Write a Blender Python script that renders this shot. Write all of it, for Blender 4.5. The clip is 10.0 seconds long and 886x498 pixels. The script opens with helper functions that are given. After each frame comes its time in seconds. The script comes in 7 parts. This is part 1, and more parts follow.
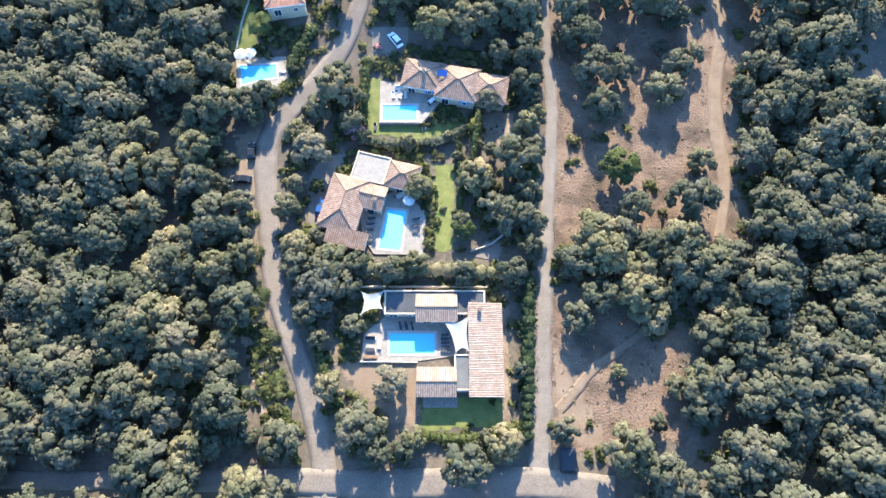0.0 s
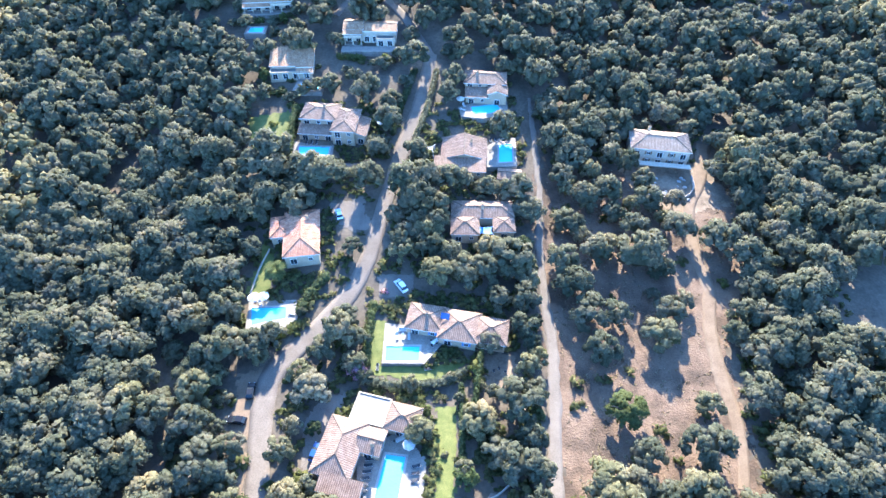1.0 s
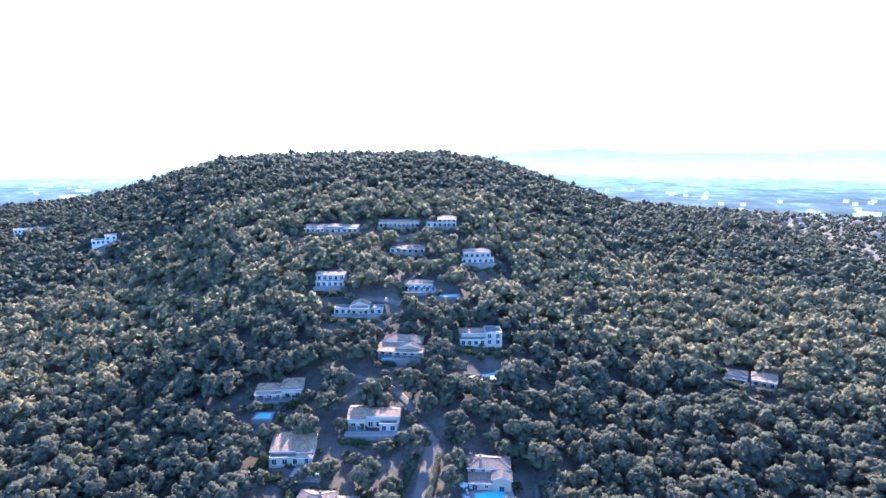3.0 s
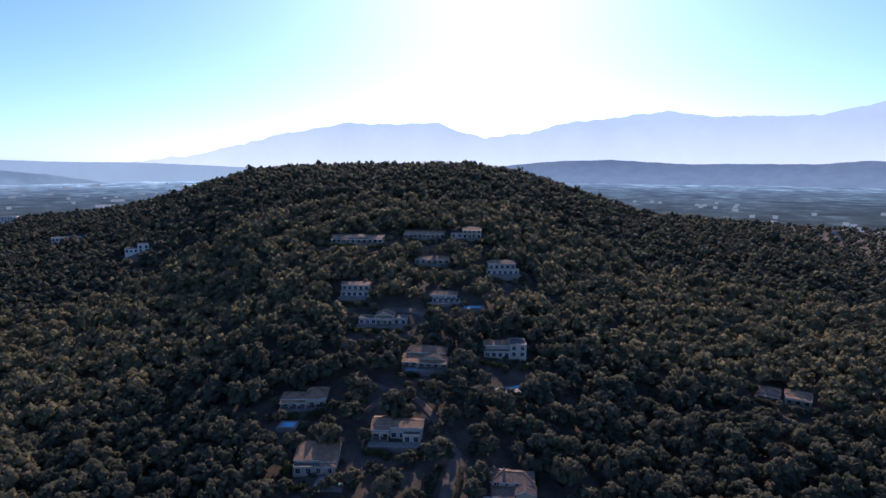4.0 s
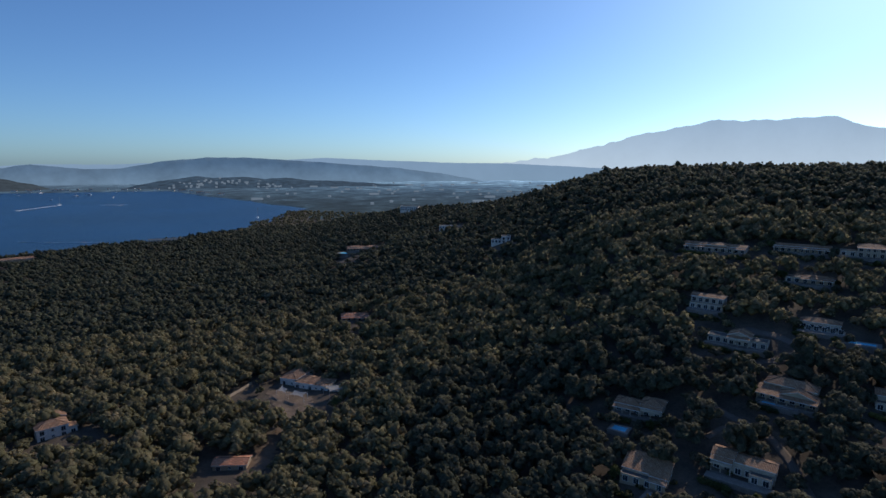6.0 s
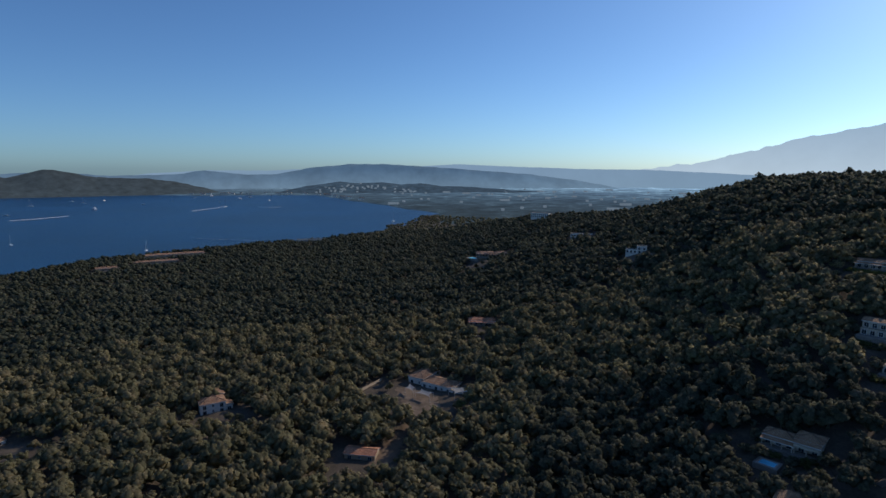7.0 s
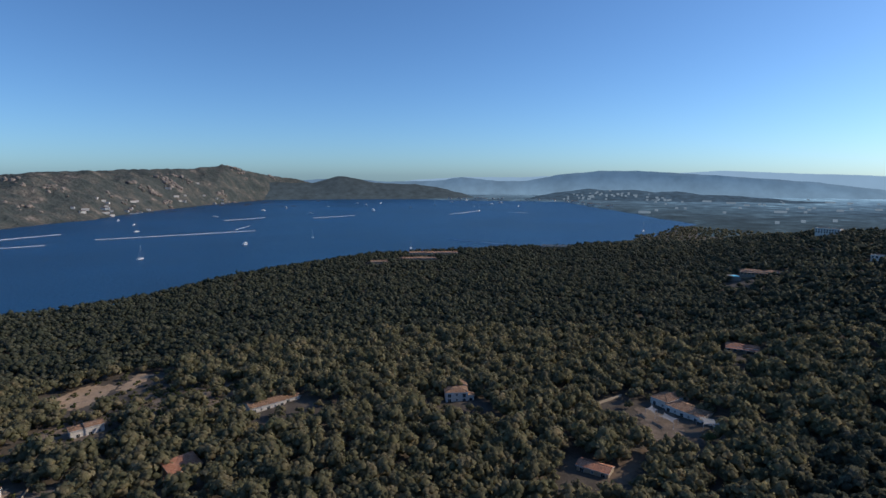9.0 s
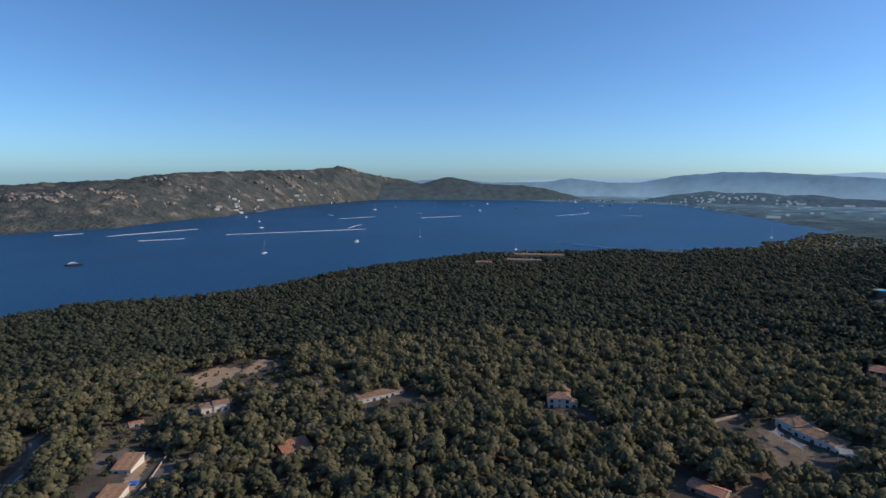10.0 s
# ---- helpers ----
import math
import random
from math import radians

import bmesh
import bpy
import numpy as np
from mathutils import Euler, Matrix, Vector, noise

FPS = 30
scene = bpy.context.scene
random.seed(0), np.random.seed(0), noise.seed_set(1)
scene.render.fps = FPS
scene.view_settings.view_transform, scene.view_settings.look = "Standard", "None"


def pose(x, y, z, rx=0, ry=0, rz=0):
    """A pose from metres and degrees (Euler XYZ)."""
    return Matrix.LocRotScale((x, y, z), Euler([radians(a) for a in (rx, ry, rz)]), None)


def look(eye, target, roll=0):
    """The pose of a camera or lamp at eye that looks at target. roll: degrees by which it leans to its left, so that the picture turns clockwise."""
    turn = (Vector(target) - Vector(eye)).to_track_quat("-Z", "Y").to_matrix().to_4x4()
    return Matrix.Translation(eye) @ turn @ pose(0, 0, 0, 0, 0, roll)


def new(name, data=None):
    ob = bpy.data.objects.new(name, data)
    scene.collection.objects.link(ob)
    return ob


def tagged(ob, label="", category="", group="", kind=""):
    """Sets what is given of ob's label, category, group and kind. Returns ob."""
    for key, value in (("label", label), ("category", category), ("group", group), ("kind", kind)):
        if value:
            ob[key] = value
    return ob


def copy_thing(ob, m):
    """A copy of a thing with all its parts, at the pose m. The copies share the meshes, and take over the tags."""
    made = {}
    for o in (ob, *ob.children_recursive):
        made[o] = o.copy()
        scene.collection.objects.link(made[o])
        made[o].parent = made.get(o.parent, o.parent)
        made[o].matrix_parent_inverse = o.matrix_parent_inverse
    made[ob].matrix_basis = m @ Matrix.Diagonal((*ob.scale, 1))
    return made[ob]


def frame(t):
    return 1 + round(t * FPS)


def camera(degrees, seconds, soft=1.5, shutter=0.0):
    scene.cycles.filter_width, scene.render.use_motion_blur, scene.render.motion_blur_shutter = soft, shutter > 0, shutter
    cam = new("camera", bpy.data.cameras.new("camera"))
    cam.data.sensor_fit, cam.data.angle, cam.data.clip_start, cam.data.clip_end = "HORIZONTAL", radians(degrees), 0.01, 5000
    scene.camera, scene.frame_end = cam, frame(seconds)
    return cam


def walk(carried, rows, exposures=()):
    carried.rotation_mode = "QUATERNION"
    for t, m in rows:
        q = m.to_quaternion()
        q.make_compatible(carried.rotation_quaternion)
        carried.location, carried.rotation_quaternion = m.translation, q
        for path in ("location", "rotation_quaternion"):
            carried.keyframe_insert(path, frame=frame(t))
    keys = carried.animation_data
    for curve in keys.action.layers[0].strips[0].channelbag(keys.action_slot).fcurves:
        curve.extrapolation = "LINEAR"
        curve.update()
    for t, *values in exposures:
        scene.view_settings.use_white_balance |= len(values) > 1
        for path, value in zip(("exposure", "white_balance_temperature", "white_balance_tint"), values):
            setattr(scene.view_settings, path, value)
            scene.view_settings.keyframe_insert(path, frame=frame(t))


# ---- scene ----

# ---- camera: it hangs still in the air, tilts up and then turns to the left ----
cam = camera(76.0, 10.0, soft=1.5)
TURNS = [  # seconds, pitch, roll, yaw
    (0, -71.27, -0.21, 0.00),
    (0.5, -59.53, -0.20, 0.32),
    (1, -47.28, -0.27, 0.53),
    (1.5, -37.40, -0.17, 0.52),
    (2, -28.24, -0.14, 0.56),
    (2.5, -18.22, -0.04, 0.55),
    (2.7, -11.61, 0.01, 0.55),
    (3.8, -8.73, -0.15, 1.29),
    (4, -8.72, -0.01, 3.13),
    (4.5, -8.64, 0.27, 11.52),
    (5, -8.56, 0.47, 23.00),
    (5.5, -8.45, 0.56, 30.77),
    (5.7, -8.60, 0.29, 33.52),
    (6.8, -8.05, -0.12, 48.25),
    (7, -8.01, -0.05, 50.76),
    (7.5, -7.83, -0.06, 56.39),
    (8, -7.67, -0.01, 62.32),
    (8.5, -7.49, -0.02, 68.58),
    (9, -7.36, -0.10, 75.32),
    (9.5, -7.34, -0.15, 81.53),
    (10, -7.29, -0.24, 86.02)]
EXPOSURES = [(0.0, 2.76, 6350, 5), (0.6, 3.04, 6050, 6), (1.3, 3.34, 5700, 9), (2.0, 3.46, 5500, 15), (2.6, 3.52, 5350, 16), (3.7, 0.65, 6300, 31), (4.5, 0.1, 6350, 25), (5.5, -0.25, 6350, 17), (7.0, -0.45, 6450, 13), (8.5, -0.2, 6450, 12), (10.0, -0.02, 6450, 12)]
walk(cam, [(t, pose(0, 0, 120, 90 + p, r, y)) for t, p, r, y in TURNS], EXPOSURES)

# ---- daylight ----
SUN_AZ, SUN_EL = -2.0, 29.0
world = bpy.data.worlds.new("sky")
scene.world = world
world.use_nodes = True
sky = world.node_tree.nodes.new("ShaderNodeTexSky")
sky.sky_type = "NISHITA"
sky.sun_disc = False
sky.sun_elevation, sky.sun_rotation = radians(SUN_EL), radians(-SUN_AZ)
sky.altitude, sky.air_density, sky.dust_density, sky.ozone_density = 100, 0.75, 0.65, 3.0
world.node_tree.nodes["Background"].inputs["Strength"].default_value = 0.15
tint = world.node_tree.nodes.new("ShaderNodeMix")  # a clear blue evening
tint.data_type, tint.blend_type = "RGBA", "MULTIPLY"
tint.inputs[0].default_value, tint.inputs[7].default_value = 1.0, (0.55, 0.8, 1.0, 1)
world.node_tree.links.new(sky.outputs[0], tint.inputs[6])
world.node_tree.links.new(tint.outputs[2], world.node_tree.nodes["Background"].inputs["Color"])
sun = new("sun", bpy.data.lights.new("sun", "SUN"))
sun.data.energy, sun.data.angle, sun.data.color = 3.3, radians(0.6), (1.0, 0.87, 0.7)
sun_from = Vector((-math.sin(radians(SUN_AZ)) * math.cos(radians(SUN_EL)), math.cos(radians(SUN_AZ)) * math.cos(radians(SUN_EL)), math.sin(radians(SUN_EL))))
sun.matrix_world = look(sun_from * 300, (0, 0, 0))

# ---- the lie of the land: polar about the point below the camera, azimuth in degrees to the left of +y ----
SEA = -30.0
EYE_H = 120.0
# azimuth, distance of the skyline, height of the ground there
CREST_AZ = [-180, -120, -90, -60, -38, -31, -27, -21, -15.7, -11, -4.8, 0.6, 8, 15, 21.8, 26, 30, 33.5, 41.5, 47, 51, 54, 63, 76, 82, 94, 103, 110, 119, 125, 150, 180]
CREST_R = [600, 600, 520, 500, 560, 640, 690, 690, 650, 630, 610, 600, 600, 610, 640, 680, 730, 780, 900, 960, 1020, 1050, 1010, 960, 930, 830, 740, 710, 700, 690, 620, 600]
CREST_Z = [-6, 4, 8, 12, 24, 38, 48, 53, 62, 82, 104, 113, 111, 112, 106, 90, 73, 61, 44, 26, 8, 5, -3, -10, -10, -17, -23, -25, -20, -24, -18, -6]
SHORE_AZ = [51, 54.4, 60, 63.5, 74, 82, 91, 98.6, 107, 116, 124, 140, 170]
SHORE_R = [1930, 2150, 2750, 3400, 3500, 3880, 3850, 3030, 2260, 1865, 1800, 1750, 1900]
# crest of the land across the bay: azimuth, distance, height
OPP_AZ = [84, 88, 91, 93.5, 96.3, 99, 103.8, 107, 110.6, 115.2, 119, 124, 130, 150]
OPP_R = [4450, 4400, 4250, 4000, 3800, 3600, 3250, 3000, 2800, 2600, 2500, 2450, 2400, 2400]
OPP_Z = [60, 100, 96, 130, 178, 150, 142, 130, 127, 98, 89, 75, 70, 60]


def fbm(x, y, scale, octaves=4, seed=0.0):
    """Cheap smooth waves of several sizes, about -1 to 1."""
    total, amp, norm = 0.0, 1.0, 0.0
    for k in range(octaves):
        f = 2.0 ** k / scale
        a = 1.3 * k + seed
        u = x * math.cos(a) + y * math.sin(a)
        v = -x * math.sin(a) + y * math.cos(a)
        total = total + amp * np.sin(u * f * 6.28 + 1.7 * np.sin(v * f * 4.1 + a)) * np.cos(v * f * 5.3 + 1.3 * np.sin(u * f * 3.7 - a))
        norm += amp
        amp *= 0.5
    return total / norm


def smooth(u):
    u = np.clip(u, 0, 1)
    return u * u * (3 - 2 * u)


def ground_z(x, y):
    """Height of the ground at x, y."""
    x, y = np.asarray(x, float), np.asarray(y, float)
    r = np.hypot(x, y)
    az = np.degrees(np.arctan2(-x, y))
    dc, zc = np.interp(az, CREST_AZ, CREST_R), np.interp(az, CREST_AZ, CREST_Z)
    u = np.clip(r / dc, 0, 1)
    z = zc * np.sin(u * math.pi / 2) ** 2.4 * smooth((r - 45) / 75)
    z = z + fbm(x, y, 170, 3) * 2.2 * smooth((r - 170) / 200) * (1 - smooth((r - 0.8 * dc) / (0.2 * dc)))
    # beyond the skyline the land falls to the plain or to the sea
    fall = zc - np.maximum(r - dc, 0) * 0.33
    low = np.where((az > 51) & (az < 175), SEA - 8, SEA + 6.0 + 3 * fbm(x, y, 900, 3))
    near_cape = 1466 + (55 - np.clip(az, 51, 55)) * 115
    cape = (az > 40) & (az < 56.5) & (r < near_cape + 25 * fbm(x, y, 160, 2))
    low = np.where(cape, SEA + 5.0, low)
    z = np.where(r > dc, np.maximum(fall, low), z)
    # the land across the bay
    shore = np.interp(az, SHORE_AZ, SHORE_R) + 22 * fbm(x, y, 300, 3, 2.0)
    far = (az > 50.5) & (az < 175) & (r > shore - 60)
    rise = (r - shore) / 60
    flat = SEA + np.clip(rise * 4, -8, 5) + 2 * fbm(x, y, 500, 3)
    od, oz = np.interp(az, OPP_AZ, OPP_R), np.interp(az, OPP_AZ, OPP_Z)
    v = np.clip((r - shore) / np.maximum(od - shore, 1), 0, 1)
    hill = (oz - SEA) * np.sin(v * math.pi / 2) ** 1.25
    hill = hill * (1 + 0.16 * fbm(x, y, 420, 4, 1.0) * np.sin(v * math.pi)) - np.maximum(r - od, 0) * 0.25
    hill = np.where(az > 84, hill * smooth((az - 84) / 7), 0)
    z = np.where(far, np.maximum(flat + np.clip(hill, 0, None) * (rise > 0), SEA - 8), z)
    return z


# ---- materials ----
def nodes_of(name):
    m = bpy.data.materials.new(name)
    m.use_nodes = True
    nt = m.node_tree
    return m, nt, nt.nodes["Principled BSDF"], nt.nodes, nt.links


def noise_node(nt, scale, detail=4.0, rough=0.6, source="Position"):
    geo = nt.nodes.new("ShaderNodeNewGeometry")
    n = nt.nodes.new("ShaderNodeTexNoise")
    n.inputs["Scale"].default_value, n.inputs["Detail"].default_value, n.inputs["Roughness"].default_value = scale, detail, rough
    nt.links.new(geo.outputs[source], n.inputs["Vector"])
    return n


def ramp_node(nt, source, stops):
    r = nt.nodes.new("ShaderNodeValToRGB")
    while len(r.color_ramp.elements) < len(stops):
        r.color_ramp.elements.new(0.5)
    for e, (p, c) in zip(r.color_ramp.elements, stops):
        e.position, e.color = p, (*c, 1)
    nt.links.new(source, r.inputs[0])
    return r


def mixed(nt, kind, fac, a, b):
    m = nt.nodes.new("ShaderNodeMix")
    m.data_type, m.blend_type = "RGBA", kind
    for k, v in ((0, fac), (6, a), (7, b)):
        if isinstance(v, (int, float)):
            m.inputs[k].default_value = v
        elif isinstance(v, tuple):
            m.inputs[k].default_value = (*v, 1)
        else:
            nt.links.new(v, m.inputs[k])
    return m.outputs[2]


def stuff_mat(name, stops, size, fine, rough=0.85, bump=0.3, bump_m=0.05, metal=0.0, spec=0.3, vary=0.0):
    """A surface of blotches about size metres wide and grain of fine metres."""
    m, nt, b, _, links = nodes_of(name)
    big = noise_node(nt, 1 / size, 5)
    grain = noise_node(nt, 1 / fine, 3)
    col = ramp_node(nt, big.outputs[0], stops).outputs[0]
    g = ramp_node(nt, grain.outputs[0], [(0.25, (0.62, 0.62, 0.62)), (0.75, (1.3, 1.3, 1.3))]).outputs[0]
    col = mixed(nt, "MULTIPLY", 0.8, col, g)
    if vary:
        info = nt.nodes.new("ShaderNodeObjectInfo")
        v = ramp_node(nt, info.outputs["Random"], [(0, (1 - vary,) * 3), (1, (1 + vary,) * 3)]).outputs[0]
        col = mixed(nt, "MULTIPLY", 1.0, col, v)
    links.new(col, b.inputs["Base Color"])
    b.inputs["Roughness"].default_value, b.inputs["Metallic"].default_value, b.inputs["Specular IOR Level"].default_value = rough, metal, spec
    if bump:
        bp = nt.nodes.new("ShaderNodeBump")
        bp.inputs["Strength"].default_value, bp.inputs["Distance"].default_value = bump, bump_m
        links.new(grain.outputs[0], bp.inputs["Height"])
        links.new(bp.outputs[0], b.inputs["Normal"])
    return m


def plain(name, col, rough=0.6, metal=0.0, spread=0.12, size=0.7):
    lo, hi = tuple(c * (1 - spread) for c in col), tuple(min(c * (1 + spread), 1) for c in col)
    return stuff_mat(name, [(0.3, lo), (0.7, hi)], size, size / 8, rough, 0.1, 0.01, metal)


def leaf_mat(name, stops, tree_size=7.0, through_leaf=0.56):
    """Foliage: tint changes from tree to tree and from leaf clump to leaf clump; some light comes through."""
    m, nt, b, nodes, links = nodes_of(name)
    big = noise_node(nt, 1 / tree_size, 2)
    col = ramp_node(nt, big.outputs[0], stops).outputs[0]
    geo = nodes.new("ShaderNodeNewGeometry")
    each = ramp_node(nt, geo.outputs["Random Per Island"], [(0, (0.78, 0.8, 0.8)), (0.55, (0.98, 0.98, 0.96)), (1, (1.3, 1.28, 1.2))]).outputs[0]
    col = mixed(nt, "MULTIPLY", 1.0, col, each)
    info = nodes.new("ShaderNodeObjectInfo")
    one = ramp_node(nt, info.outputs["Random"], [(0, (0.68, 0.74, 0.74)), (0.5, (1, 1, 1)), (1, (1.5, 1.38, 1.15))]).outputs[0]
    col = mixed(nt, "MULTIPLY", 1.0, col, one)
    sprays, twigs = noise_node(nt, 1.25, 3, 0.7), noise_node(nt, 4.2, 2, 0.6)
    for n, lo, hi in ((sprays, 0.78, 1.24), (twigs, 0.8, 1.2)):
        g = ramp_node(nt, n.outputs[0], [(0.32, (lo,) * 3), (0.68, (hi,) * 3)]).outputs[0]
        col = mixed(nt, "MULTIPLY", 1.0, col, g)
    links.new(col, b.inputs["Base Color"])
    bp = nodes.new("ShaderNodeBump")
    bp.inputs["Strength"].default_value, bp.inputs["Distance"].default_value = 0.62, 0.5
    links.new(sprays.outputs[0], bp.inputs["Height"])
    links.new(bp.outputs[0], b.inputs["Normal"])
    b.inputs["Roughness"].default_value, b.inputs["Specular IOR Level"].default_value = 0.75, 0.12
    tr = nodes.new("ShaderNodeBsdfTranslucent")
    links.new(col, tr.inputs["Color"])
    mx = nodes.new("ShaderNodeMixShader")
    mx.inputs[0].default_value = through_leaf
    links.new(b.outputs[0], mx.inputs[1])
    links.new(tr.outputs[0], mx.inputs[2])
    links.new(mx.outputs[0], nodes["Material Output"].inputs["Surface"])
    return m


def haze_glow_mat(name, low, high, z0, z1, glow=1.0, tex=0.08, size=150.0):
    """Distant land behind the place: a plain backdrop glowing with painted haze, paler or darker with height."""
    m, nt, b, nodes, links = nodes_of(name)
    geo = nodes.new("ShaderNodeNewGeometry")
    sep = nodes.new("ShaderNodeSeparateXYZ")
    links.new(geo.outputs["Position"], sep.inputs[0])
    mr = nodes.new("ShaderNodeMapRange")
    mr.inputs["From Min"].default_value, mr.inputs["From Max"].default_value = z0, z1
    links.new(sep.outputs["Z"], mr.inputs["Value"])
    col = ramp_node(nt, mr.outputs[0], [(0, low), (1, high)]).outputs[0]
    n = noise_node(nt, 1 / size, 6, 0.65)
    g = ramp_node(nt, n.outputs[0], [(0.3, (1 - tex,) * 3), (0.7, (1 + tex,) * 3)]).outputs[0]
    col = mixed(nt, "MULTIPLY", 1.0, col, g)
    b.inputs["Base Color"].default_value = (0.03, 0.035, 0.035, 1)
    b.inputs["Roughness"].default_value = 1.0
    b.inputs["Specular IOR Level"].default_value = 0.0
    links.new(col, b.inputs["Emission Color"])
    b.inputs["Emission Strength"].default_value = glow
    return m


M_GROUND = stuff_mat("leaf_litter", [(0.3, (0.0638, 0.051, 0.0386)), (0.5, (0.102, 0.081, 0.0607)), (0.66, (0.136, 0.107, 0.0782)), (0.74, (0.187, 0.15, 0.11))], 9.0, 0.9, 0.95, 0.6, 0.15)
M_DIRT = stuff_mat("pale_dirt", [(0.3, (0.142, 0.098, 0.066)), (0.7, (0.2, 0.144, 0.1))], 3.0, 0.25, 0.95, 0.5, 0.05)
M_GRAVEL = stuff_mat("gravel", [(0.3, (0.134, 0.111, 0.0915)), (0.7, (0.191, 0.159, 0.133))], 3.5, 0.2, 0.95, 0.5, 0.04)
M_ASPHALT = stuff_mat("worn_asphalt", [(0.25, (0.128, 0.102, 0.082)), (0.75, (0.182, 0.149, 0.123))], 4.0, 0.3, 0.9, 0.3, 0.02)
M_LAWN = stuff_mat("lawn", [(0.3, (0.085, 0.104, 0.027)), (0.7, (0.17, 0.17, 0.054))], 2.5, 0.2, 0.9, 0.6, 0.05)
M_TREE = leaf_mat("evergreen_leaves", [(0.3, (0.098, 0.106, 0.07)), (0.43, (0.136, 0.139, 0.093)), (0.57, (0.182, 0.174, 0.12)), (0.7, (0.243, 0.213, 0.153))])
M_BARK = stuff_mat("bark", [(0.3, (0.1, 0.08, 0.06)), (0.7, (0.2, 0.165, 0.13))], 0.5, 0.08, 0.95, 0.6, 0.03)
M_WALL = stuff_mat("cream_render", [(0.3, (0.384, 0.3, 0.206)), (0.7, (0.456, 0.365, 0.262))], 2.0, 0.15, 0.9, 0.15, 0.01)
M_WHITE = plain("white_render", (0.456, 0.386, 0.304), 0.8)
M_PAVE = stuff_mat("pale_paving", [(0.3, (0.205, 0.178, 0.152)), (0.7, (0.268, 0.236, 0.203))], 1.6, 0.3, 0.8, 0.2, 0.01, spec=0.08)
M_PAINT = plain("white_painted_wall", (0.72, 0.66, 0.58), 0.8)
M_SAND = stuff_mat("sandy_ground", [(0.3, (0.37, 0.245, 0.145)), (0.5, (0.46, 0.315, 0.195)), (0.7, (0.31, 0.215, 0.14))], 14.0, 1.2, 0.95, 0.6, 0.1)
M_FLAT = stuff_mat("grey_roofing", [(0.3, (0.095, 0.092, 0.086)), (0.7, (0.13, 0.126, 0.118))], 3.0, 0.2, 0.9, 0.2, 0.01)
M_GLASS = plain("window_glass", (0.03, 0.04, 0.05), 0.08)
M_FRAME = plain("white_frame", (0.7, 0.7, 0.68), 0.5)
M_BLUE = plain("blue_shutter", (0.1, 0.24, 0.5), 0.6)
M_BROWN = plain("brown_wood", (0.2, 0.12, 0.07), 0.7)
M_DARK = plain("dark_fabric", (0.035, 0.037, 0.045), 0.7)
M_CLOTH = plain("white_fabric", (0.46, 0.445, 0.42), 0.8)
M_SAIL = plain("pale_sailcloth", (0.3, 0.292, 0.275), 0.8)
M_FLAT_DARK = stuff_mat("dark_roofing", [(0.3, (0.045, 0.047, 0.052)), (0.7, (0.07, 0.072, 0.078))], 3.0, 0.2, 0.9, 0.2, 0.01)


def tile_mat(name, stops):
    """Clay tiles: each row and column of tiles a little different, on coordinates in metres along and up the slope."""
    m, nt, b, nodes, links = nodes_of(name)
    uv = nodes.new("ShaderNodeUVMap")
    br = nodes.new("ShaderNodeTexBrick")
    br.offset = 0.0
    for k, v in (("Scale", 1.0), ("Mortar Size", 0.02), ("Brick Width", 0.26), ("Row Height", 0.4), ("Bias", 0.0)):
        br.inputs[k].default_value = v
    br.inputs["Color1"].default_value, br.inputs["Color2"].default_value, br.inputs["Mortar"].default_value = (0.75,) * 3 + (1,), (1.25,) * 3 + (1,), (0.6,) * 3 + (1,)
    links.new(uv.outputs[0], br.inputs["Vector"])
    n = noise_node(nt, 0.7, 5)
    col = ramp_node(nt, n.outputs[0], stops).outputs[0]
    col = mixed(nt, "MULTIPLY", 0.85, col, br.outputs["Color"])
    # Dark bands paint in the shade of the troughs between tile columns.
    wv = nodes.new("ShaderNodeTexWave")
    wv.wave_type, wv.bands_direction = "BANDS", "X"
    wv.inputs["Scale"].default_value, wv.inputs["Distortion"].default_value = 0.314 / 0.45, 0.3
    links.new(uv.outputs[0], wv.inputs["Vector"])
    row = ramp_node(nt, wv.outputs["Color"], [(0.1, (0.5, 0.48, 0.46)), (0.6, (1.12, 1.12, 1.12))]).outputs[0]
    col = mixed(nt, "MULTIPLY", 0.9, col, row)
    links.new(col, b.inputs["Base Color"])
    b.inputs["Roughness"].default_value = 0.85
    bp = nodes.new("ShaderNodeBump")
    bp.inputs["Strength"].default_value, bp.inputs["Distance"].default_value = 0.5, 0.03
    links.new(br.outputs["Color"], bp.inputs["Height"])
    links.new(bp.outputs[0], b.inputs["Normal"])
    return m


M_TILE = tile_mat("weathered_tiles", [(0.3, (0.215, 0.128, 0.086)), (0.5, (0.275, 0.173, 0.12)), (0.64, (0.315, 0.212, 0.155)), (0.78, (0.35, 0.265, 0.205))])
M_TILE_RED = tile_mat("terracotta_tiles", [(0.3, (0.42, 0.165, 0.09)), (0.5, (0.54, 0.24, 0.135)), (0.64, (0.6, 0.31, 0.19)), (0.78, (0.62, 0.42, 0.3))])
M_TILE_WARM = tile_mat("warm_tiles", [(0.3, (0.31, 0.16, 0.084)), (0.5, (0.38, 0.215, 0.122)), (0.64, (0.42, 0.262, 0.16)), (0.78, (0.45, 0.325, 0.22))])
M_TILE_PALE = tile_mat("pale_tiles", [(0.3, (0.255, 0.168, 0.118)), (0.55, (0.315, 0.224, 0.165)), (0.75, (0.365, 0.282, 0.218))])


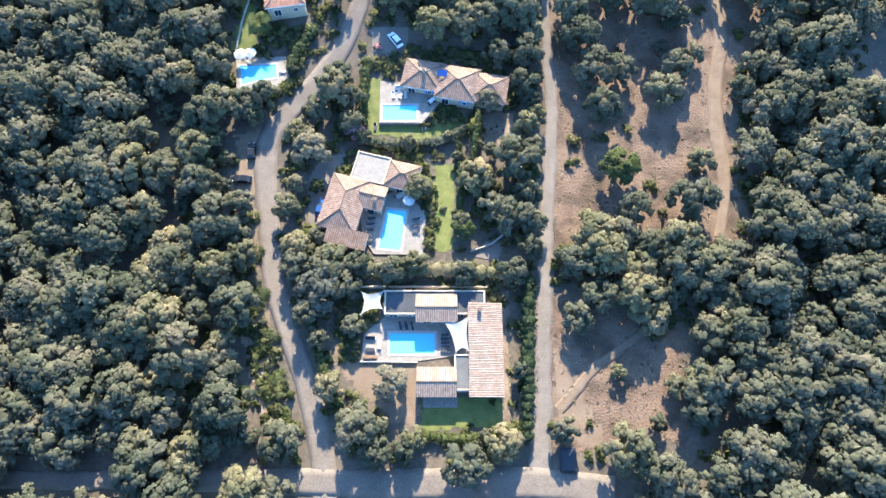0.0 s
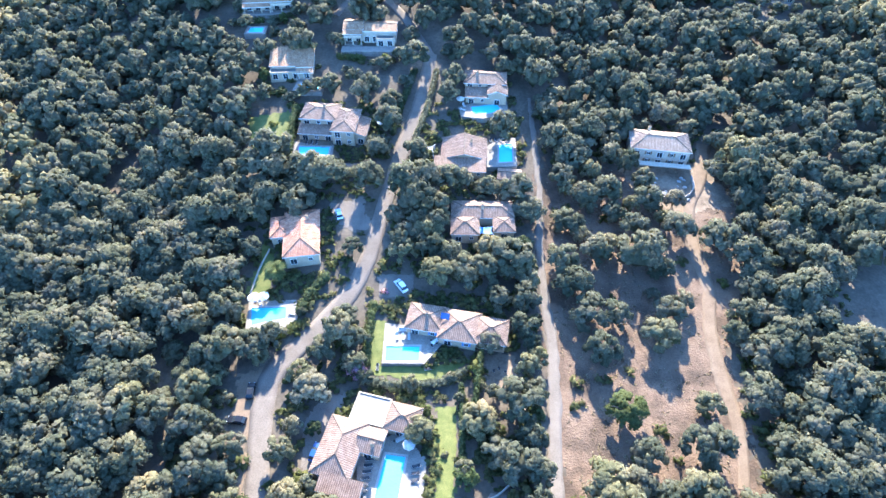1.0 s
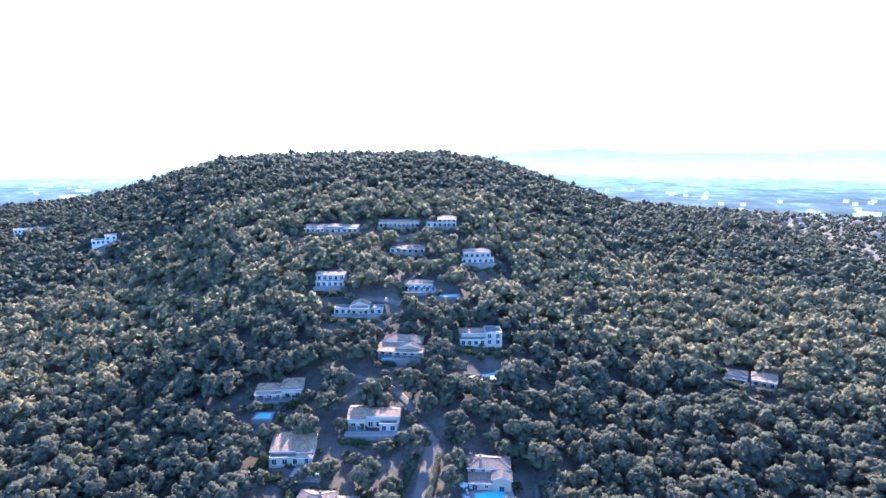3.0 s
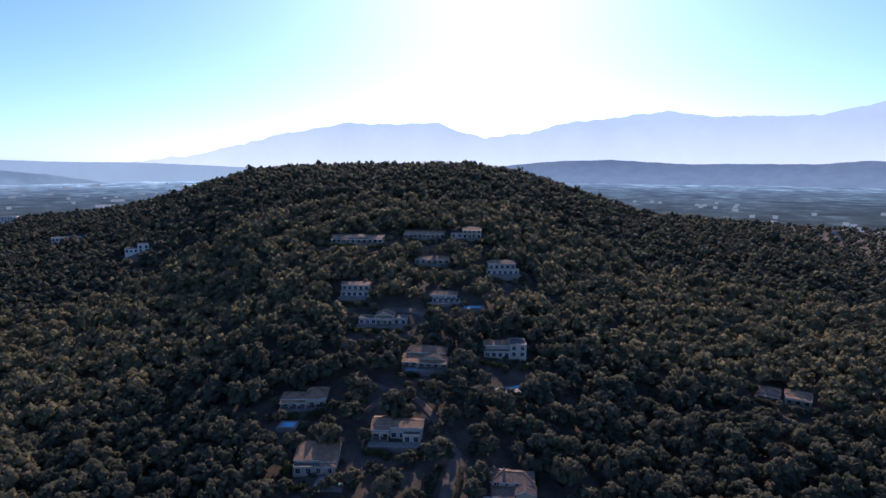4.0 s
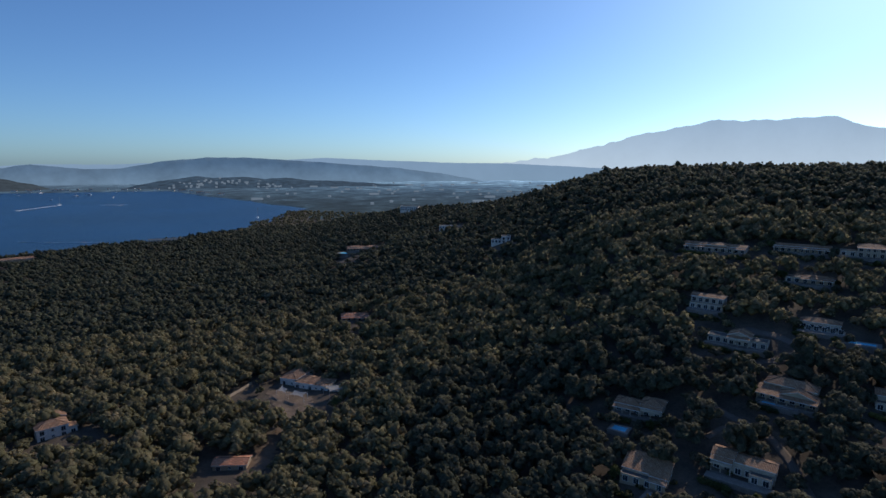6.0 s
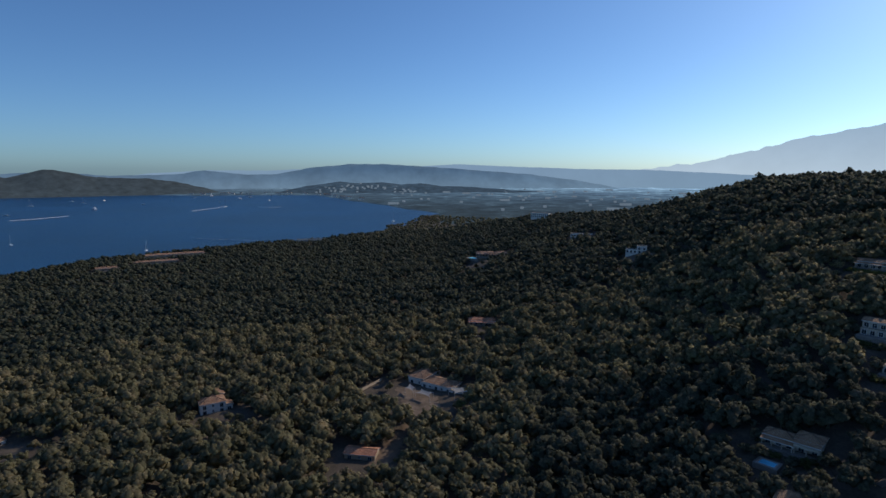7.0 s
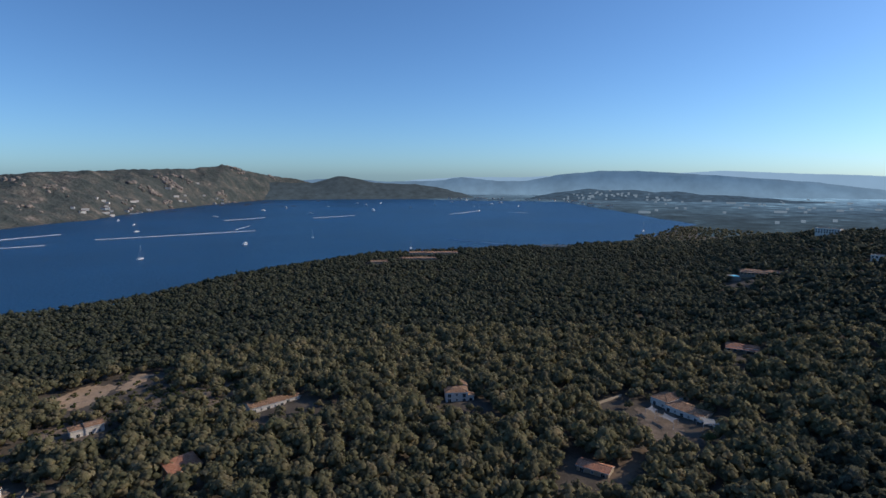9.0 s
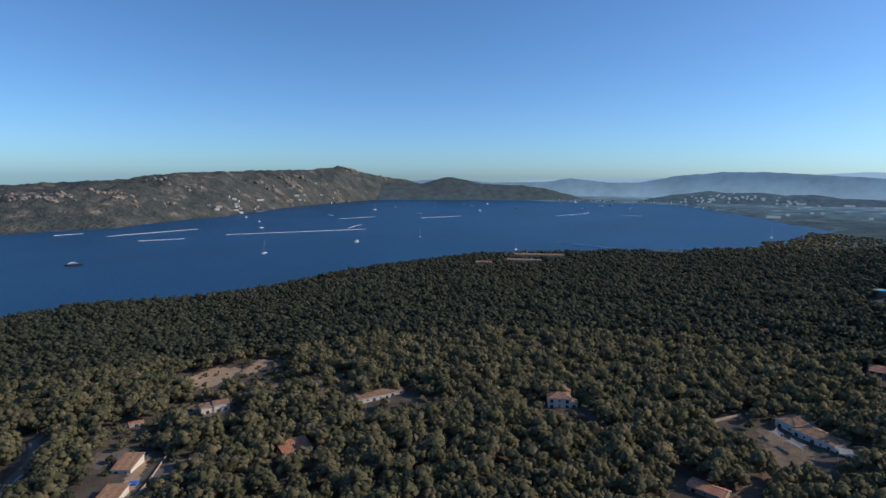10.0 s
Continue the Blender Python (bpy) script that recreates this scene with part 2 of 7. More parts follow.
def water_mat(name, col, rough, wave, strength):
    m, nt, b, nodes, links = nodes_of(name)
    n = noise_node(nt, 1 / wave, 4, 0.6)
    patch = noise_node(nt, 1 / (wave * 70), 4, 0.6)
    c = ramp_node(nt, patch.outputs[0], [(0.35, tuple(v * 0.8 for v in col)), (0.65, tuple(v * 1.2 for v in col))]).outputs[0]
    links.new(c, b.inputs["Base Color"])
    b.inputs["Roughness"].default_value, b.inputs["IOR"].default_value = rough, 1.33
    bp = nodes.new("ShaderNodeBump")
    bp.inputs["Strength"].default_value, bp.inputs["Distance"].default_value = strength, wave * 0.3
    links.new(n.outputs[0], bp.inputs["Height"])
    links.new(bp.outputs[0], b.inputs["Normal"])
    return m


M_SEA = water_mat("sea_water", (0.008, 0.058, 0.135), 0.35, 6.0, 0.8)
M_SEA.node_tree.nodes["Principled BSDF"].inputs["Specular IOR Level"].default_value = 0.2
M_POOL = water_mat("pool_water", (0.15, 0.56, 0.74), 0.5, 0.8, 0.3)
M_POOL.node_tree.nodes["Principled BSDF"].inputs["Specular IOR Level"].default_value = 0.01
# Scrub and rock colours; a little blue haze is painted into the scrub tones.
M_OPP = stuff_mat("hazed_scrub_and_rock", [(0.3, (0.05, 0.062, 0.06)), (0.5, (0.082, 0.09, 0.082)), (0.62, (0.125, 0.118, 0.1)), (0.7, (0.26, 0.215, 0.18))], 70.0, 13.0, 1.0, 1.0, 9.0, spec=0.05)


def haze_plain_mat(name):
    """The far plain: a backdrop glowing with painted haze, paler with distance and towards the sun."""
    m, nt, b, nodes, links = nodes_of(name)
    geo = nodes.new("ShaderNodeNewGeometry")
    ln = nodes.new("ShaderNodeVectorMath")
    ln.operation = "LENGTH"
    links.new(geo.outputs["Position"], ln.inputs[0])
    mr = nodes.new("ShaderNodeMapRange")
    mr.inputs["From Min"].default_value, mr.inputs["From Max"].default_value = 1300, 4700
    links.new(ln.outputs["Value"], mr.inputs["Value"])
    # Blue haze is put into the glow colour, thicker with distance.
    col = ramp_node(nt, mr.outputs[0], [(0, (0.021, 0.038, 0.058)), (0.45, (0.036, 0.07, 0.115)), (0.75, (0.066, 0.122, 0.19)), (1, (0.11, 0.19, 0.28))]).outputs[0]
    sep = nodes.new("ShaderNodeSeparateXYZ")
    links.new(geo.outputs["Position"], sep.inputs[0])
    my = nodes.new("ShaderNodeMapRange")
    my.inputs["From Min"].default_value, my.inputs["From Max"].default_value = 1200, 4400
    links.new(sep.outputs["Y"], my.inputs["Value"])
    # Brighter haze on the sunward side, painted by multiplying the glow.
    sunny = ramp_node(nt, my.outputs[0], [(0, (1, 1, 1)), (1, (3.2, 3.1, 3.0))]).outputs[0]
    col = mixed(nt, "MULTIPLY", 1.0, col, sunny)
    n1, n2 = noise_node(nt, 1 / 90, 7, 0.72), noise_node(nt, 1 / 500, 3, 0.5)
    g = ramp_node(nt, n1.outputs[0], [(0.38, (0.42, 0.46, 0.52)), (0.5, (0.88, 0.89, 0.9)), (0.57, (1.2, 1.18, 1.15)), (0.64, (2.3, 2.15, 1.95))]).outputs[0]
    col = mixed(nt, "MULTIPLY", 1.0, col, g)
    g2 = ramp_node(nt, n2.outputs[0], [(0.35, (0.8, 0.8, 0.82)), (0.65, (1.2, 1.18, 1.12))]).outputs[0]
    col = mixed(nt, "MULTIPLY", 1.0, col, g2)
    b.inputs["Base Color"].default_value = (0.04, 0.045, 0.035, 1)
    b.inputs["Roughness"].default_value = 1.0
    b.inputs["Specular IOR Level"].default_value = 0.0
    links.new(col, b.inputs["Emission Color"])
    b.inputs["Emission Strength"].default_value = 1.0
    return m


M_PLAIN = haze_plain_mat("hazed_plain")


# ---- mesh helpers ----
def mesh_from(name, verts, faces, material, uv=None):
    me = bpy.data.meshes.new(name)
    verts = np.asarray(verts, np.float32)
    faces = np.asarray(faces, np.int32)
    k = faces.shape[1]
    me.vertices.add(len(verts))
    me.vertices.foreach_set("co", verts.ravel())
    me.loops.add(faces.size)
    me.loops.foreach_set("vertex_index", faces.ravel())
    me.polygons.add(len(faces))
    me.polygons.foreach_set("loop_start", np.arange(0, faces.size, k, dtype=np.int32))
    me.update(calc_edges=True)
    for m in (material if isinstance(material, (list, tuple)) else [material]):
        me.materials.append(m)
    return me


def smooth_shade(me):
    me.polygons.foreach_set("use_smooth", np.ones(len(me.polygons), bool))


def part(name, bm, material, parent=None, label=""):
    """A bmesh as one mesh object, under parent if there is one."""
    me = bpy.data.meshes.new(name)
    bm.normal_update()
    bm.to_mesh(me)
    bm.free()
    me.materials.append(material)
    ob = new(name, me)
    ob.parent = parent
    return tagged(ob, label)


def empty(name, m, label, category, group=""):
    ob = new(name)
    ob.empty_display_size = 0.5
    ob.matrix_basis = m
    return tagged(ob, label, category, group)


def box(bm, x0, x1, y0, y1, z0, z1, bevel=0.0):
    vs = [bm.verts.new((x, y, z)) for x in (x0, x1) for y in (y0, y1) for z in (z0, z1)]
    fs = [bm.faces.new([vs[i] for i in f]) for f in ((0, 1, 3, 2), (4, 6, 7, 5), (0, 4, 5, 1), (2, 3, 7, 6), (0, 2, 6, 4), (1, 5, 7, 3))]
    if bevel:
        es = list({e for f in fs for e in f.edges})
        bmesh.ops.bevel(bm, geom=es, offset=bevel, segments=1, affect="EDGES")
    return bm


def boxes(*items):
    bm = bmesh.new()
    for it in items:
        box(bm, *it)
    return bm


# ---- ground: one sheet out to the horizon ----
az_line = np.concatenate([np.arange(-180, -62, 3.0), np.arange(-62, 140, 0.5), np.arange(140, 180.1, 3.0)])
az_line[-1] = 180.0
r_line = np.concatenate([np.arange(0.5, 150, 3.0), 150 * 1.022 ** np.arange(0, 162)])
r_line = r_line[r_line < 4940]
A, R = np.meshgrid(np.radians(az_line), r_line)
GX, GY = -np.sin(A) * R, np.cos(A) * R
GZ = ground_z(GX, GY)
n_az = len(az_line)
idx = np.arange(GX.size).reshape(GX.shape)
quads = np.stack([idx[:-1, :-1], idx[1:, :-1], idx[1:, 1:], idx[:-1, 1:]], -1).reshape(-1, 4)[:, ::-1]
qa = np.degrees(A)[:-1, :-1].ravel()
qr = R[:-1, :-1].ravel()
q_dc = np.interp(qa, CREST_AZ, CREST_R)
across = (qa > 50.5) & (qa < 175) & (qr > np.interp(qa, SHORE_AZ, SHORE_R) - 150)
hills = across & (qa > 86)
inland = (~hills) & ((across & (qa <= 86)) | ((qa < 51) & (qr > 1500)) | (qr > 2600))
all_co = np.stack([GX.ravel(), GY.ravel(), GZ.ravel()], 1)


def sheet(name, mask, material, label):
    f = quads[mask]
    used, inv = np.unique(f, return_inverse=True)
    me = mesh_from(name, all_co[used], inv.reshape(-1, 4), material)
    smooth_shade(me)
    return tagged(new(name, me), label, "land", kind="structure")


ground = sheet("ground", ~(hills | inland), M_GROUND, "dry brown wooded ground with pale bare patches")
# the hills across the bay, in finer steps
ha, hr = np.meshgrid(np.radians(np.arange(86, 152, 0.22)), np.concatenate([np.arange(1650, 3500, 13.0), np.arange(3500, 4700, 26.0)]))
hx, hy = -np.sin(ha) * hr, np.cos(ha) * hr
hz = ground_z(hx, hy)
hz = hz + (7 * fbm(hx, hy, 110, 4, 4.0) + 3.5 * np.abs(fbm(hx, hy, 46, 3, 6.0))) * smooth((hz - SEA - 4) / 40)
hidx = np.arange(hx.size).reshape(hx.shape)
hq = np.stack([hidx[:-1, :-1], hidx[1:, :-1], hidx[1:, 1:], hidx[:-1, 1:]], -1).reshape(-1, 4)[:, ::-1]
hq = hq[(hz.ravel()[hq] > SEA - 6).any(1)]
hill_mesh = mesh_from("backdrop_hills", np.stack([hx.ravel(), hy.ravel(), hz.ravel()], 1), hq, M_OPP)
tagged(new("backdrop_hills", hill_mesh), "scrubby rocky hills across the bay", "hills", kind="structure")
CRAGS = [(-1801, -1187, 34, 26), (-1822, -1094, 20, 16), (-1886, -1084, 26, 26), (-2017, -998, 22, 20), (-1956, -932, 22, 20), (-2008, -1057, 18, 8), (-2291, -946, 24, 12), (-2077, -808, 20, 10), (-2814, -612, 36, 26), (-3048, -580, 34, 34), (-3190, -554, 24, 16), (-3749, -335, 34, 22), (-2532, -673, 34, 10), (-3313, -370, 30, 10), (-2324, -814, 40, 12), (-4029, -133, 30, 6)]  # x, y, spread, blocks
M_CRAG = stuff_mat("pale_granite", [(0.35, (0.15, 0.125, 0.108)), (0.5, (0.27, 0.225, 0.19)), (0.65, (0.36, 0.305, 0.262))], 14.0, 3.0, 0.95, 1.0, 2.0, spec=0.1)


def crags():
    """Outcrops of pale rock on the hills across the bay: clusters of broken angular blocks."""
    bm = bmesh.new()
    bmesh.ops.create_icosphere(bm, subdivisions=1, radius=1.0)
    co, tri = np.array([v.co[:] for v in bm.verts]), np.array([[v.index for v in f.verts] for f in bm.faces])
    bm.free()
    rg = np.random.default_rng(21)
    out_co, out_tri, n = [], [], 0
    for cx, cy, spread, count in CRAGS:
        for _ in range(count):
            dx, dy = rg.normal(0, spread, 2)
            x, y = cx + dx * 0.7, cy + dy
            size = rg.uniform(4, 11) * (1.3 if cx < -2700 else 1)
            v = co * (1 + 0.26 * rg.standard_normal((len(co), 1)).clip(-1.6, 1.6)) * [size * rg.uniform(0.7, 1.3), size * rg.uniform(0.7, 1.4), size * rg.uniform(0.5, 1.05)]
            a = rg.uniform(0, 3.14)
            v = np.stack([v[:, 0] * math.cos(a) - v[:, 1] * math.sin(a), v[:, 0] * math.sin(a) + v[:, 1] * math.cos(a), v[:, 2]], 1)
            out_co.append(v + [x, y, float(ground_z(x, y)) + size * 0.1])
            out_tri.append(tri + n)
            n += len(v)
    me = mesh_from("rock_outcrops", np.concatenate(out_co), np.concatenate(out_tri), M_CRAG)
    return tagged(new("rock_outcrops", me), "pale granite crags on the scrubby hills across the bay", "rocks", kind="stuff")


crags()
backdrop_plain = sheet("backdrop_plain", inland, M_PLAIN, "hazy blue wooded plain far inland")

# ---- the bay ----
sa = np.radians(np.arange(46, 179.1, 1.0))
sr = np.concatenate([np.arange(560, 1600, 80), np.arange(1600, 4900, 150)])
SA, SR = np.meshgrid(sa, sr)
sidx = np.arange(SA.size).reshape(SA.shape)
sq = np.stack([sidx[:-1, :-1], sidx[1:, :-1], sidx[1:, 1:], sidx[:-1, 1:]], -1).reshape(-1, 4)[:, ::-1]
sea_co = np.stack([-np.sin(SA).ravel() * SR.ravel(), np.cos(SA).ravel() * SR.ravel(), np.full(SA.size, SEA)], 1)
# where the land stands above it the sheet is left out
sea_ground = ground_z(sea_co[:, 0], sea_co[:, 1])
sq = sq[(sea_ground[sq] < SEA + 8).any(1)]
tagged(new("water", mesh_from("water", sea_co, sq, M_SEA)), "deep blue sea water of a wide calm bay", "sea", kind="structure")


# ---- ranges behind everything ----
def ridge(name, azs, els, dist, material, label, rough_m=6.0, depth=350.0, foot=-34.0):
    a = np.arange(azs[0], azs[-1] + 0.01, 0.2)
    el = np.interp(a, azs, els)
    rows = []
    for k, (f, d) in enumerate(((0.0, 0.0), (0.35, 0.4), (0.7, 0.75), (1.0, 1.0), (0.6, 1.25))):
        rr = dist + depth * (d - 1)
        x, y = -np.sin(np.radians(a)) * rr, np.cos(np.radians(a)) * rr
        top = EYE_H + np.tan(np.radians(el)) * dist + rough_m * fbm(x, y, 260, 4, 3.0)
        z = foot + (top - foot) * f * (1 + (0.12 * fbm(x, y, 500, 3, 5.0) if 0 < f < 1 else 0))
        rows.append(np.stack([x, y, z], 1))
    co = np.concatenate(rows)
    i = np.arange(len(co)).reshape(len(rows), -1)
    f = np.stack([i[:-1, :-1], i[1:, :-1], i[1:, 1:], i[:-1, 1:]], -1).reshape(-1, 4)[:, ::-1]
    me = mesh_from(name, co, f, material)
    smooth_shade(me)
    return tagged(new(name, me), label, "mountains", kind="structure")


# Haze on the ranges is painted as emission, paler for the farther ones.
M_MOUNT = haze_glow_mat("hazed_mountains", (0.6, 0.76, 0.88), (0.42, 0.59, 0.76), 60, 420, 1.0, 0.04, 300)
M_RIDGE = haze_glow_mat("hazed_ridge", (0.15, 0.24, 0.36), (0.1, 0.165, 0.27), 0, 130, 1.0, 0.1, 90)
M_RANGE = haze_glow_mat("hazed_low_ranges", (0.17, 0.275, 0.385), (0.09, 0.165, 0.265), -10, 120, 1.0, 0.16, 120)
M_RANGE2 = haze_glow_mat("hazed_paler_ranges", (0.26, 0.4, 0.54), (0.26, 0.4, 0.56), -20, 160, 1.0, 0.04, 200)
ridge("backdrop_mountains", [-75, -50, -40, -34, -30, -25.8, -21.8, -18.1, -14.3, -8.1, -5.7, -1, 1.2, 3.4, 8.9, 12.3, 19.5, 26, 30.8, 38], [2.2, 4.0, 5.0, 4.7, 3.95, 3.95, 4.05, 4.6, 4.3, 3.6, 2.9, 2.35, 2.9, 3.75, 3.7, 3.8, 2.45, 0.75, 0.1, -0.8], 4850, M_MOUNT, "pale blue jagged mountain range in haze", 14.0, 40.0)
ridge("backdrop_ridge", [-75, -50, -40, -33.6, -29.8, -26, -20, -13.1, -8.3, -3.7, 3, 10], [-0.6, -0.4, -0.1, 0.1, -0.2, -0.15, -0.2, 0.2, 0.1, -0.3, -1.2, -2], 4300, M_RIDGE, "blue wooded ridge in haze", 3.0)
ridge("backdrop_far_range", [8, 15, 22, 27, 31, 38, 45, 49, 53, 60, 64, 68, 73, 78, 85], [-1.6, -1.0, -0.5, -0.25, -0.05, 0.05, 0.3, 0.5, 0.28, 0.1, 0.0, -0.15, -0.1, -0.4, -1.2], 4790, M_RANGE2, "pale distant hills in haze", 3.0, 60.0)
ridge("backdrop_range", [30, 34, 38, 42, 46, 50, 53, 56.8, 60, 63.7, 67, 70, 73.4, 76, 81, 85, 88, 92, 96], [-2.4, -1.7, -1.0, -0.5, -0.2, 0.1, 0.3, 0.5, 0.5, 0.15, -0.5, -0.5, -0.1, -0.5, -0.6, -0.25, -0.35, -0.8, -1.5], 4600, M_RANGE, "low wooded hills beyond the plain, painted hazy dark blue", 4.0, 120.0)


# The nearer hills take a darker blue haze glow, painted the same way.
ridge("backdrop_shore_hills", [71, 75, 78, 80, 82, 84, 84.9, 85.6, 86.8, 88.2, 90, 92.2, 94, 96, 98.5], [-2.4, -1.3, -0.82, -0.78, -0.72, -0.3, -0.08, -0.06, -0.35, -0.72, -0.68, -0.6, -1.0, -1.7, -2.6], 3950, haze_glow_mat("hazed_shore_woods", (0.042, 0.06, 0.075), (0.032, 0.045, 0.056), -30, 110, 1.0, 0.45, 45), "dark wooded hills along the head of the bay", 5.0, 300.0)
ridge("backdrop_town_hill", [36, 40, 44, 48, 51, 53, 55, 57, 59, 61, 62.5, 64, 66, 68], [-2.6, -2.2, -2.05, -1.75, -1.65, -1.4, -1.5, -1.3, -1.38, -1.2, -1.4, -1.6, -2.0, -2.6], 3750, haze_glow_mat("hazed_town_woods", (0.036, 0.065, 0.1), (0.045, 0.082, 0.125), -30, 60, 1.0, 0.5, 45), "low dark wooded hill with a town", 3.0, 300.0)


# ---- roads and tracks ----
def resample(pts, step):
    """A smooth line through the points, with a point every step metres."""
    p = np.array(pts, float)
    p = np.vstack([2 * p[0] - p[1], p, 2 * p[-1] - p[-2]])
    out = []
    for i in range(1, len(p) - 2):
        n = max(2, int(np.linalg.norm(p[i + 1] - p[i]) / step))
        for t in np.linspace(0, 1, n, endpoint=False):
            out.append(0.5 * (2 * p[i] + (p[i + 1] - p[i - 1]) * t + (2 * p[i - 1] - 5 * p[i] + 4 * p[i + 1] - p[i + 2]) * t * t + (3 * p[i] - p[i - 1] - 3 * p[i + 1] + p[i + 2]) * t ** 3))
    out.append(p[-2])
    return np.array(out)


def ribbon(name, pts, width, material, label, lift=0.12, category="road", wobble=0.3):
    c = resample(pts, 2.0)
    d = np.gradient(c, axis=0)
    d /= np.linalg.norm(d, axis=1)[:, None]
    nrm = np.stack([-d[:, 1], d[:, 0]], 1)
    w = np.asarray(width if np.ndim(width) else [width] * 2, float)
    w = np.interp(np.linspace(0, 1, len(c)), np.linspace(0, 1, len(w)), w) / 2
    rows = []
    for k, (s, drop) in enumerate(((-1, -0.4), (-1, 0), (-0.5, 0.02), (0, 0.04), (0.5, 0.02), (1, 0), (1, -0.4))):
        q = c + nrm * (w * s + wobble * (abs(s) == 1) * fbm(c[:, 0] + 37 * s, c[:, 1], 9, 3))[:, None]
        rows.append(np.column_stack([q, ground_z(q[:, 0], q[:, 1]) + lift + drop]))
    co = np.concatenate(rows)
    i = np.arange(len(co)).reshape(len(rows), -1)
    f = np.stack([i[:-1, :-1], i[:-1, 1:], i[1:, 1:], i[1:, :-1]], -1).reshape(-1, 4)
    return tagged(new(name, mesh_from(name, co, f[:, ::-1], material)), label, category, kind="structure")


ROAD = [(-21.8, -26), (-22.4, -14), (-22.8, -7.2), (-24.9, 2.3), (-28.2, 12.3), (-32.8, 23), (-36.5, 33), (-38.8, 46.2), (-40.9, 58.7), (-40.7, 68.9), (-36.1, 76), (-30.3, 83.3), (-25, 91.4), (-20.8, 103.2), (-18.6, 116), (-15.9, 131), (-13.1, 145), (-9.2, 162), (-6.8, 178), (-5.6, 188)]
CROSS_ROAD = [(-130, -7), (-85.6, -7.2), (-58.8, -7.4), (-36.7, -7.4), (-8.9, -8), (18.9, -8), (34, -9.5)]
GRAVEL = [(19.4, -8.3), (20.6, 9), (22.2, 26.7), (23.9, 46.3), (25.6, 63), (27, 78.4), (26.4, 92), (26.6, 107), (28.6, 128), (28.9, 152), (28.8, 172)]
DIRT = [(62.8, 43.5), (65.7, 56), (66, 67.5), (67.3, 83.2), (70.5, 94.5), (70.6, 106), (71.1, 115), (73.5, 126), (80.5, 139), (85.7, 155)]
HILL_LANE = [(-5.6, 187), (-10, 196), (-17, 209), (-25, 217.5), (-36, 222), (-45, 226)]
UPPER_LANE = [(-47, 251.6), (-36, 261), (-25, 267), (-20, 274.7), (-30, 282), (-44, 284)]
BRANCH = [(-30, 220.5), (-38, 214), (-41.4, 207)]
ribbon("road_hill", HILL_LANE, 3.0, M_ASPHALT, "narrow asphalt lane winding up the wooded hill", 0.25)
ribbon("road_upper", UPPER_LANE, 3.8, M_ASPHALT, "hairpin of the asphalt lane on the hill", 0.25)
ribbon("track_branch", BRANCH, 2.4, M_ASPHALT, "pale drive branching off the lane", 0.3)
ribbon("road", ROAD, [5.4, 5.0, 4.6, 4.8, 5.2, 5.6, 5.0, 4.4, 4.6, 5, 4.6, 4.4], M_ASPHALT, "pale worn asphalt lane between gardens", 0.12)
ribbon("road_cross", CROSS_ROAD, [3.2, 3.2, 3.4, 4.6, 6, 6], M_ASPHALT, "worn asphalt road under the trees", 0.15)
ribbon("track_gravel", GRAVEL, [5.0, 3.4, 3.2, 2.3, 2.0, 1.5], M_GRAVEL, "straight pale gravel track along the wood", 0.10, wobble=0.6)
ribbon("track_dirt", DIRT, [2.4, 3.6, 3.4, 4.2, 4.0, 5.0], M_DIRT, "rutted pale dirt track through the clearing", 0.10, wobble=0.45)


# ---- houses ----
from mathutils.geometry import tessellate_polygon

KEEP_FREE = []

def tiled(bm, poly, step):
    """One slope of a tiled roof: barrel-tile columns from eave to ridge. poly: corners, the first two along the eave."""
    uvl = bm.loops.layers.uv.verify()
    p = [Vector(q) for q in poly]
    u_ax = (p[1] - p[0]).normalized()
    nrm = (p[1] - p[0]).cross(p[-1] - p[0]).normalized()
    v_ax = nrm.cross(u_ax)
    flat = [((q - p[0]).dot(u_ax), (q - p[0]).dot(v_ax)) for q in p]
    u0, u1 = min(f[0] for f in flat), max(f[0] for f in flat)

    def span(u):
        vs = []
        for (a, b), (c, d) in zip(flat, flat[1:] + flat[:1]):
            if abs(a - c) < 1e-6:
                if abs(a - u) < 1e-6:
                    vs += [b, d]
            elif min(a, c) - 1e-6 <= u <= max(a, c) + 1e-6:
                vs.append(b + (d - b) * (u - a) / (c - a))
        return (min(vs), max(vs)) if vs else (0, 0)

    n = max(2, int((u1 - u0) / step)) * 2
    prev = None
    for i in range(n + 1):
        u = u0 + (u1 - u0) * i / n
        lo, hi = span(u)
        up = nrm * (0.22 * step if i % 2 else 0.0)
        pair = [bm.verts.new(p[0] + u_ax * u + v_ax * v + up) for v in (lo, hi)]
        uv = [(u, lo), (u, hi)]
        if prev:
            f = bm.faces.new((prev[0][0], pair[0], pair[1], prev[0][1]))
            for l, c in zip(f.loops, (prev[1][0], uv[0], uv[1], prev[1][1])):
                l[uvl].uv = c
        prev = (pair, uv)


def tube(bm, a, b, r, n=6):
    a, b = Vector(a), Vector(b)
    q = (b - a).to_track_quat("Z", "Y")
    rings = []
    for c in (a, b):
        rings.append([bm.verts.new(c + q @ Vector((r * math.cos(6.2832 * k / n), r * math.sin(6.2832 * k / n), 0))) for k in range(n)])
    for k in range(n):
        bm.faces.new((rings[0][k], rings[0][(k + 1) % n], rings[1][(k + 1) % n], rings[1][k]))
    bm.faces.new(rings[1])
    bm.faces.new(rings[0][::-1])


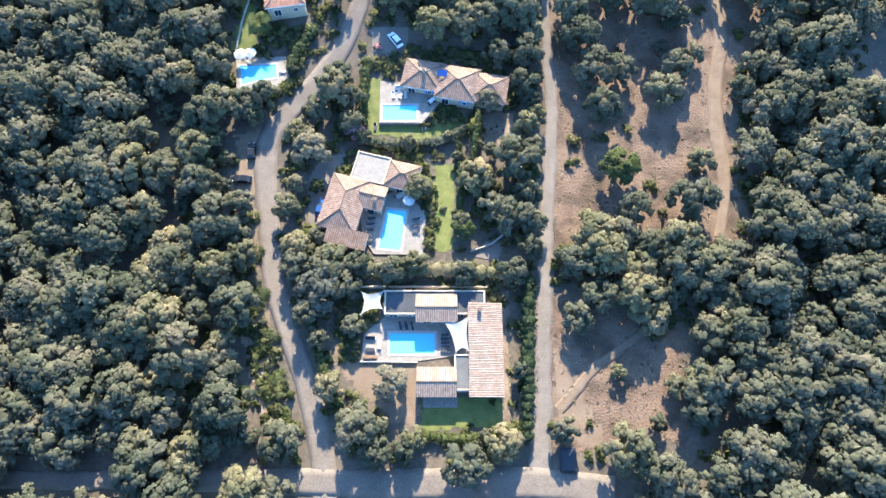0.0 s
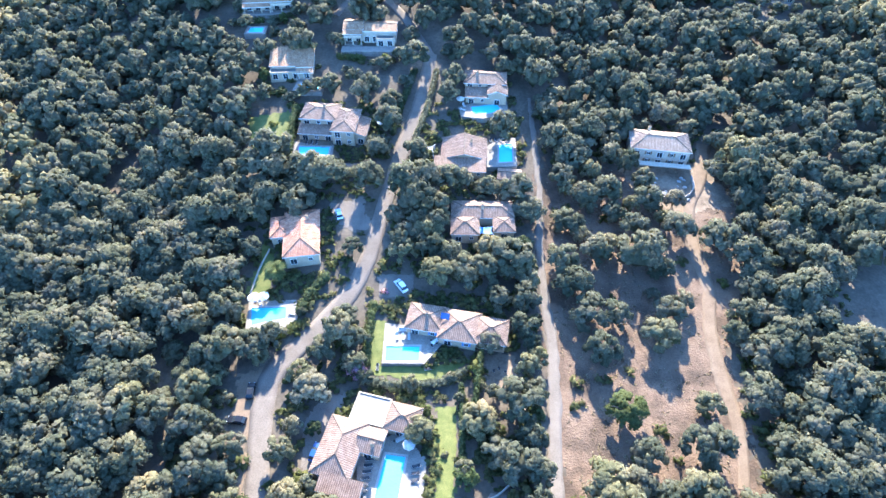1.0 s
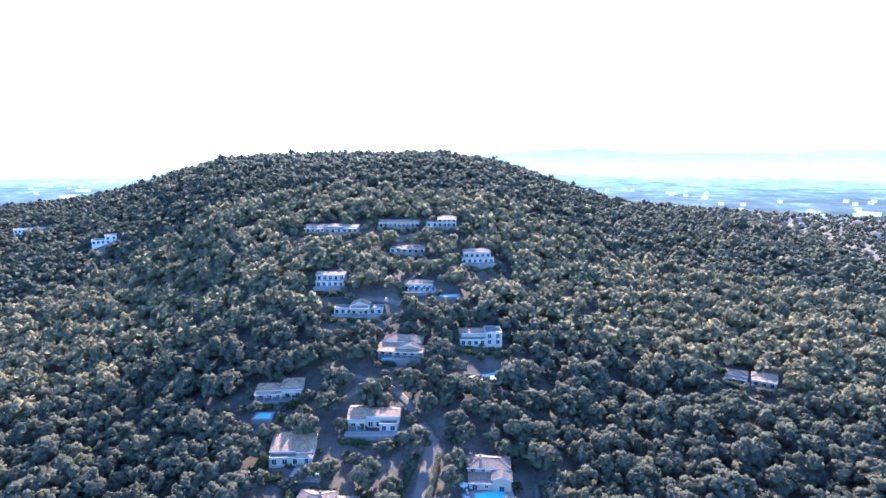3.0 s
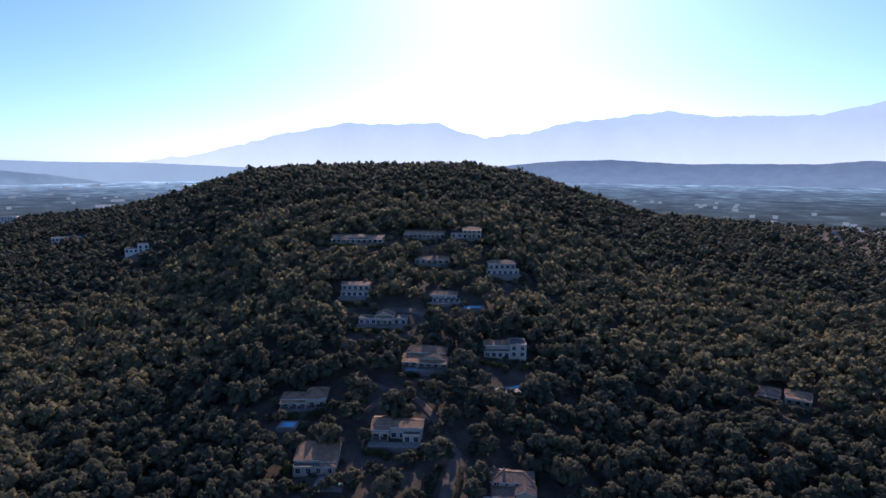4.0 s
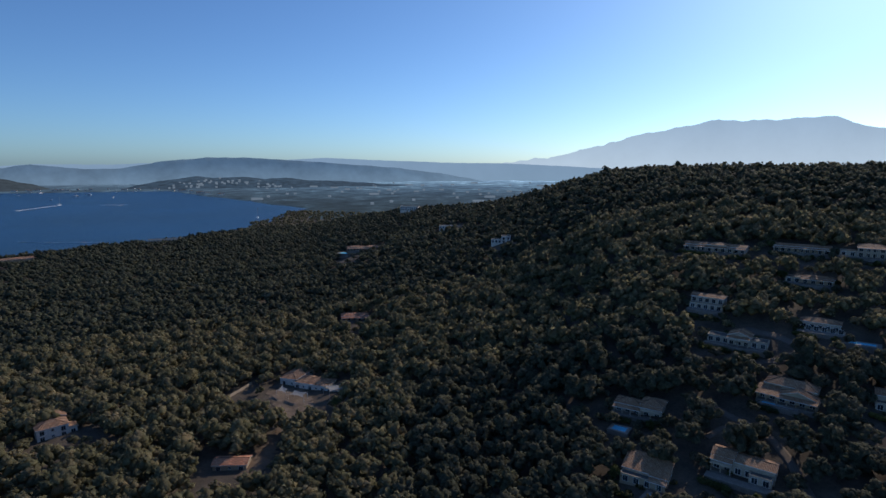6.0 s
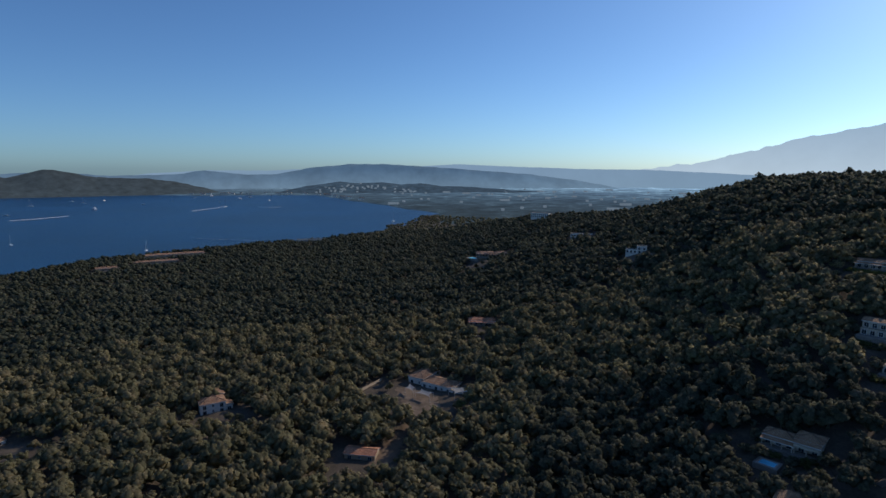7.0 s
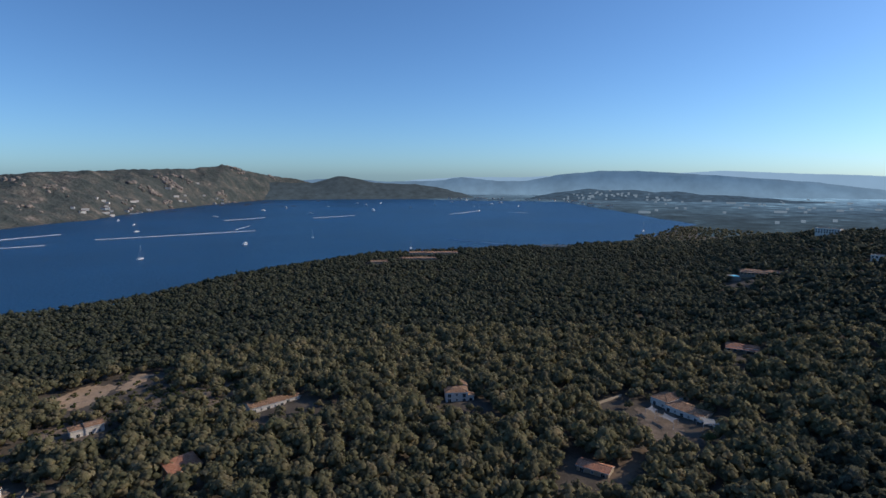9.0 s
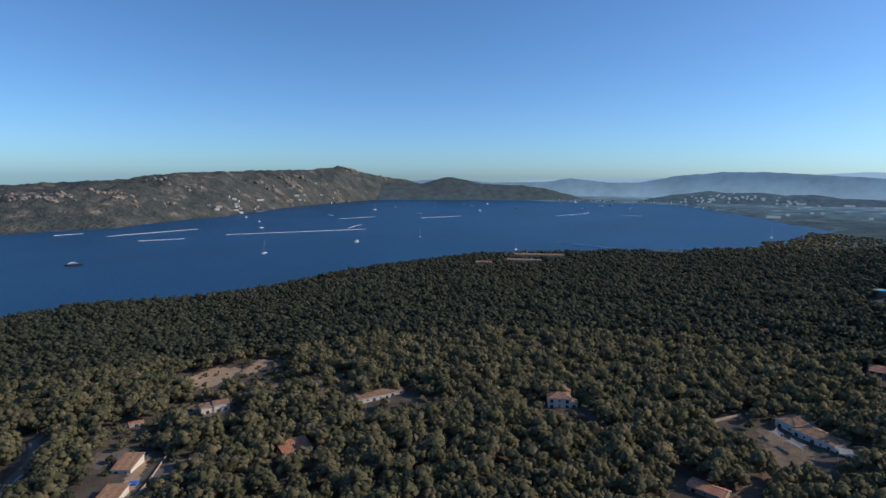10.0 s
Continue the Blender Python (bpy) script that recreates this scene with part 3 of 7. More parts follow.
def roof(parent, x0, x1, y0, y1, z, kind, pitch, material, step, over=0.45):
    X0, X1, Y0, Y1 = x0 - over, x1 + over, y0 - over, y1 + over
    w, d = X1 - X0, Y1 - Y0
    bm = bmesh.new()
    ridges = []
    a, b, c, e = (X0, Y0, z), (X1, Y0, z), (X1, Y1, z), (X0, Y1, z)
    if kind == "hip":
        if w >= d:
            h = d / 2 * pitch
            r0, r1 = (X0 + d / 2, (Y0 + Y1) / 2, z + h), (X1 - d / 2, (Y0 + Y1) / 2, z + h)
            polys = [(a, b, r1, r0), (b, c, r1), (c, e, r0, r1), (e, a, r0)]
            ridges = [(a, r0), (e, r0), (b, r1), (c, r1), (r0, r1)]
        else:
            h = w / 2 * pitch
            r0, r1 = ((X0 + X1) / 2, Y0 + w / 2, z + h), ((X0 + X1) / 2, Y1 - w / 2, z + h)
            polys = [(a, b, r0), (b, c, r1, r0), (c, e, r1), (e, a, r0, r1)]
            ridges = [(a, r0), (b, r0), (c, r1), (e, r1), (r0, r1)]
    elif kind == "gable_x":  # ridge along x
        h = d / 2 * pitch
        r0, r1 = (X0, (Y0 + Y1) / 2, z + h), (X1, (Y0 + Y1) / 2, z + h)
        polys = [(a, b, r1, r0), (c, e, r0, r1)]
        ridges = [(r0, r1)]
    elif kind == "gable_y":
        h = w / 2 * pitch
        r0, r1 = ((X0 + X1) / 2, Y0, z + h), ((X0 + X1) / 2, Y1, z + h)
        polys = [(b, c, r1, r0), (e, a, r0, r1)]
        ridges = [(r0, r1)]
    else:  # one slope, low on the side named
        h = (d if kind[-1] in "sn" else w) * pitch
        up = {"shed_s": (c, e), "shed_n": (a, b), "shed_w": (b, c), "shed_e": (e, a)}[kind]
        top = [(q[0], q[1], q[2] + h) for q in up]
        low = {"shed_s": (a, b), "shed_n": (c, e), "shed_w": (e, a), "shed_e": (b, c)}[kind]
        polys = [(low[0], low[1], top[0], top[1])]
    for q in polys:
        tiled(bm, q, step)
    ob = part("roof", bm, material, parent)
    under = bmesh.new()
    for q in polys:
        top = [under.verts.new((v[0], v[1], v[2] - 0.03)) for v in q]
        bot = [under.verts.new((v[0], v[1], v[2] - 0.2)) for v in q]
        under.faces.new(top)
        under.faces.new(bot[::-1])
        for i in range(len(q)):
            j = (i + 1) % len(q)
            under.faces.new((top[j], top[i], bot[i], bot[j]))
    part("soffit", under, M_FRAME, ob)
    if ridges:
        cap = bmesh.new()
        for r in ridges:
            tube(cap, Vector(r[0]) + Vector((0, 0, 0.03)), Vector(r[1]) + Vector((0, 0, 0.03)), 0.13, 6)
        part("ridge_tiles", cap, M_TILE_PALE, ob, "mortared ridge tiles")
    return ob, h


def ring_wall(bm, x0, x1, y0, y1, t, z0, z1):
    """A closed wall round a rectangle, t thick, as one piece."""
    rows = []
    for z in (z0, z1):
        rows.append([[bm.verts.new((x, y, z)) for x, y in ((a, c), (b, c), (b, d), (a, d))] for a, b, c, d in ((x0, x1, y0, y1), (x0 + t, x1 - t, y0 + t, y1 - t))])
    (ol, il), (ou, iu) = rows
    for i in range(4):
        j = (i + 1) % 4
        bm.faces.new((ol[i], ol[j], ou[j], ou[i]))
        bm.faces.new((il[j], il[i], iu[i], iu[j]))
        bm.faces.new((ou[i], ou[j], iu[j], iu[i]))
        bm.faces.new((ol[j], ol[i], il[i], il[j]))
    return bm


def plate(bm, xs, zs, holes, y0, y1):
    """An upright plate on a grid, with some cells left open, as one piece."""
    vs = {}

    def at(i, k, y):
        if (i, k, y) not in vs:
            vs[i, k, y] = bm.verts.new((xs[i], y, zs[k]))
        return vs[i, k, y]

    solid = [(i, k) for i in range(len(xs) - 1) for k in range(len(zs) - 1) if (i, k) not in holes]
    for i, k in solid:
        bm.faces.new((at(i, k, y0), at(i + 1, k, y0), at(i + 1, k + 1, y0), at(i, k + 1, y0)))
        bm.faces.new((at(i, k + 1, y1), at(i + 1, k + 1, y1), at(i + 1, k, y1), at(i, k, y1)))
        for (a, b), n in ((((i, k), (i + 1, k)), (i, k - 1)), (((i + 1, k), (i + 1, k + 1)), (i + 1, k)), (((i + 1, k + 1), (i, k + 1)), (i, k + 1)), (((i, k + 1), (i, k)), (i - 1, k))):
            if n not in solid:
                bm.faces.new((at(*b, y0), at(*a, y0), at(*a, y1), at(*b, y1)))
    return bm


def gables(x0, x1, y0, y1, z, kind, pitch):
    """The pieces of wall under a gable or a single slope, each as a bmesh."""
    out = []
    if kind in ("gable_x", "gable_y"):
        for k in (0, 1):
            bm = bmesh.new()
            if kind == "gable_x":
                x = (x0, x1 - 0.25)[k]
                wedge(bm, [(x, y0, z), (x, y1, z), (x, (y0 + y1) / 2, z + (y1 - y0) / 2 * pitch)], (0.25, 0, 0))
            else:
                y = (y0, y1 - 0.25)[k]
                wedge(bm, [(x0, y, z), (x1, y, z), ((x0 + x1) / 2, y, z + (x1 - x0) / 2 * pitch)], (0, 0.25, 0))
            out.append(bm)
    elif kind[:4] == "shed":
        k = kind[-1]
        h = ((y1 - y0) if k in "sn" else (x1 - x0)) * pitch
        for e in (0, 1):
            bm = bmesh.new()
            if k in "sn":
                x = (x0, x1 - 0.25)[e]
                wedge(bm, [(x, y0, z), (x, y1, z), (x, y1 if k == "s" else y0, z + h)], (0.25, 0, 0))
            else:
                y = (y0, y1 - 0.25)[e]
                wedge(bm, [(x0, y, z), (x1, y, z), (x1 if k == "w" else x0, y, z + h)], (0, 0.25, 0))
            out.append(bm)
        if k in "sn":
            out.append(boxes((x0 + 0.25, x1 - 0.25, *((y1 - 0.25, y1) if k == "s" else (y0, y0 + 0.25)), z, z + h * 0.97)))
        else:
            out.append(boxes((*((x1 - 0.25, x1) if k == "w" else (x0, x0 + 0.25)), y0 + 0.25, y1 - 0.25, z, z + h * 0.97)))
    return out


def wedge(bm, tri, off):
    a = [bm.verts.new(q) for q in tri]
    b = [bm.verts.new((q[0] + off[0], q[1] + off[1], q[2] + off[2])) for q in tri]
    bm.faces.new(a)
    bm.faces.new(b[::-1])
    for i in range(3):
        j = (i + 1) % 3
        bm.faces.new((a[j], a[i], b[i], b[j]))


WINDOWS = {}


def window_mesh(w, h, shutters):
    key = (round(w, 2), round(h, 2), shutters)
    if key not in WINDOWS:
        t = 0.09
        fr = plate(bmesh.new(), (-w / 2, -w / 2 + t, -0.03, 0.03, w / 2 - t, w / 2), (0, t, h - t, h), ((1, 1), (3, 1)), -0.06, 0.05)
        si = boxes((-w / 2 - 0.1, w / 2 + 0.1, -0.14, 0.05, -0.09, -0.003))
        gl = boxes((-w / 2 + t, w / 2 - t, -0.015, 0.03, t, h - t))
        sh = boxes((-w * 0.24, w * 0.24, -0.05, 0.03, 0, h, 0.01)) if shutters else None
        out = []
        for bm, mt in ((fr, M_FRAME), (gl, M_GLASS), (si, M_WALL), (sh, shutters)):
            if bm is None:
                out.append(None)
                continue
            me = bpy.data.meshes.new("window")
            bm.to_mesh(me)
            bm.free()
            me.materials.append(mt)
            out.append(me)
        WINDOWS[key] = out
    return WINDOWS[key]


def window(parent, x, y, z, turn, w=1.1, h=1.3, shutters=None, name="window"):
    """A window in a wall; turn 0 faces -y."""
    fr, gl, si, sh = window_mesh(w, h, shutters)
    ob = new(name, fr)
    ob.parent = parent
    ob.matrix_basis = pose(x, y, z, 0, 0, turn)
    g = new("pane", gl)
    g.parent = ob
    sl = new("sill", si)
    sl.parent = ob
    for k in ((-1, 1) if sh else ()):
        s = new("shutter", sh)
        s.parent = ob
        s.matrix_basis = pose(k * w * 0.76, 0, 0)
    return ob


def chimney(parent, x, y, z0, z1):
    ob = part("chimney", boxes((x - 0.35, x + 0.35, y - 0.3, y + 0.3, z0, z1), (x - 0.45, x + 0.45, y - 0.4, y + 0.4, z1, z1 + 0.12)), M_WALL, parent)
    part("cowl", boxes((x - 0.3, x + 0.3, y - 0.25, y + 0.25, z1 + 0.12, z1 + 0.34), (x - 0.42, x + 0.42, y - 0.36, y + 0.36, z1 + 0.34, z1 + 0.42)), M_TILE_PALE, ob)


def veranda(parent, x0, x1, y, h, tile, step, wall, depth=2.6):
    """A tiled lean-to on posts along the front of a block; a taller block gets a balcony under it too."""
    top = h - 0.55 if h > 3.9 else 2.45
    roof(parent, x0 + 0.2, x1 - 0.2, y - depth + 0.1, y - 0.5, top, "shed_s", 0.2, tile, step, 0.4)
    n = max(2, int((x1 - x0) / 3.2))
    for i in range(n + 1):
        px = x0 + 0.35 + (x1 - x0 - 0.7) * i / n
        part("post", boxes((px - 0.16, px + 0.16, y - depth + 0.1, y - depth + 0.42, -2.5, top + 0.1, 0.03)), wall, parent)
    part("porch_floor", boxes((x0, x1, y - depth - 0.3, y - 0.02, -2.5, 0.02)), M_PAVE, parent)
    if h > 3.9:
        part("balcony", boxes((x0 + 0.1, x1 - 0.1, y - depth - 0.15, y - 0.02, 2.5, 2.72, 0.03), (x0 + 0.1, x1 - 0.1, y - depth - 0.15, y - depth - 0.02, 2.723, 3.5, 0.03)), wall, parent)


def house(label, x, y, turn, blocks, wall=None, tile=None, step=0.3, shutters=None, deep=4.0, z=None, skip="", chimneys=(), porch=False):
    """blocks: (x0, x1, y0, y1, wall height, roof kind, pitch). Local -y is the front. skip: sides of blocks without windows, as 'n0 e1'."""
    wall, tile = wall or M_WALL, tile or M_TILE
    z = float(ground_z(x, y)) if z is None else z
    ob = empty("house", pose(x, y, z, 0, 0, turn), label, "house")
    cs, sn = math.cos(radians(turn)), math.sin(radians(turn))
    for k, (x0, x1, y0, y1, h, kind, pitch) in enumerate(blocks):
        KEEP_FREE.append([(x + cs * u - sn * v, y + sn * u + cs * v) for u, v in ((x0 - 0.6, y0 - 0.6), (x1 + 0.6, y0 - 0.6), (x1 + 0.6, y1 + 0.6), (x0 - 0.6, y1 + 0.6))])
        bm = bmesh.new()
        t = 0.28
        part("wall", ring_wall(bm, x0, x1, y0, y1, t, -deep, h), wall, ob)
        if kind != "flat":
            for g in gables(x0, x1, y0, y1, h + 0.003, kind, pitch):
                part("gable", g, wall, ob)
        if kind == "flat":
            f = part("flat_roof", boxes((x0 + t, x1 - t, y0 + t, y1 - t, h - 0.35, h - 0.15)), M_FLAT, ob, "grey gravelled flat roof")
            part("parapet", ring_wall(bmesh.new(), x0 - 0.06, x1 + 0.06, y0 - 0.06, y1 + 0.06, t, h + 0.003, h + 0.08), M_WALL, f)
        else:
            roof(ob, x0, x1, y0, y1, h, kind, pitch, tile, step)
        open_front = not any(q is not blocks[k] and q[3] <= y0 + 0.15 and q[0] < x1 - 0.5 and q[1] > x0 + 0.5 for q in blocks)
        if porch and kind != "flat" and open_front and x1 - x0 > 5:
            veranda(ob, x0, x1, y0, h, tile, step, wall)
        # windows storey by storey
        storeys = max(1, int(h / 2.6))
        for s in range(storeys):
            zz = s * 2.8 + 0.9
            for side, length, f in (("s", x1 - x0, lambda u: (x0 + u, y0 - 0.02, 0)), ("n", x1 - x0, lambda u: (x0 + u, y1 + 0.02, 180)), ("w", y1 - y0, lambda u: (x0 - 0.02, y0 + u, -90)), ("e", y1 - y0, lambda u: (x1 + 0.02, y0 + u, 90))):
                if f"{side}{k}" in skip.split() or length < 2.6:
                    continue
                n = max(1, int(length / (2.9 if porch else 3.4)))
                for i in range(n):
                    wx, wy, tr = f(length * (i + 0.5) / n)
                    door = side == "s" and (porch or i % 2 == 0)
                    window(ob, wx, wy, zz - (0.85 if door else 0), tr, 1.8 if door else 1.1, 2.1 if door else 1.25, None if door else shutters, "french_window" if door else "window")
    for c in chimneys:
        chimney(ob, *c)
    return ob


def turned(outline, ccw):
    """The outline, anticlockwise or clockwise."""
    area = sum(p[0] * q[1] - q[0] * p[1] for p, q in zip(outline, [*outline[1:], outline[0]]))
    return list(outline) if (area > 0) == ccw else list(outline)[::-1]


def slab(name, poly, material, label, top=0.18, thick=1.5, category="terrace", z=None, holes=()):
    """A flat paved or planted area with a thick edge; holes: outlines left open for pools."""
    zs = ground_z(np.array([p[0] for p in poly]), np.array([p[1] for p in poly]))
    z = float(zs.mean()) if z is None else z
    KEEP_FREE.append(poly)
    bm = bmesh.new()
    loops = [[bm.verts.new((px, py, z + top)) for px, py in turned(outline, k == 0)] for k, outline in enumerate((poly, *holes))]
    ring = loops[0]
    even = len(loops) == 2 and len(loops[1]) == len(ring)
    if even:  # deck and basin have as many corners: one flag of paving along each side
        n = len(ring)
        back = loops[1][::-1]
        k = min(range(n), key=lambda q: sum((ring[i].co - back[(i + q) % n].co).length for i in range(n)))
        for i in range(n):
            f = bm.faces.new((ring[i], ring[(i + 1) % n], back[(i + 1 + k) % n], back[(i + k) % n]))
            f.normal_update()
            if f.normal.z < 0:
                f.normal_flip()
    for hole in [] if even else loops[1:]:  # a cut joins the outline to the hole, so that one polygon remains
        i, j = min(((i, j) for i in range(len(ring)) for j in range(len(hole))), key=lambda q: (ring[q[0]].co - hole[q[1]].co).length)
        ring = ring[:i + 1] + hole[j:] + hole[:j + 1] + ring[i:]
    for tri in [] if even else tessellate_polygon([[v.co.copy() for v in ring]]):
        vs = [ring[i] for i in tri]
        if len(set(vs)) < 3 or bm.faces.get(vs):
            continue
        f = bm.faces.new(vs)
        f.normal_update()
        if f.normal.z < 0:
            f.normal_flip()
    for t in loops:
        b = [bm.verts.new((v.co.x, v.co.y, z + top - thick)) for v in t]
        for i in range(len(t)):
            j = (i + 1) % len(t)
            bm.faces.new((t[i], t[j], b[j], b[i]))
    return tagged(part(name, bm, material), label, category, kind="structure")


def pool(poly, z, label="turquoise swimming pool with pale stone coping", rim=0.6):
    """A basin with coping, water a hand below the rim, on ground at z."""
    c = Vector((sum(p[0] for p in poly) / len(poly), sum(p[1] for p in poly) / len(poly)))
    ob = empty("swimming_pool", pose(c.x, c.y, z), label, "pool")
    loc = [Vector(p) - c for p in poly]
    if sum(loc[i].x * loc[(i + 1) % len(loc)].y - loc[(i + 1) % len(loc)].x * loc[i].y for i in range(len(loc))) < 0:
        loc.reverse()
    outs = []
    n = len(loc)
    for i in range(n):
        e0, e1 = (loc[i] - loc[i - 1]).normalized(), (loc[(i + 1) % n] - loc[i]).normalized()
        n0, n1 = Vector((e0.y, -e0.x)), Vector((e1.y, -e1.x))
        m = (n0 + n1).normalized()
        outs.append(loc[i] + m * rim / max(0.5, m.dot(n0)))
    bm = bmesh.new()
    for i in range(n):
        j = (i + 1) % n
        for ring in (((loc[i], loc[j], outs[j], outs[i]), 0.04, 0.0),):
            q = [bm.verts.new((v.x, v.y, 0.06)) for v in ring[0]]
            bm.faces.new(q[::-1])
            lo = [bm.verts.new((v.x, v.y, -0.5)) for v in ring[0]]
            for a in range(4):
                b = (a + 1) % 4
                bm.faces.new((q[a], q[b], lo[b], lo[a]))
    bmesh.ops.recalc_face_normals(bm, faces=bm.faces)
    part("coping", bm, M_PAVE_W, ob)
    bm = bmesh.new()
    bm.faces.new([bm.verts.new((v.x, v.y, -0.09)) for v in loc])

    part("water", bm, M_POOL, ob, "clear turquoise water")
    return ob


M_PAVE_W = stuff_mat("white_stone", [(0.3, (0.32, 0.3, 0.277)), (0.7, (0.384, 0.363, 0.335))], 1.2, 0.2, 0.75, 0.15, 0.01, spec=0.08)


# ---- trees ----
def blob(rng, sub):
    """A unit icosphere as triangles."""
    bm = bmesh.new()
    bmesh.ops.create_icosphere(bm, subdivisions=sub, radius=1.0)
    co = np.array([v.co[:] for v in bm.verts])
    tri = np.array([[v.index for v in f.verts] for f in bm.faces])
    bm.free()
    return co, tri


ICO1 = blob(None, 1)
OCTA = (np.array([(1, 0, 0), (0, 1, 0), (-1, 0, 0), (0, -1, 0), (0, 0, 1), (0, 0, -1)], float), np.array([(0, 1, 4), (1, 2, 4), (2, 3, 4), (3, 0, 4), (1, 0, 5), (2, 1, 5), (3, 2, 5), (0, 3, 5)]))


def crown_template(seed, lobes, leaves, leaf, core, flat=0.72, jit=0.4, core_r=0.92, jag=0.22):
    """A crown about 2 wide: lobes of foliage in a dome, set with small leaf clumps, over a dark uneven core. Triangles; z from 0 up."""
    rng = np.random.default_rng(seed)
    cen, rad = [], []
    lop = rng.uniform(0, 6.28)
    for k in range(lobes):
        a, h = k * 2.4 + rng.uniform(-0.7, 0.7), ((k + 0.5) / lobes) ** 0.85
        ring = 0.7 * math.sqrt(1 - 0.9 * h * h) * rng.uniform(0.72, 1.15) * (1 + 0.16 * math.cos(a - lop))
        cen.append((math.cos(a) * ring, math.sin(a) * ring, 0.16 + flat * h * rng.uniform(0.72, 1.02)))
        rad.append(rng.uniform(0.6, 0.98) * (0.34 if lobes > 9 else 0.46 if lobes > 5 else 0.56))
    cen.append((0.0, 0.0, 0.2))  # the shaded inside of the crown
    rad.append(0.62 if lobes > 5 else 0.5)
    cen, rad = np.array(cen), np.array(rad)
    co, tri, nor, n = [], [], [], 0
    for k, (c, r) in enumerate(zip(cen, rad)):
        cv, ct = core if k < lobes else OCTA
        v = cv * (r * core_r) * (1 + jag * rng.standard_normal((len(cv), 1)).clip(-1.5, 1.5)) * [1, 1, 0.85] + c
        co.append(v)
        nor.append(v - c * [0.35, 0.35, 0.3])
        tri.append(ct + n)
        n += len(v)
    if leaves:
        pick = rng.choice(lobes, leaves, p=rad[:-1] ** 2 / (rad[:-1] ** 2).sum())
        d = rng.standard_normal((leaves, 3))
        d[:, 2] = np.abs(d[:, 2]) * 0.9 - 0.15
        d /= np.linalg.norm(d, axis=1)[:, None]
        p = cen[pick] + d * (rad[pick] * rng.uniform(0.72, 1.2, leaves))[:, None] * [1, 1, 0.85]
        nn = d + 0.75 * rng.standard_normal((leaves, 3))
        nn /= np.linalg.norm(nn, axis=1)[:, None]
        u = np.cross(nn, rng.standard_normal((leaves, 3)))
        u /= np.linalg.norm(u, axis=1)[:, None]
        w = np.cross(nn, u)
        s = leaf * rng.uniform(0.6, 1.4, leaves)[:, None]
        q = np.stack([p - u * s, p - w * s * 0.7, p + u * s, p + w * s * 0.7], 1).reshape(-1, 3)
        b = n + 4 * np.arange(leaves)[:, None]
        co.append(q)
        out = p - cen[pick] * [0.6, 0.6, 0.5]
        out = out / np.linalg.norm(out, axis=1)[:, None] + jit * nn
        nor.append(np.repeat(out, 4, 0))
        tri += [b + [0, 1, 2], b + [0, 2, 3]]
    nor = np.concatenate(nor)
    nor /= np.linalg.norm(nor, axis=1)[:, None]
    return np.concatenate(co), np.concatenate(tri), nor


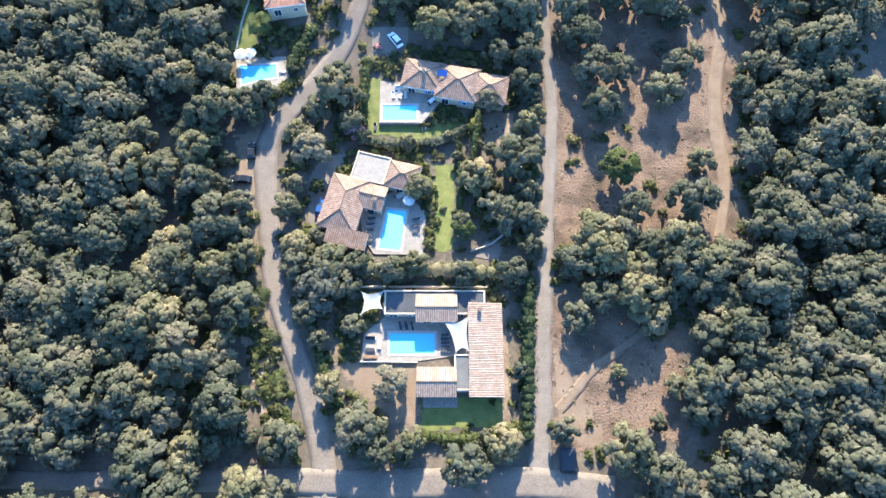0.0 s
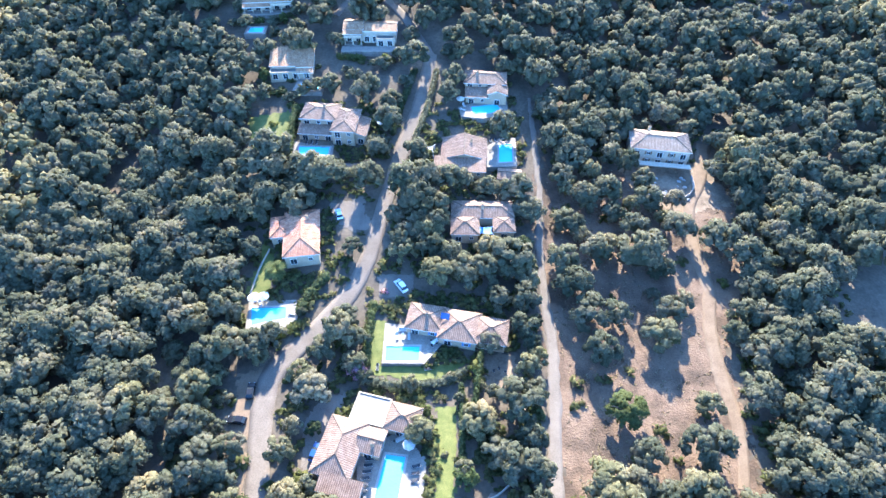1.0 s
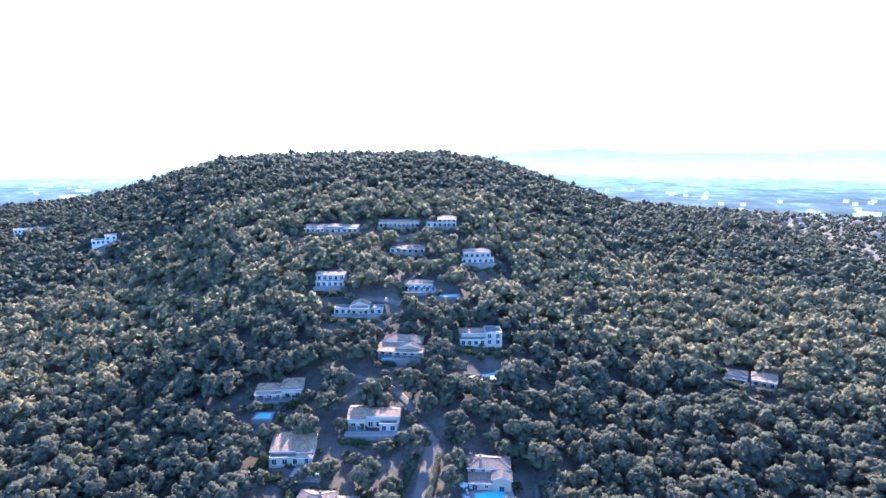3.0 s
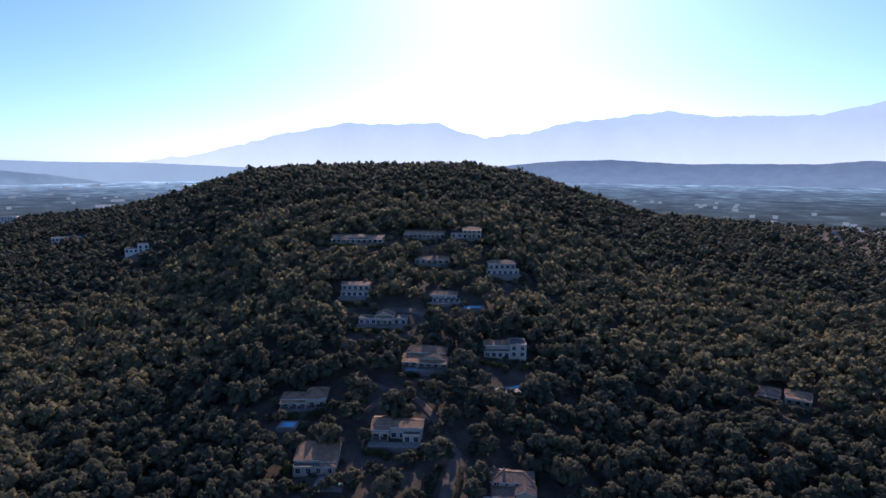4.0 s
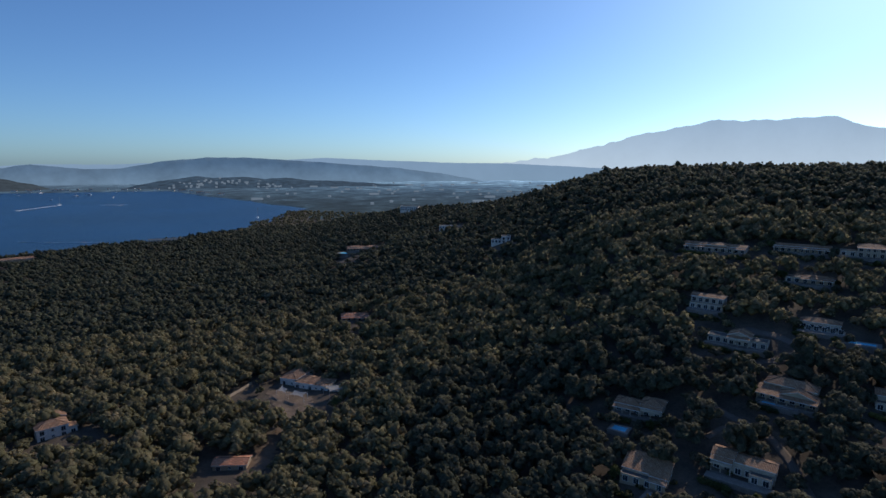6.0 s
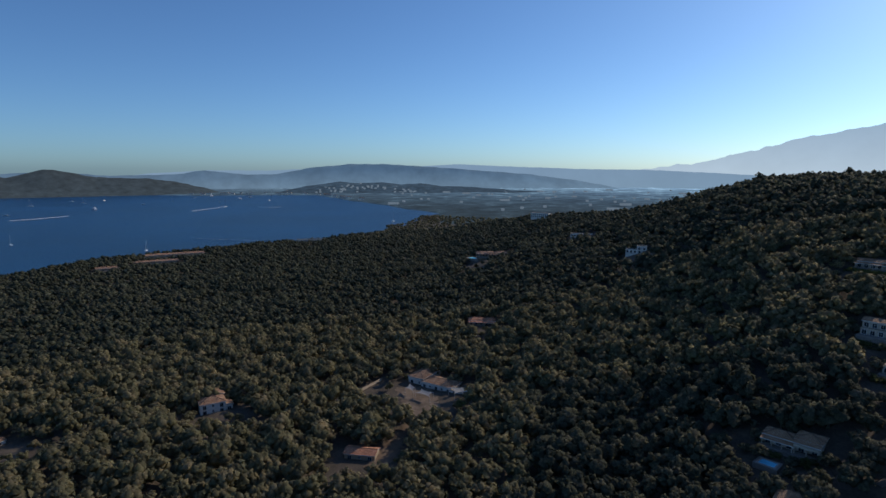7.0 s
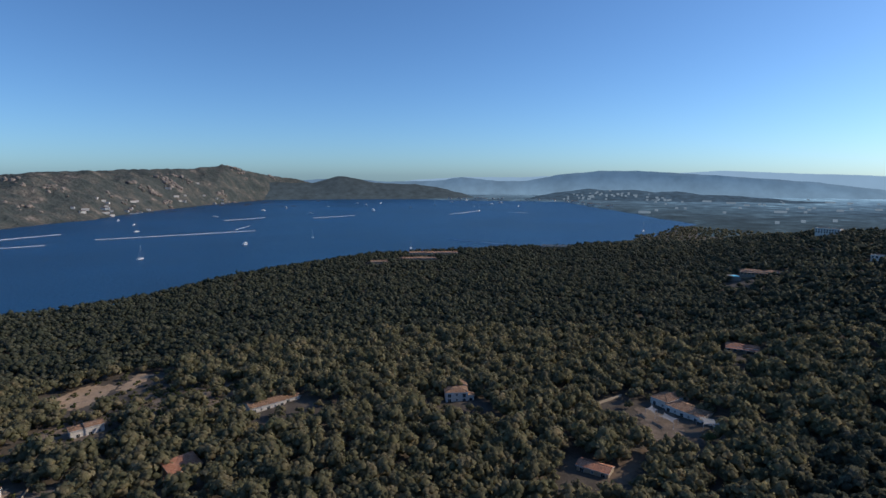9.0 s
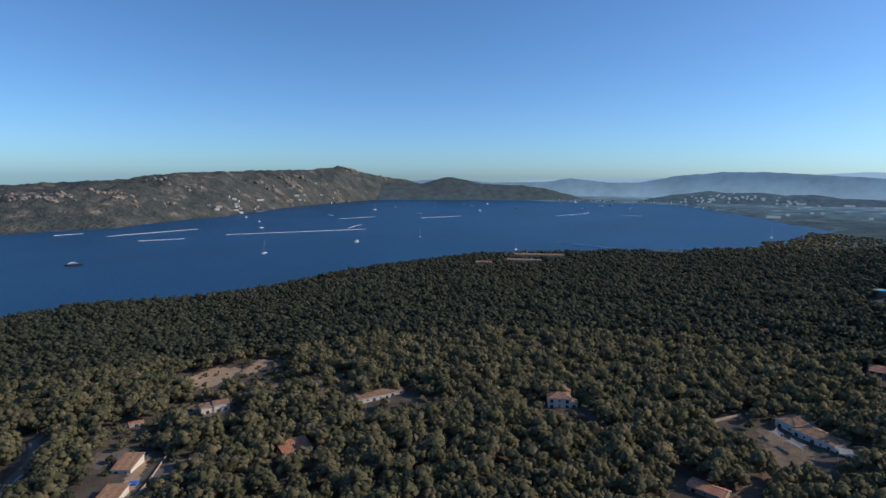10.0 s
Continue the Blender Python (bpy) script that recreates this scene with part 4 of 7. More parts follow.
def dome_template(seed, lobes, tufts, leaves, tuft, leaf, core, flat=0.74):
    """A rounded crown about 2 wide: lobes in a dome, each covered with small tufts of foliage, with loose leaf sprays between. Triangles; z from 0 up."""
    rng = np.random.default_rng(seed)
    cen, rad = [], []
    lop = rng.uniform(0, 6.28)
    for k in range(lobes):
        a, h = k * 2.4 + rng.uniform(-0.6, 0.6), ((k + 0.5) / lobes) ** 0.8
        ring = 0.66 * math.sqrt(1 - 0.92 * h * h) * rng.uniform(0.8, 1.12) * (1 + 0.14 * math.cos(a - lop))
        cen.append((math.cos(a) * ring, math.sin(a) * ring, 0.14 + flat * h * rng.uniform(0.8, 1.04)))
        rad.append(rng.uniform(0.72, 1.12) * (0.27 if lobes > 14 else 0.33 if lobes > 9 else 0.4 if lobes > 5 else 0.48))
    cen.append((0.0, 0.0, 0.26))
    rad.append(0.6)
    cen, rad = np.array(cen), np.array(rad)
    heart = np.array([0.0, 0.0, 0.1])
    co, tri, nor, n = [], [], [], 0
    for k, (c, r) in enumerate(zip(cen, rad)):
        cv, ct = core if k < lobes else OCTA
        v = cv * (r * 0.9) * (1 + 0.1 * rng.standard_normal((len(cv), 1)).clip(-1.5, 1.5)) * [1, 1, 0.9] + c
        co.append(v)
        out = v - c
        nor.append(out / np.linalg.norm(out, axis=1)[:, None] + 0.7 * (v - heart))
        tri.append(ct + n)
        n += len(v)
    p_lobe = rad[:-1] ** 2 / (rad[:-1] ** 2).sum()

    def shell(count, lo, hi):
        pick = rng.choice(lobes, count, p=p_lobe)
        away = cen[pick] - heart
        away = away / np.linalg.norm(away, axis=1)[:, None]
        d = rng.standard_normal((count, 3))
        d = d / np.linalg.norm(d, axis=1)[:, None] + 0.85 * away + [0, 0, 0.15]
        d = d / np.linalg.norm(d, axis=1)[:, None]
        return cen[pick] + d * (rad[pick] * rng.uniform(lo, hi, count))[:, None] * [1, 1, 0.9], d, away

    def across(d):
        u = np.cross(d, rng.standard_normal(d.shape))
        u /= np.linalg.norm(u, axis=1)[:, None]
        return u, np.cross(d, u)

    if tufts:
        p, d, away = shell(tufts, 0.86, 1.02)
        u, w = across(d)
        s = tuft * rng.uniform(0.6, 1.35, (tufts, 1))
        soft = d + 0.5 * away
        pts, nrm = [p + d * s * 0.85], [soft]
        for k in range(5):
            a = k * 1.2566 + 0.4
            way = u * math.cos(a) + w * math.sin(a)
            pts.append(p + way * s * rng.uniform(0.75, 1.25, (tufts, 1)) - d * s * 0.15)
            nrm.append(way * 0.8 + soft * 0.7)
        co.append(np.stack(pts, 1).reshape(-1, 3))
        nor.append(np.stack(nrm, 1).reshape(-1, 3))
        b = n + 6 * np.arange(tufts)[:, None]
        tri += [b + [0, 1 + k, 1 + (k + 1) % 5] for k in range(5)]
        n += 6 * tufts
    if leaves:
        p, d, away = shell(leaves, 0.95, 1.3)
        nn = d + 0.6 * rng.standard_normal(d.shape)
        nn /= np.linalg.norm(nn, axis=1)[:, None]
        u, w = across(nn)
        s = leaf * rng.uniform(0.6, 1.4, (leaves, 1))
        co.append(np.stack([p - u * s, p - w * s * 0.7, p + u * s, p + w * s * 0.7], 1).reshape(-1, 3))
        nor.append(np.repeat(d + 0.5 * away + 0.4 * nn, 4, 0))
        b = n + 4 * np.arange(leaves)[:, None]
        tri += [b + [0, 1, 2], b + [0, 2, 3]]
    nor = np.concatenate(nor)
    nor /= np.linalg.norm(nor, axis=1)[:, None]
    return np.concatenate(co), np.concatenate(tri), nor


def soft_normals(me, nor):
    """Foliage is shaded by the roundness of its crown, not leaf by leaf."""
    smooth_shade(me)
    me.normals_split_custom_set_from_vertices(np.asarray(nor, np.float32))
    return me


def merge_trees(templates, x, y, z, radius, height, turn, kind):
    """All the crowns as one mesh's vertices and triangles."""
    co, tri, nor, n = [], [], [], 0
    for k, (tc, tt, tn) in enumerate(templates):
        m = np.where(kind == k)[0]
        if not len(m):
            continue
        c, s = np.cos(turn[m])[:, None], np.sin(turn[m])[:, None]
        vx = (tc[:, 0] * c - tc[:, 1] * s) * radius[m][:, None] + x[m][:, None]
        vy = (tc[:, 0] * s + tc[:, 1] * c) * radius[m][:, None] + y[m][:, None]
        vz = tc[:, 2] * height[m][:, None] + z[m][:, None]
        co.append(np.stack([vx, vy, vz], -1).reshape(-1, 3))
        nor.append(np.stack([tn[:, 0] * c - tn[:, 1] * s, tn[:, 0] * s + tn[:, 1] * c, np.repeat(tn[None, :, 2], len(m), 0)], -1).reshape(-1, 3))
        tri.append((tt[None] + (n + len(tc) * np.arange(len(m)))[:, None, None]).reshape(-1, 3))
        n += len(tc) * len(m)
    return np.concatenate(co), np.concatenate(tri), np.concatenate(nor)


def line_dist(x, y, pts):
    d = np.full(np.shape(x), 1e9)
    for (x0, y0), (x1, y1) in zip(pts[:-1], pts[1:]):
        t = np.clip(((x - x0) * (x1 - x0) + (y - y0) * (y1 - y0)) / ((x1 - x0) ** 2 + (y1 - y0) ** 2), 0, 1)
        d = np.minimum(d, np.hypot(x - x0 - t * (x1 - x0), y - y0 - t * (y1 - y0)))
    return d



def tree_meshes(template, k, leaves):
    co, tri, nor = template
    crown = soft_normals(mesh_from("crown", co, tri, leaves), nor)
    bm = bmesh.new()
    rnd = random.Random(k)
    path = [(0, 0, -0.6, 0.075), (0.02, 0.01, 0.1, 0.06), (0.05, -0.03, 0.4, 0.045), (0.02, 0.03, 0.75, 0.02)]
    limbs = [path] + [[(0.03, 0, 0.1 + 0.1 * i, 0.04), (0.25 * math.cos(a), 0.25 * math.sin(a), 0.32 + 0.08 * i, 0.028), (0.5 * math.cos(a), 0.5 * math.sin(a), 0.55, 0.012)] for i, a in enumerate(rnd.uniform(0, 6.28) for _ in range(3))]
    for limb in limbs:
        ring_prev = None
        for px, py, pz, pr in limb:
            ring = [bm.verts.new((px + pr * math.cos(t * 1.2566), py + pr * math.sin(t * 1.2566), pz)) for t in range(5)]
            if ring_prev:
                for t in range(5):
                    bm.faces.new((ring_prev[t], ring_prev[(t + 1) % 5], ring[(t + 1) % 5], ring[t]))
            ring_prev = ring
    trunk = bpy.data.meshes.new("trunk")
    bm.to_mesh(trunk)
    bm.free()
    trunk.materials.append(M_BARK)
    return trunk, crown


NEAR = [dome_template(k, 16, 230, 560, 0.088, 0.034, OCTA) for k in range(6)]
BUSH = [crown_template(100 + k, 7, 240, 0.085, OCTA, 0.5, 0.8, 0.82) for k in range(3)]
TREES = {}


def tree(x, y, radius, height, turn, k, label="evergreen oak with a rounded grey-green crown", leaves=None, group="trees of the wood", name="tree", templates=None):
    leaves = leaves or M_TREE
    key = (name, leaves.name, k)
    if key not in TREES:
        TREES[key] = tree_meshes((templates or NEAR)[k], k, leaves)
    lift = 0.42 if name == "tree" else 0.05
    m = Matrix.Translation((x, y, float(ground_z(x, y)) + height * lift)) @ Matrix.Rotation(turn, 4, "Z") @ Matrix.Diagonal((radius, radius, height, 1))
    ob = empty(name, m, label, "shrub" if name == "shrub" else "tree", group)
    for nm, me in zip(("trunk", "crown"), TREES[key]):
        p = new(nm, me)
        p.parent = ob
    return ob


def shrub(x, y, radius, height, leaves, label, k=0):
    return tree(x, y, radius, height, x * 1.7 + y, k % 3, label, leaves, "garden shrubs", "shrub", BUSH)


def hedge(pts, w, h, leaves, label, dense=60):
    """A hedge along a line: overlapping lumps of foliage set with leaf clumps."""
    c = resample(pts, w * 0.45)
    rg = np.random.default_rng(int(abs(pts[0][0] * 13 + pts[0][1] * 7)))
    co, tri, n = [], [], 0
    for px, py in c:
        r = w / 2 * rg.uniform(0.8, 1.2)
        z = float(ground_z(px, py))
        hh = h * rg.uniform(0.85, 1.15)
        v = ICO1[0] * [r * 0.86, r * 0.86, hh * 0.5] * (1 + 0.15 * rg.standard_normal((len(ICO1[0]), 1))) + [px, py, z + hh * 0.45]
        co.append(v)
        tri.append(ICO1[1] + n)
        n += len(v)
        d = rg.standard_normal((dense, 3))
        d[:, 2] = np.abs(d[:, 2]) - 0.3
        d /= np.linalg.norm(d, axis=1)[:, None]
        p = [px, py, z + hh * 0.45] + d * [r, r, hh * 0.58] * rg.uniform(0.8, 1.22, (dense, 1))
        u = np.cross(d + 0.7 * rg.standard_normal((dense, 3)), rg.standard_normal((dense, 3)))
        u /= np.linalg.norm(u, axis=1)[:, None]
        wv = np.cross(d, u)
        s = 0.22 * rg.uniform(0.6, 1.4, (dense, 1))
        co.append(np.stack([p - u * s, p - wv * s, p + u * s, p + wv * s], 1).reshape(-1, 3))
        b = n + 4 * np.arange(dense)[:, None]
        tri += [b + [0, 1, 2], b + [0, 2, 3]]
        n += 4 * dense
    return tagged(new("hedge", mesh_from("hedge", np.concatenate(co), np.concatenate(tri), leaves)), label, "hedge")


def palm(x, y, h, r, label="palm tree with a round head of arching fronds"):
    z = float(ground_z(x, y))
    ob = empty("palm_tree", pose(x, y, z), label, "tree")
    bm = bmesh.new()
    for k in range(6):
        tube(bm, (0, 0, h * k / 6 - 0.2), (0, 0, h * (k + 1) / 6 - 0.2), 0.24 - 0.02 * (k % 2), 7)
    part("trunk", bm, M_BARK, ob)
    bm = bmesh.new()
    spine = [Vector((0, r * (t - 0.12 * t * t), 0.9 * math.sin(t * 2.6) - 1.3 * t * t)) for t in (i / 15 for i in range(16))]
    for i in range(15):  # the rib, then a leaflet to either side of each joint
        a, b = spine[i], spine[i + 1]
        w = 0.05 * (1 - i / 16)
        bm.faces.new([bm.verts.new(p) for p in (a + Vector((-w, 0, 0.02)), b + Vector((-w, 0, 0.02)), b + Vector((w, 0, 0.02)), a + Vector((w, 0, 0.02)))])
        long = 0.95 * math.sin(math.pi * min(1, i / 15 * 0.8 + 0.2)) + 0.12
        for s in (-1, 1):
            tip = a + Vector((s * long, 0.45 * long, -0.3 * long))
            bm.faces.new([bm.verts.new(p) for p in (a, a + (b - a) * 0.75, tip)])
    me = bpy.data.meshes.new("frond")
    bm.to_mesh(me)
    bm.free()
    me.materials.append(M_PALM)
    for k in range(36):
        f = new("frond", me)
        f.parent = ob
        f.matrix_basis = pose(0, 0, h - 0.1, (k % 4) * 16 - 14, 0, k * 137.5)
    return ob


M_PALM = leaf_mat("palm_leaves", [(0.3, (0.1, 0.13, 0.05)), (0.7, (0.17, 0.19, 0.08))])
M_OLIVE = leaf_mat("olive_leaves", [(0.3, (0.13, 0.135, 0.09)), (0.7, (0.2, 0.195, 0.14))])
M_BRIGHT = leaf_mat("fresh_leaves", [(0.3, (0.09, 0.112, 0.0405)), (0.7, (0.153, 0.16, 0.0675))])
M_PINK = leaf_mat("oleander_leaves", [(0.35, (0.12, 0.12, 0.07)), (0.5, (0.4, 0.2, 0.26)), (0.65, (0.52, 0.3, 0.36))], 0.8)
M_GREY = leaf_mat("grey_leaves", [(0.3, (0.15, 0.145, 0.115)), (0.7, (0.24, 0.225, 0.18))])
M_HEDGE = leaf_mat("hedge_leaves", [(0.3, (0.0644, 0.086, 0.0435)), (0.7, (0.11, 0.129, 0.0653))])


# ---- things that stand round the houses ----
def base_z(x, y):
    return float(ground_z(x, y))


def blobs(bm, items, sub=1, jitter=0.18, seed=1):
    rnd = random.Random(seed)
    for cx, cy, cz, r, sz in items:
        ret = bmesh.ops.create_icosphere(bm, subdivisions=sub, radius=1.0)
        for v in ret["verts"]:
            k = 1 + rnd.uniform(-jitter, jitter)
            v.co = Vector((cx + v.co.x * r * k, cy + v.co.y * r * k, cz + v.co.z * sz * k))


def lounger(material, name="sun_lounger"):
    ob = empty(name, pose(0, 0, -90), "slim sun lounger with a fabric mattress on the terrace", "lounger", "sun loungers")
    part("frame", boxes((-0.33, -0.27, -0.95, 0.95, 0.26, 0.32), (0.27, 0.33, -0.95, 0.95, 0.26, 0.32), (-0.27, 0.27, -0.95, -0.89, 0.26, 0.32), (-0.27, 0.27, 0.89, 0.95, 0.26, 0.32)), M_FRAME, ob)
    part("mattress", boxes((-0.31, 0.31, -0.93, 0.35, 0.323, 0.4, 0.02)), material, ob)
    bm = boxes((-0.31, 0.31, 0.0, 0.68, 0, 0.07, 0.02))
    bmesh.ops.transform(bm, matrix=pose(0, 0.36, 0.36, 35), verts=bm.verts)
    part("backrest", bm, material, ob)
    for lx in (-0.3, 0.3):
        for ly in (-0.8, 0.8):
            part("leg", boxes((lx - 0.025, lx + 0.025, ly - 0.025, ly + 0.025, 0, 0.258)), M_FRAME, ob)
    return ob


def put(ob, x, y, turn=0, z=None, scale=1.0):
    return copy_thing(ob, pose(x, y, base_z(x, y) if z is None else z, 0, 0, turn))


def parasol(x, y, z, r, material, label):
    ob = empty("parasol", pose(x, y, z), label, "parasol")
    bm = bmesh.new()
    tube(bm, (0, 0, 0), (0, 0, 2.5), 0.035)
    part("pole", bm, M_FRAME, ob)
    part("base", boxes((-0.35, 0.35, -0.35, 0.35, 0, 0.1, 0.03)), M_DARK, ob)
    bm = bmesh.new()
    top = bm.verts.new((0, 0, 2.75))
    ring = [bm.verts.new((r * math.cos(k * 0.7854), r * math.sin(k * 0.7854), 2.2)) for k in range(8)]
    hem = [bm.verts.new((v.co.x, v.co.y, 2.05)) for v in ring]
    for k in range(8):
        j = (k + 1) % 8
        bm.faces.new((ring[k], ring[j], top))
        bm.faces.new((hem[k], hem[j], ring[j], ring[k]))
    part("canopy", bm, material, ob)
    return ob


def sail(pts, label, sag=0.5, n=8):
    """A shade sail between posts: corners x, y, z in order."""
    c = sum((Vector(p) for p in pts), Vector()) / len(pts)
    z0 = base_z(c.x, c.y)
    ob = empty("shade_sail", pose(c.x, c.y, z0), label, "shade sail")
    q = [Vector(p) - Vector((c.x, c.y, 0)) for p in pts]
    if len(q) == 3:
        q = [q[0], q[1], q[2], (q[2] + q[0]) / 2]
    bm = bmesh.new()
    grid = []
    for i in range(n + 1):
        row = []
        for j in range(n + 1):
            u, v = i / n, j / n
            # edges curve inwards
            uu = u + 0.14 * math.sin(math.pi * v) * (0.5 - u) * 2
            vv = v + 0.14 * math.sin(math.pi * u) * (0.5 - v) * 2
            p = q[0].lerp(q[1], uu).lerp(q[3].lerp(q[2], uu), vv)
            p.z -= sag * math.sin(math.pi * u) * math.sin(math.pi * v)
            row.append(bm.verts.new(p))
        grid.append(row)
    for i in range(n):
        for j in range(n):
            bm.faces.new((grid[i][j], grid[i + 1][j], grid[i + 1][j + 1], grid[i][j + 1]))
    part("cloth", bm, M_SAIL, ob)
    for p in q[:len(pts)]:
        bm = bmesh.new()
        tube(bm, (p.x, p.y, -0.3), (p.x, p.y, p.z + 0.15), 0.06)
        part("post", bm, M_FRAME, ob)
    return ob


def car(x, y, turn, paint, label, z=None, tall=1.45, long=4.3):
    """A parked car, nose to local +y."""
    z = base_z(x, y) + 0.14 if z is None else z
    ob = empty("car", pose(x, y, z, 0, 0, turn), label, "car")
    L, W, k = long / 2, 0.88, tall / 1.45
    prof = [(-L, 0.45), (-L + 0.05, 0.85), (-L + 0.7, 0.95 * k), (L - 1.25, 0.93 * k), (L - 0.2, 0.78), (L, 0.5), (L - 0.05, 0.28), (-L + 0.05, 0.28)]
    bm = bmesh.new()
    sides = [[bm.verts.new((s * W * (0.93 if pz > 0.8 else 1.0), py, pz)) for py, pz in prof] for s in (-1, 1)]
    n = len(prof)
    for i in range(n):
        j = (i + 1) % n
        bm.faces.new((sides[0][i], sides[1][i], sides[1][j], sides[0][j]))
    bm.faces.new(sides[0])
    bm.faces.new(sides[1][::-1])
    bmesh.ops.recalc_face_normals(bm, faces=bm.faces)
    bmesh.ops.bevel(bm, geom=list(bm.edges), offset=0.06, segments=2, affect="EDGES")
    body = part("body", bm, paint, ob)
    cab = [(-L + 0.25, 0.93 * k), (-L + 0.75, 1.43 * k), (L - 2.1, 1.43 * k), (L - 1.3, 0.93 * k)]
    for nm, mt, s0, s1, zz in (("glazing", M_GLASS, 0.8, 0.66, 0.0), ("roof_panel", paint, 0.0, 0.0, 0.0)):
        bm = bmesh.new()
        if nm == "glazing":
            vs = [[bm.verts.new((s * (s0 if i in (0, 3) else s1), py, pz)) for i, (py, pz) in enumerate(cab)] for s in (-1, 1)]
            for i in range(4):
                j = (i + 1) % 4
                bm.faces.new((vs[0][i], vs[1][i], vs[1][j], vs[0][j]))
            bm.faces.new(vs[0])
            bm.faces.new(vs[1][::-1])
            bmesh.ops.recalc_face_normals(bm, faces=bm.faces)
        else:
            box(bm, -0.68, 0.68, -L + 0.72, L - 2.05, 1.43 * k - 0.02, 1.43 * k + 0.035, 0.02)
        part(nm, bm, mt, body)
    for wy in (-L + 0.8, L - 0.8):
        for s in (-1, 1):
            bm = bmesh.new()
            tube(bm, (s * 0.72, wy, 0.31), (s * 0.9, wy, 0.31), 0.31, 14)
            wh = part("wheel", bm, M_DARK, ob, "black tyre")
            bm = bmesh.new()
            tube(bm, (s * 0.895, wy, 0.31), (s * 0.91, wy, 0.31), 0.19, 10)
            part("rim", bm, M_METAL, wh)
    for s in (-0.62, 0.62):
        part("headlight", boxes((s - 0.16, s + 0.16, L - 0.12, L - 0.02, 0.6, 0.72, 0.02)), M_FRAME, ob)
    return ob


M_METAL = plain("grey_metal", (0.55, 0.56, 0.58), 0.35, 1.0)
M_CAR_BLACK, M_CAR_WHITE, M_CAR_BLUE = plain("black_paint", (0.015, 0.016, 0.02), 0.25), plain("white_paint", (0.75, 0.76, 0.77), 0.3), plain("blue_paint", (0.02, 0.07, 0.22), 0.3)
M_STONE = stuff_mat("dry_stone", [(0.3, (0.26, 0.22, 0.18)), (0.7, (0.4, 0.35, 0.3))], 0.8, 0.2, 0.95, 0.6, 0.05)
M_LITTER = stuff_mat("bare_soil", [(0.3, (0.1, 0.074, 0.052)), (0.45, (0.17, 0.124, 0.086)), (0.6, (0.25, 0.185, 0.13)), (0.72, (0.15, 0.125, 0.1))], 7.0, 0.6, 0.95, 0.7, 0.12)

M_SOIL = stuff_mat("dry_soil", [(0.28, (0.052, 0.037, 0.026)), (0.42, (0.092, 0.061, 0.042)), (0.5, (0.135, 0.089, 0.061)), (0.6, (0.175, 0.117, 0.08)), (0.74, (0.09, 0.072, 0.056))], 8.0, 0.45, 0.95, 1.0, 0.25)


def patch(name, poly, material, label, lift=0.06, cell=0.8, rough_m=1.2, category="ground"):
    """A patch of another soil, lying on the ground with a ragged outline."""
    px, py = np.array([p[0] for p in poly]), np.array([p[1] for p in poly])
    gx, gy = np.meshgrid(np.arange(px.min() - 2, px.max() + 2, cell), np.arange(py.min() - 2, py.max() + 2, cell))
    cx, cy = gx[:-1, :-1] + cell / 2, gy[:-1, :-1] + cell / 2
    ox, oy = fbm(cx, cy, 7, 3) * rough_m, fbm(cx + 50, cy, 6, 3) * rough_m
    keep = inside(cx + ox, cy + oy, poly).ravel()
    i = np.arange(gx.size).reshape(gx.shape)
    q = np.stack([i[:-1, :-1], i[:-1, 1:], i[1:, 1:], i[1:, :-1]], -1).reshape(-1, 4)[keep]
    used, inv = np.unique(q, return_inverse=True)
    ux, uy = gx.ravel()[used], gy.ravel()[used]
    jx, jy = ux + rng_patch.uniform(-0.3, 0.3, len(ux)) * cell, uy + rng_patch.uniform(-0.3, 0.3, len(ux)) * cell
    if "clearing" not in name and "verge" not in name:
        KEEP_FREE.append(poly)
    me = mesh_from(name, np.column_stack([jx, jy, ground_z(jx, jy) + lift]), inv.reshape(-1, 4), material)
    smooth_shade(me)
    return tagged(new(name, me), label, category, kind="structure")


rng_patch = np.random.default_rng(3)


def inside(x, y, poly):
    r = np.zeros(np.shape(x), bool)
    for (x0, y0), (x1, y1) in zip(poly, poly[1:] + poly[:1]):
        r ^= ((y0 > y) != (y1 > y)) & (x < (x1 - x0) * (y - y0) / (y1 - y0 + 1e-9) + x0)
    return r


def garden_wall(pts, h, label, material=None, w=0.35, lift=0.0):
    c = resample(pts, 1.5)
    d = np.gradient(c, axis=0)
    d /= np.linalg.norm(d, axis=1)[:, None]
    nrm = np.stack([-d[:, 1], d[:, 0]], 1)
    z = ground_z(c[:, 0], c[:, 1]) + lift
    rows = [np.column_stack([c + nrm * s, z + zz]) for s, zz in ((-w / 2, -0.6), (-w / 2, h), (w / 2, h), (w / 2, -0.6))]
    i = np.arange(4 * len(c)).reshape(4, -1)
    f = np.stack([i[:-1, :-1], i[1:, :-1], i[1:, 1:], i[:-1, 1:]], -1).reshape(-1, 4)
    return tagged(new("garden_wall", mesh_from("garden_wall", np.concatenate(rows), f, material or M_STONE)), label, "wall")


def table_set(x, y, z, turn=0, label="white garden table with chairs on the terrace"):
    ob = empty("garden_table", pose(x, y, z, 0, 0, turn), label, "table")
    part("tabletop", boxes((-0.9, 0.9, -0.5, 0.5, 0.7, 0.75, 0.01)), M_FRAME, ob)
    for lx in (-0.8, 0.8):
        for ly in (-0.42, 0.42):
            part("leg", boxes((lx - 0.03, lx + 0.03, ly - 0.03, ly + 0.03, 0, 0.697)), M_FRAME, ob)
    return ob


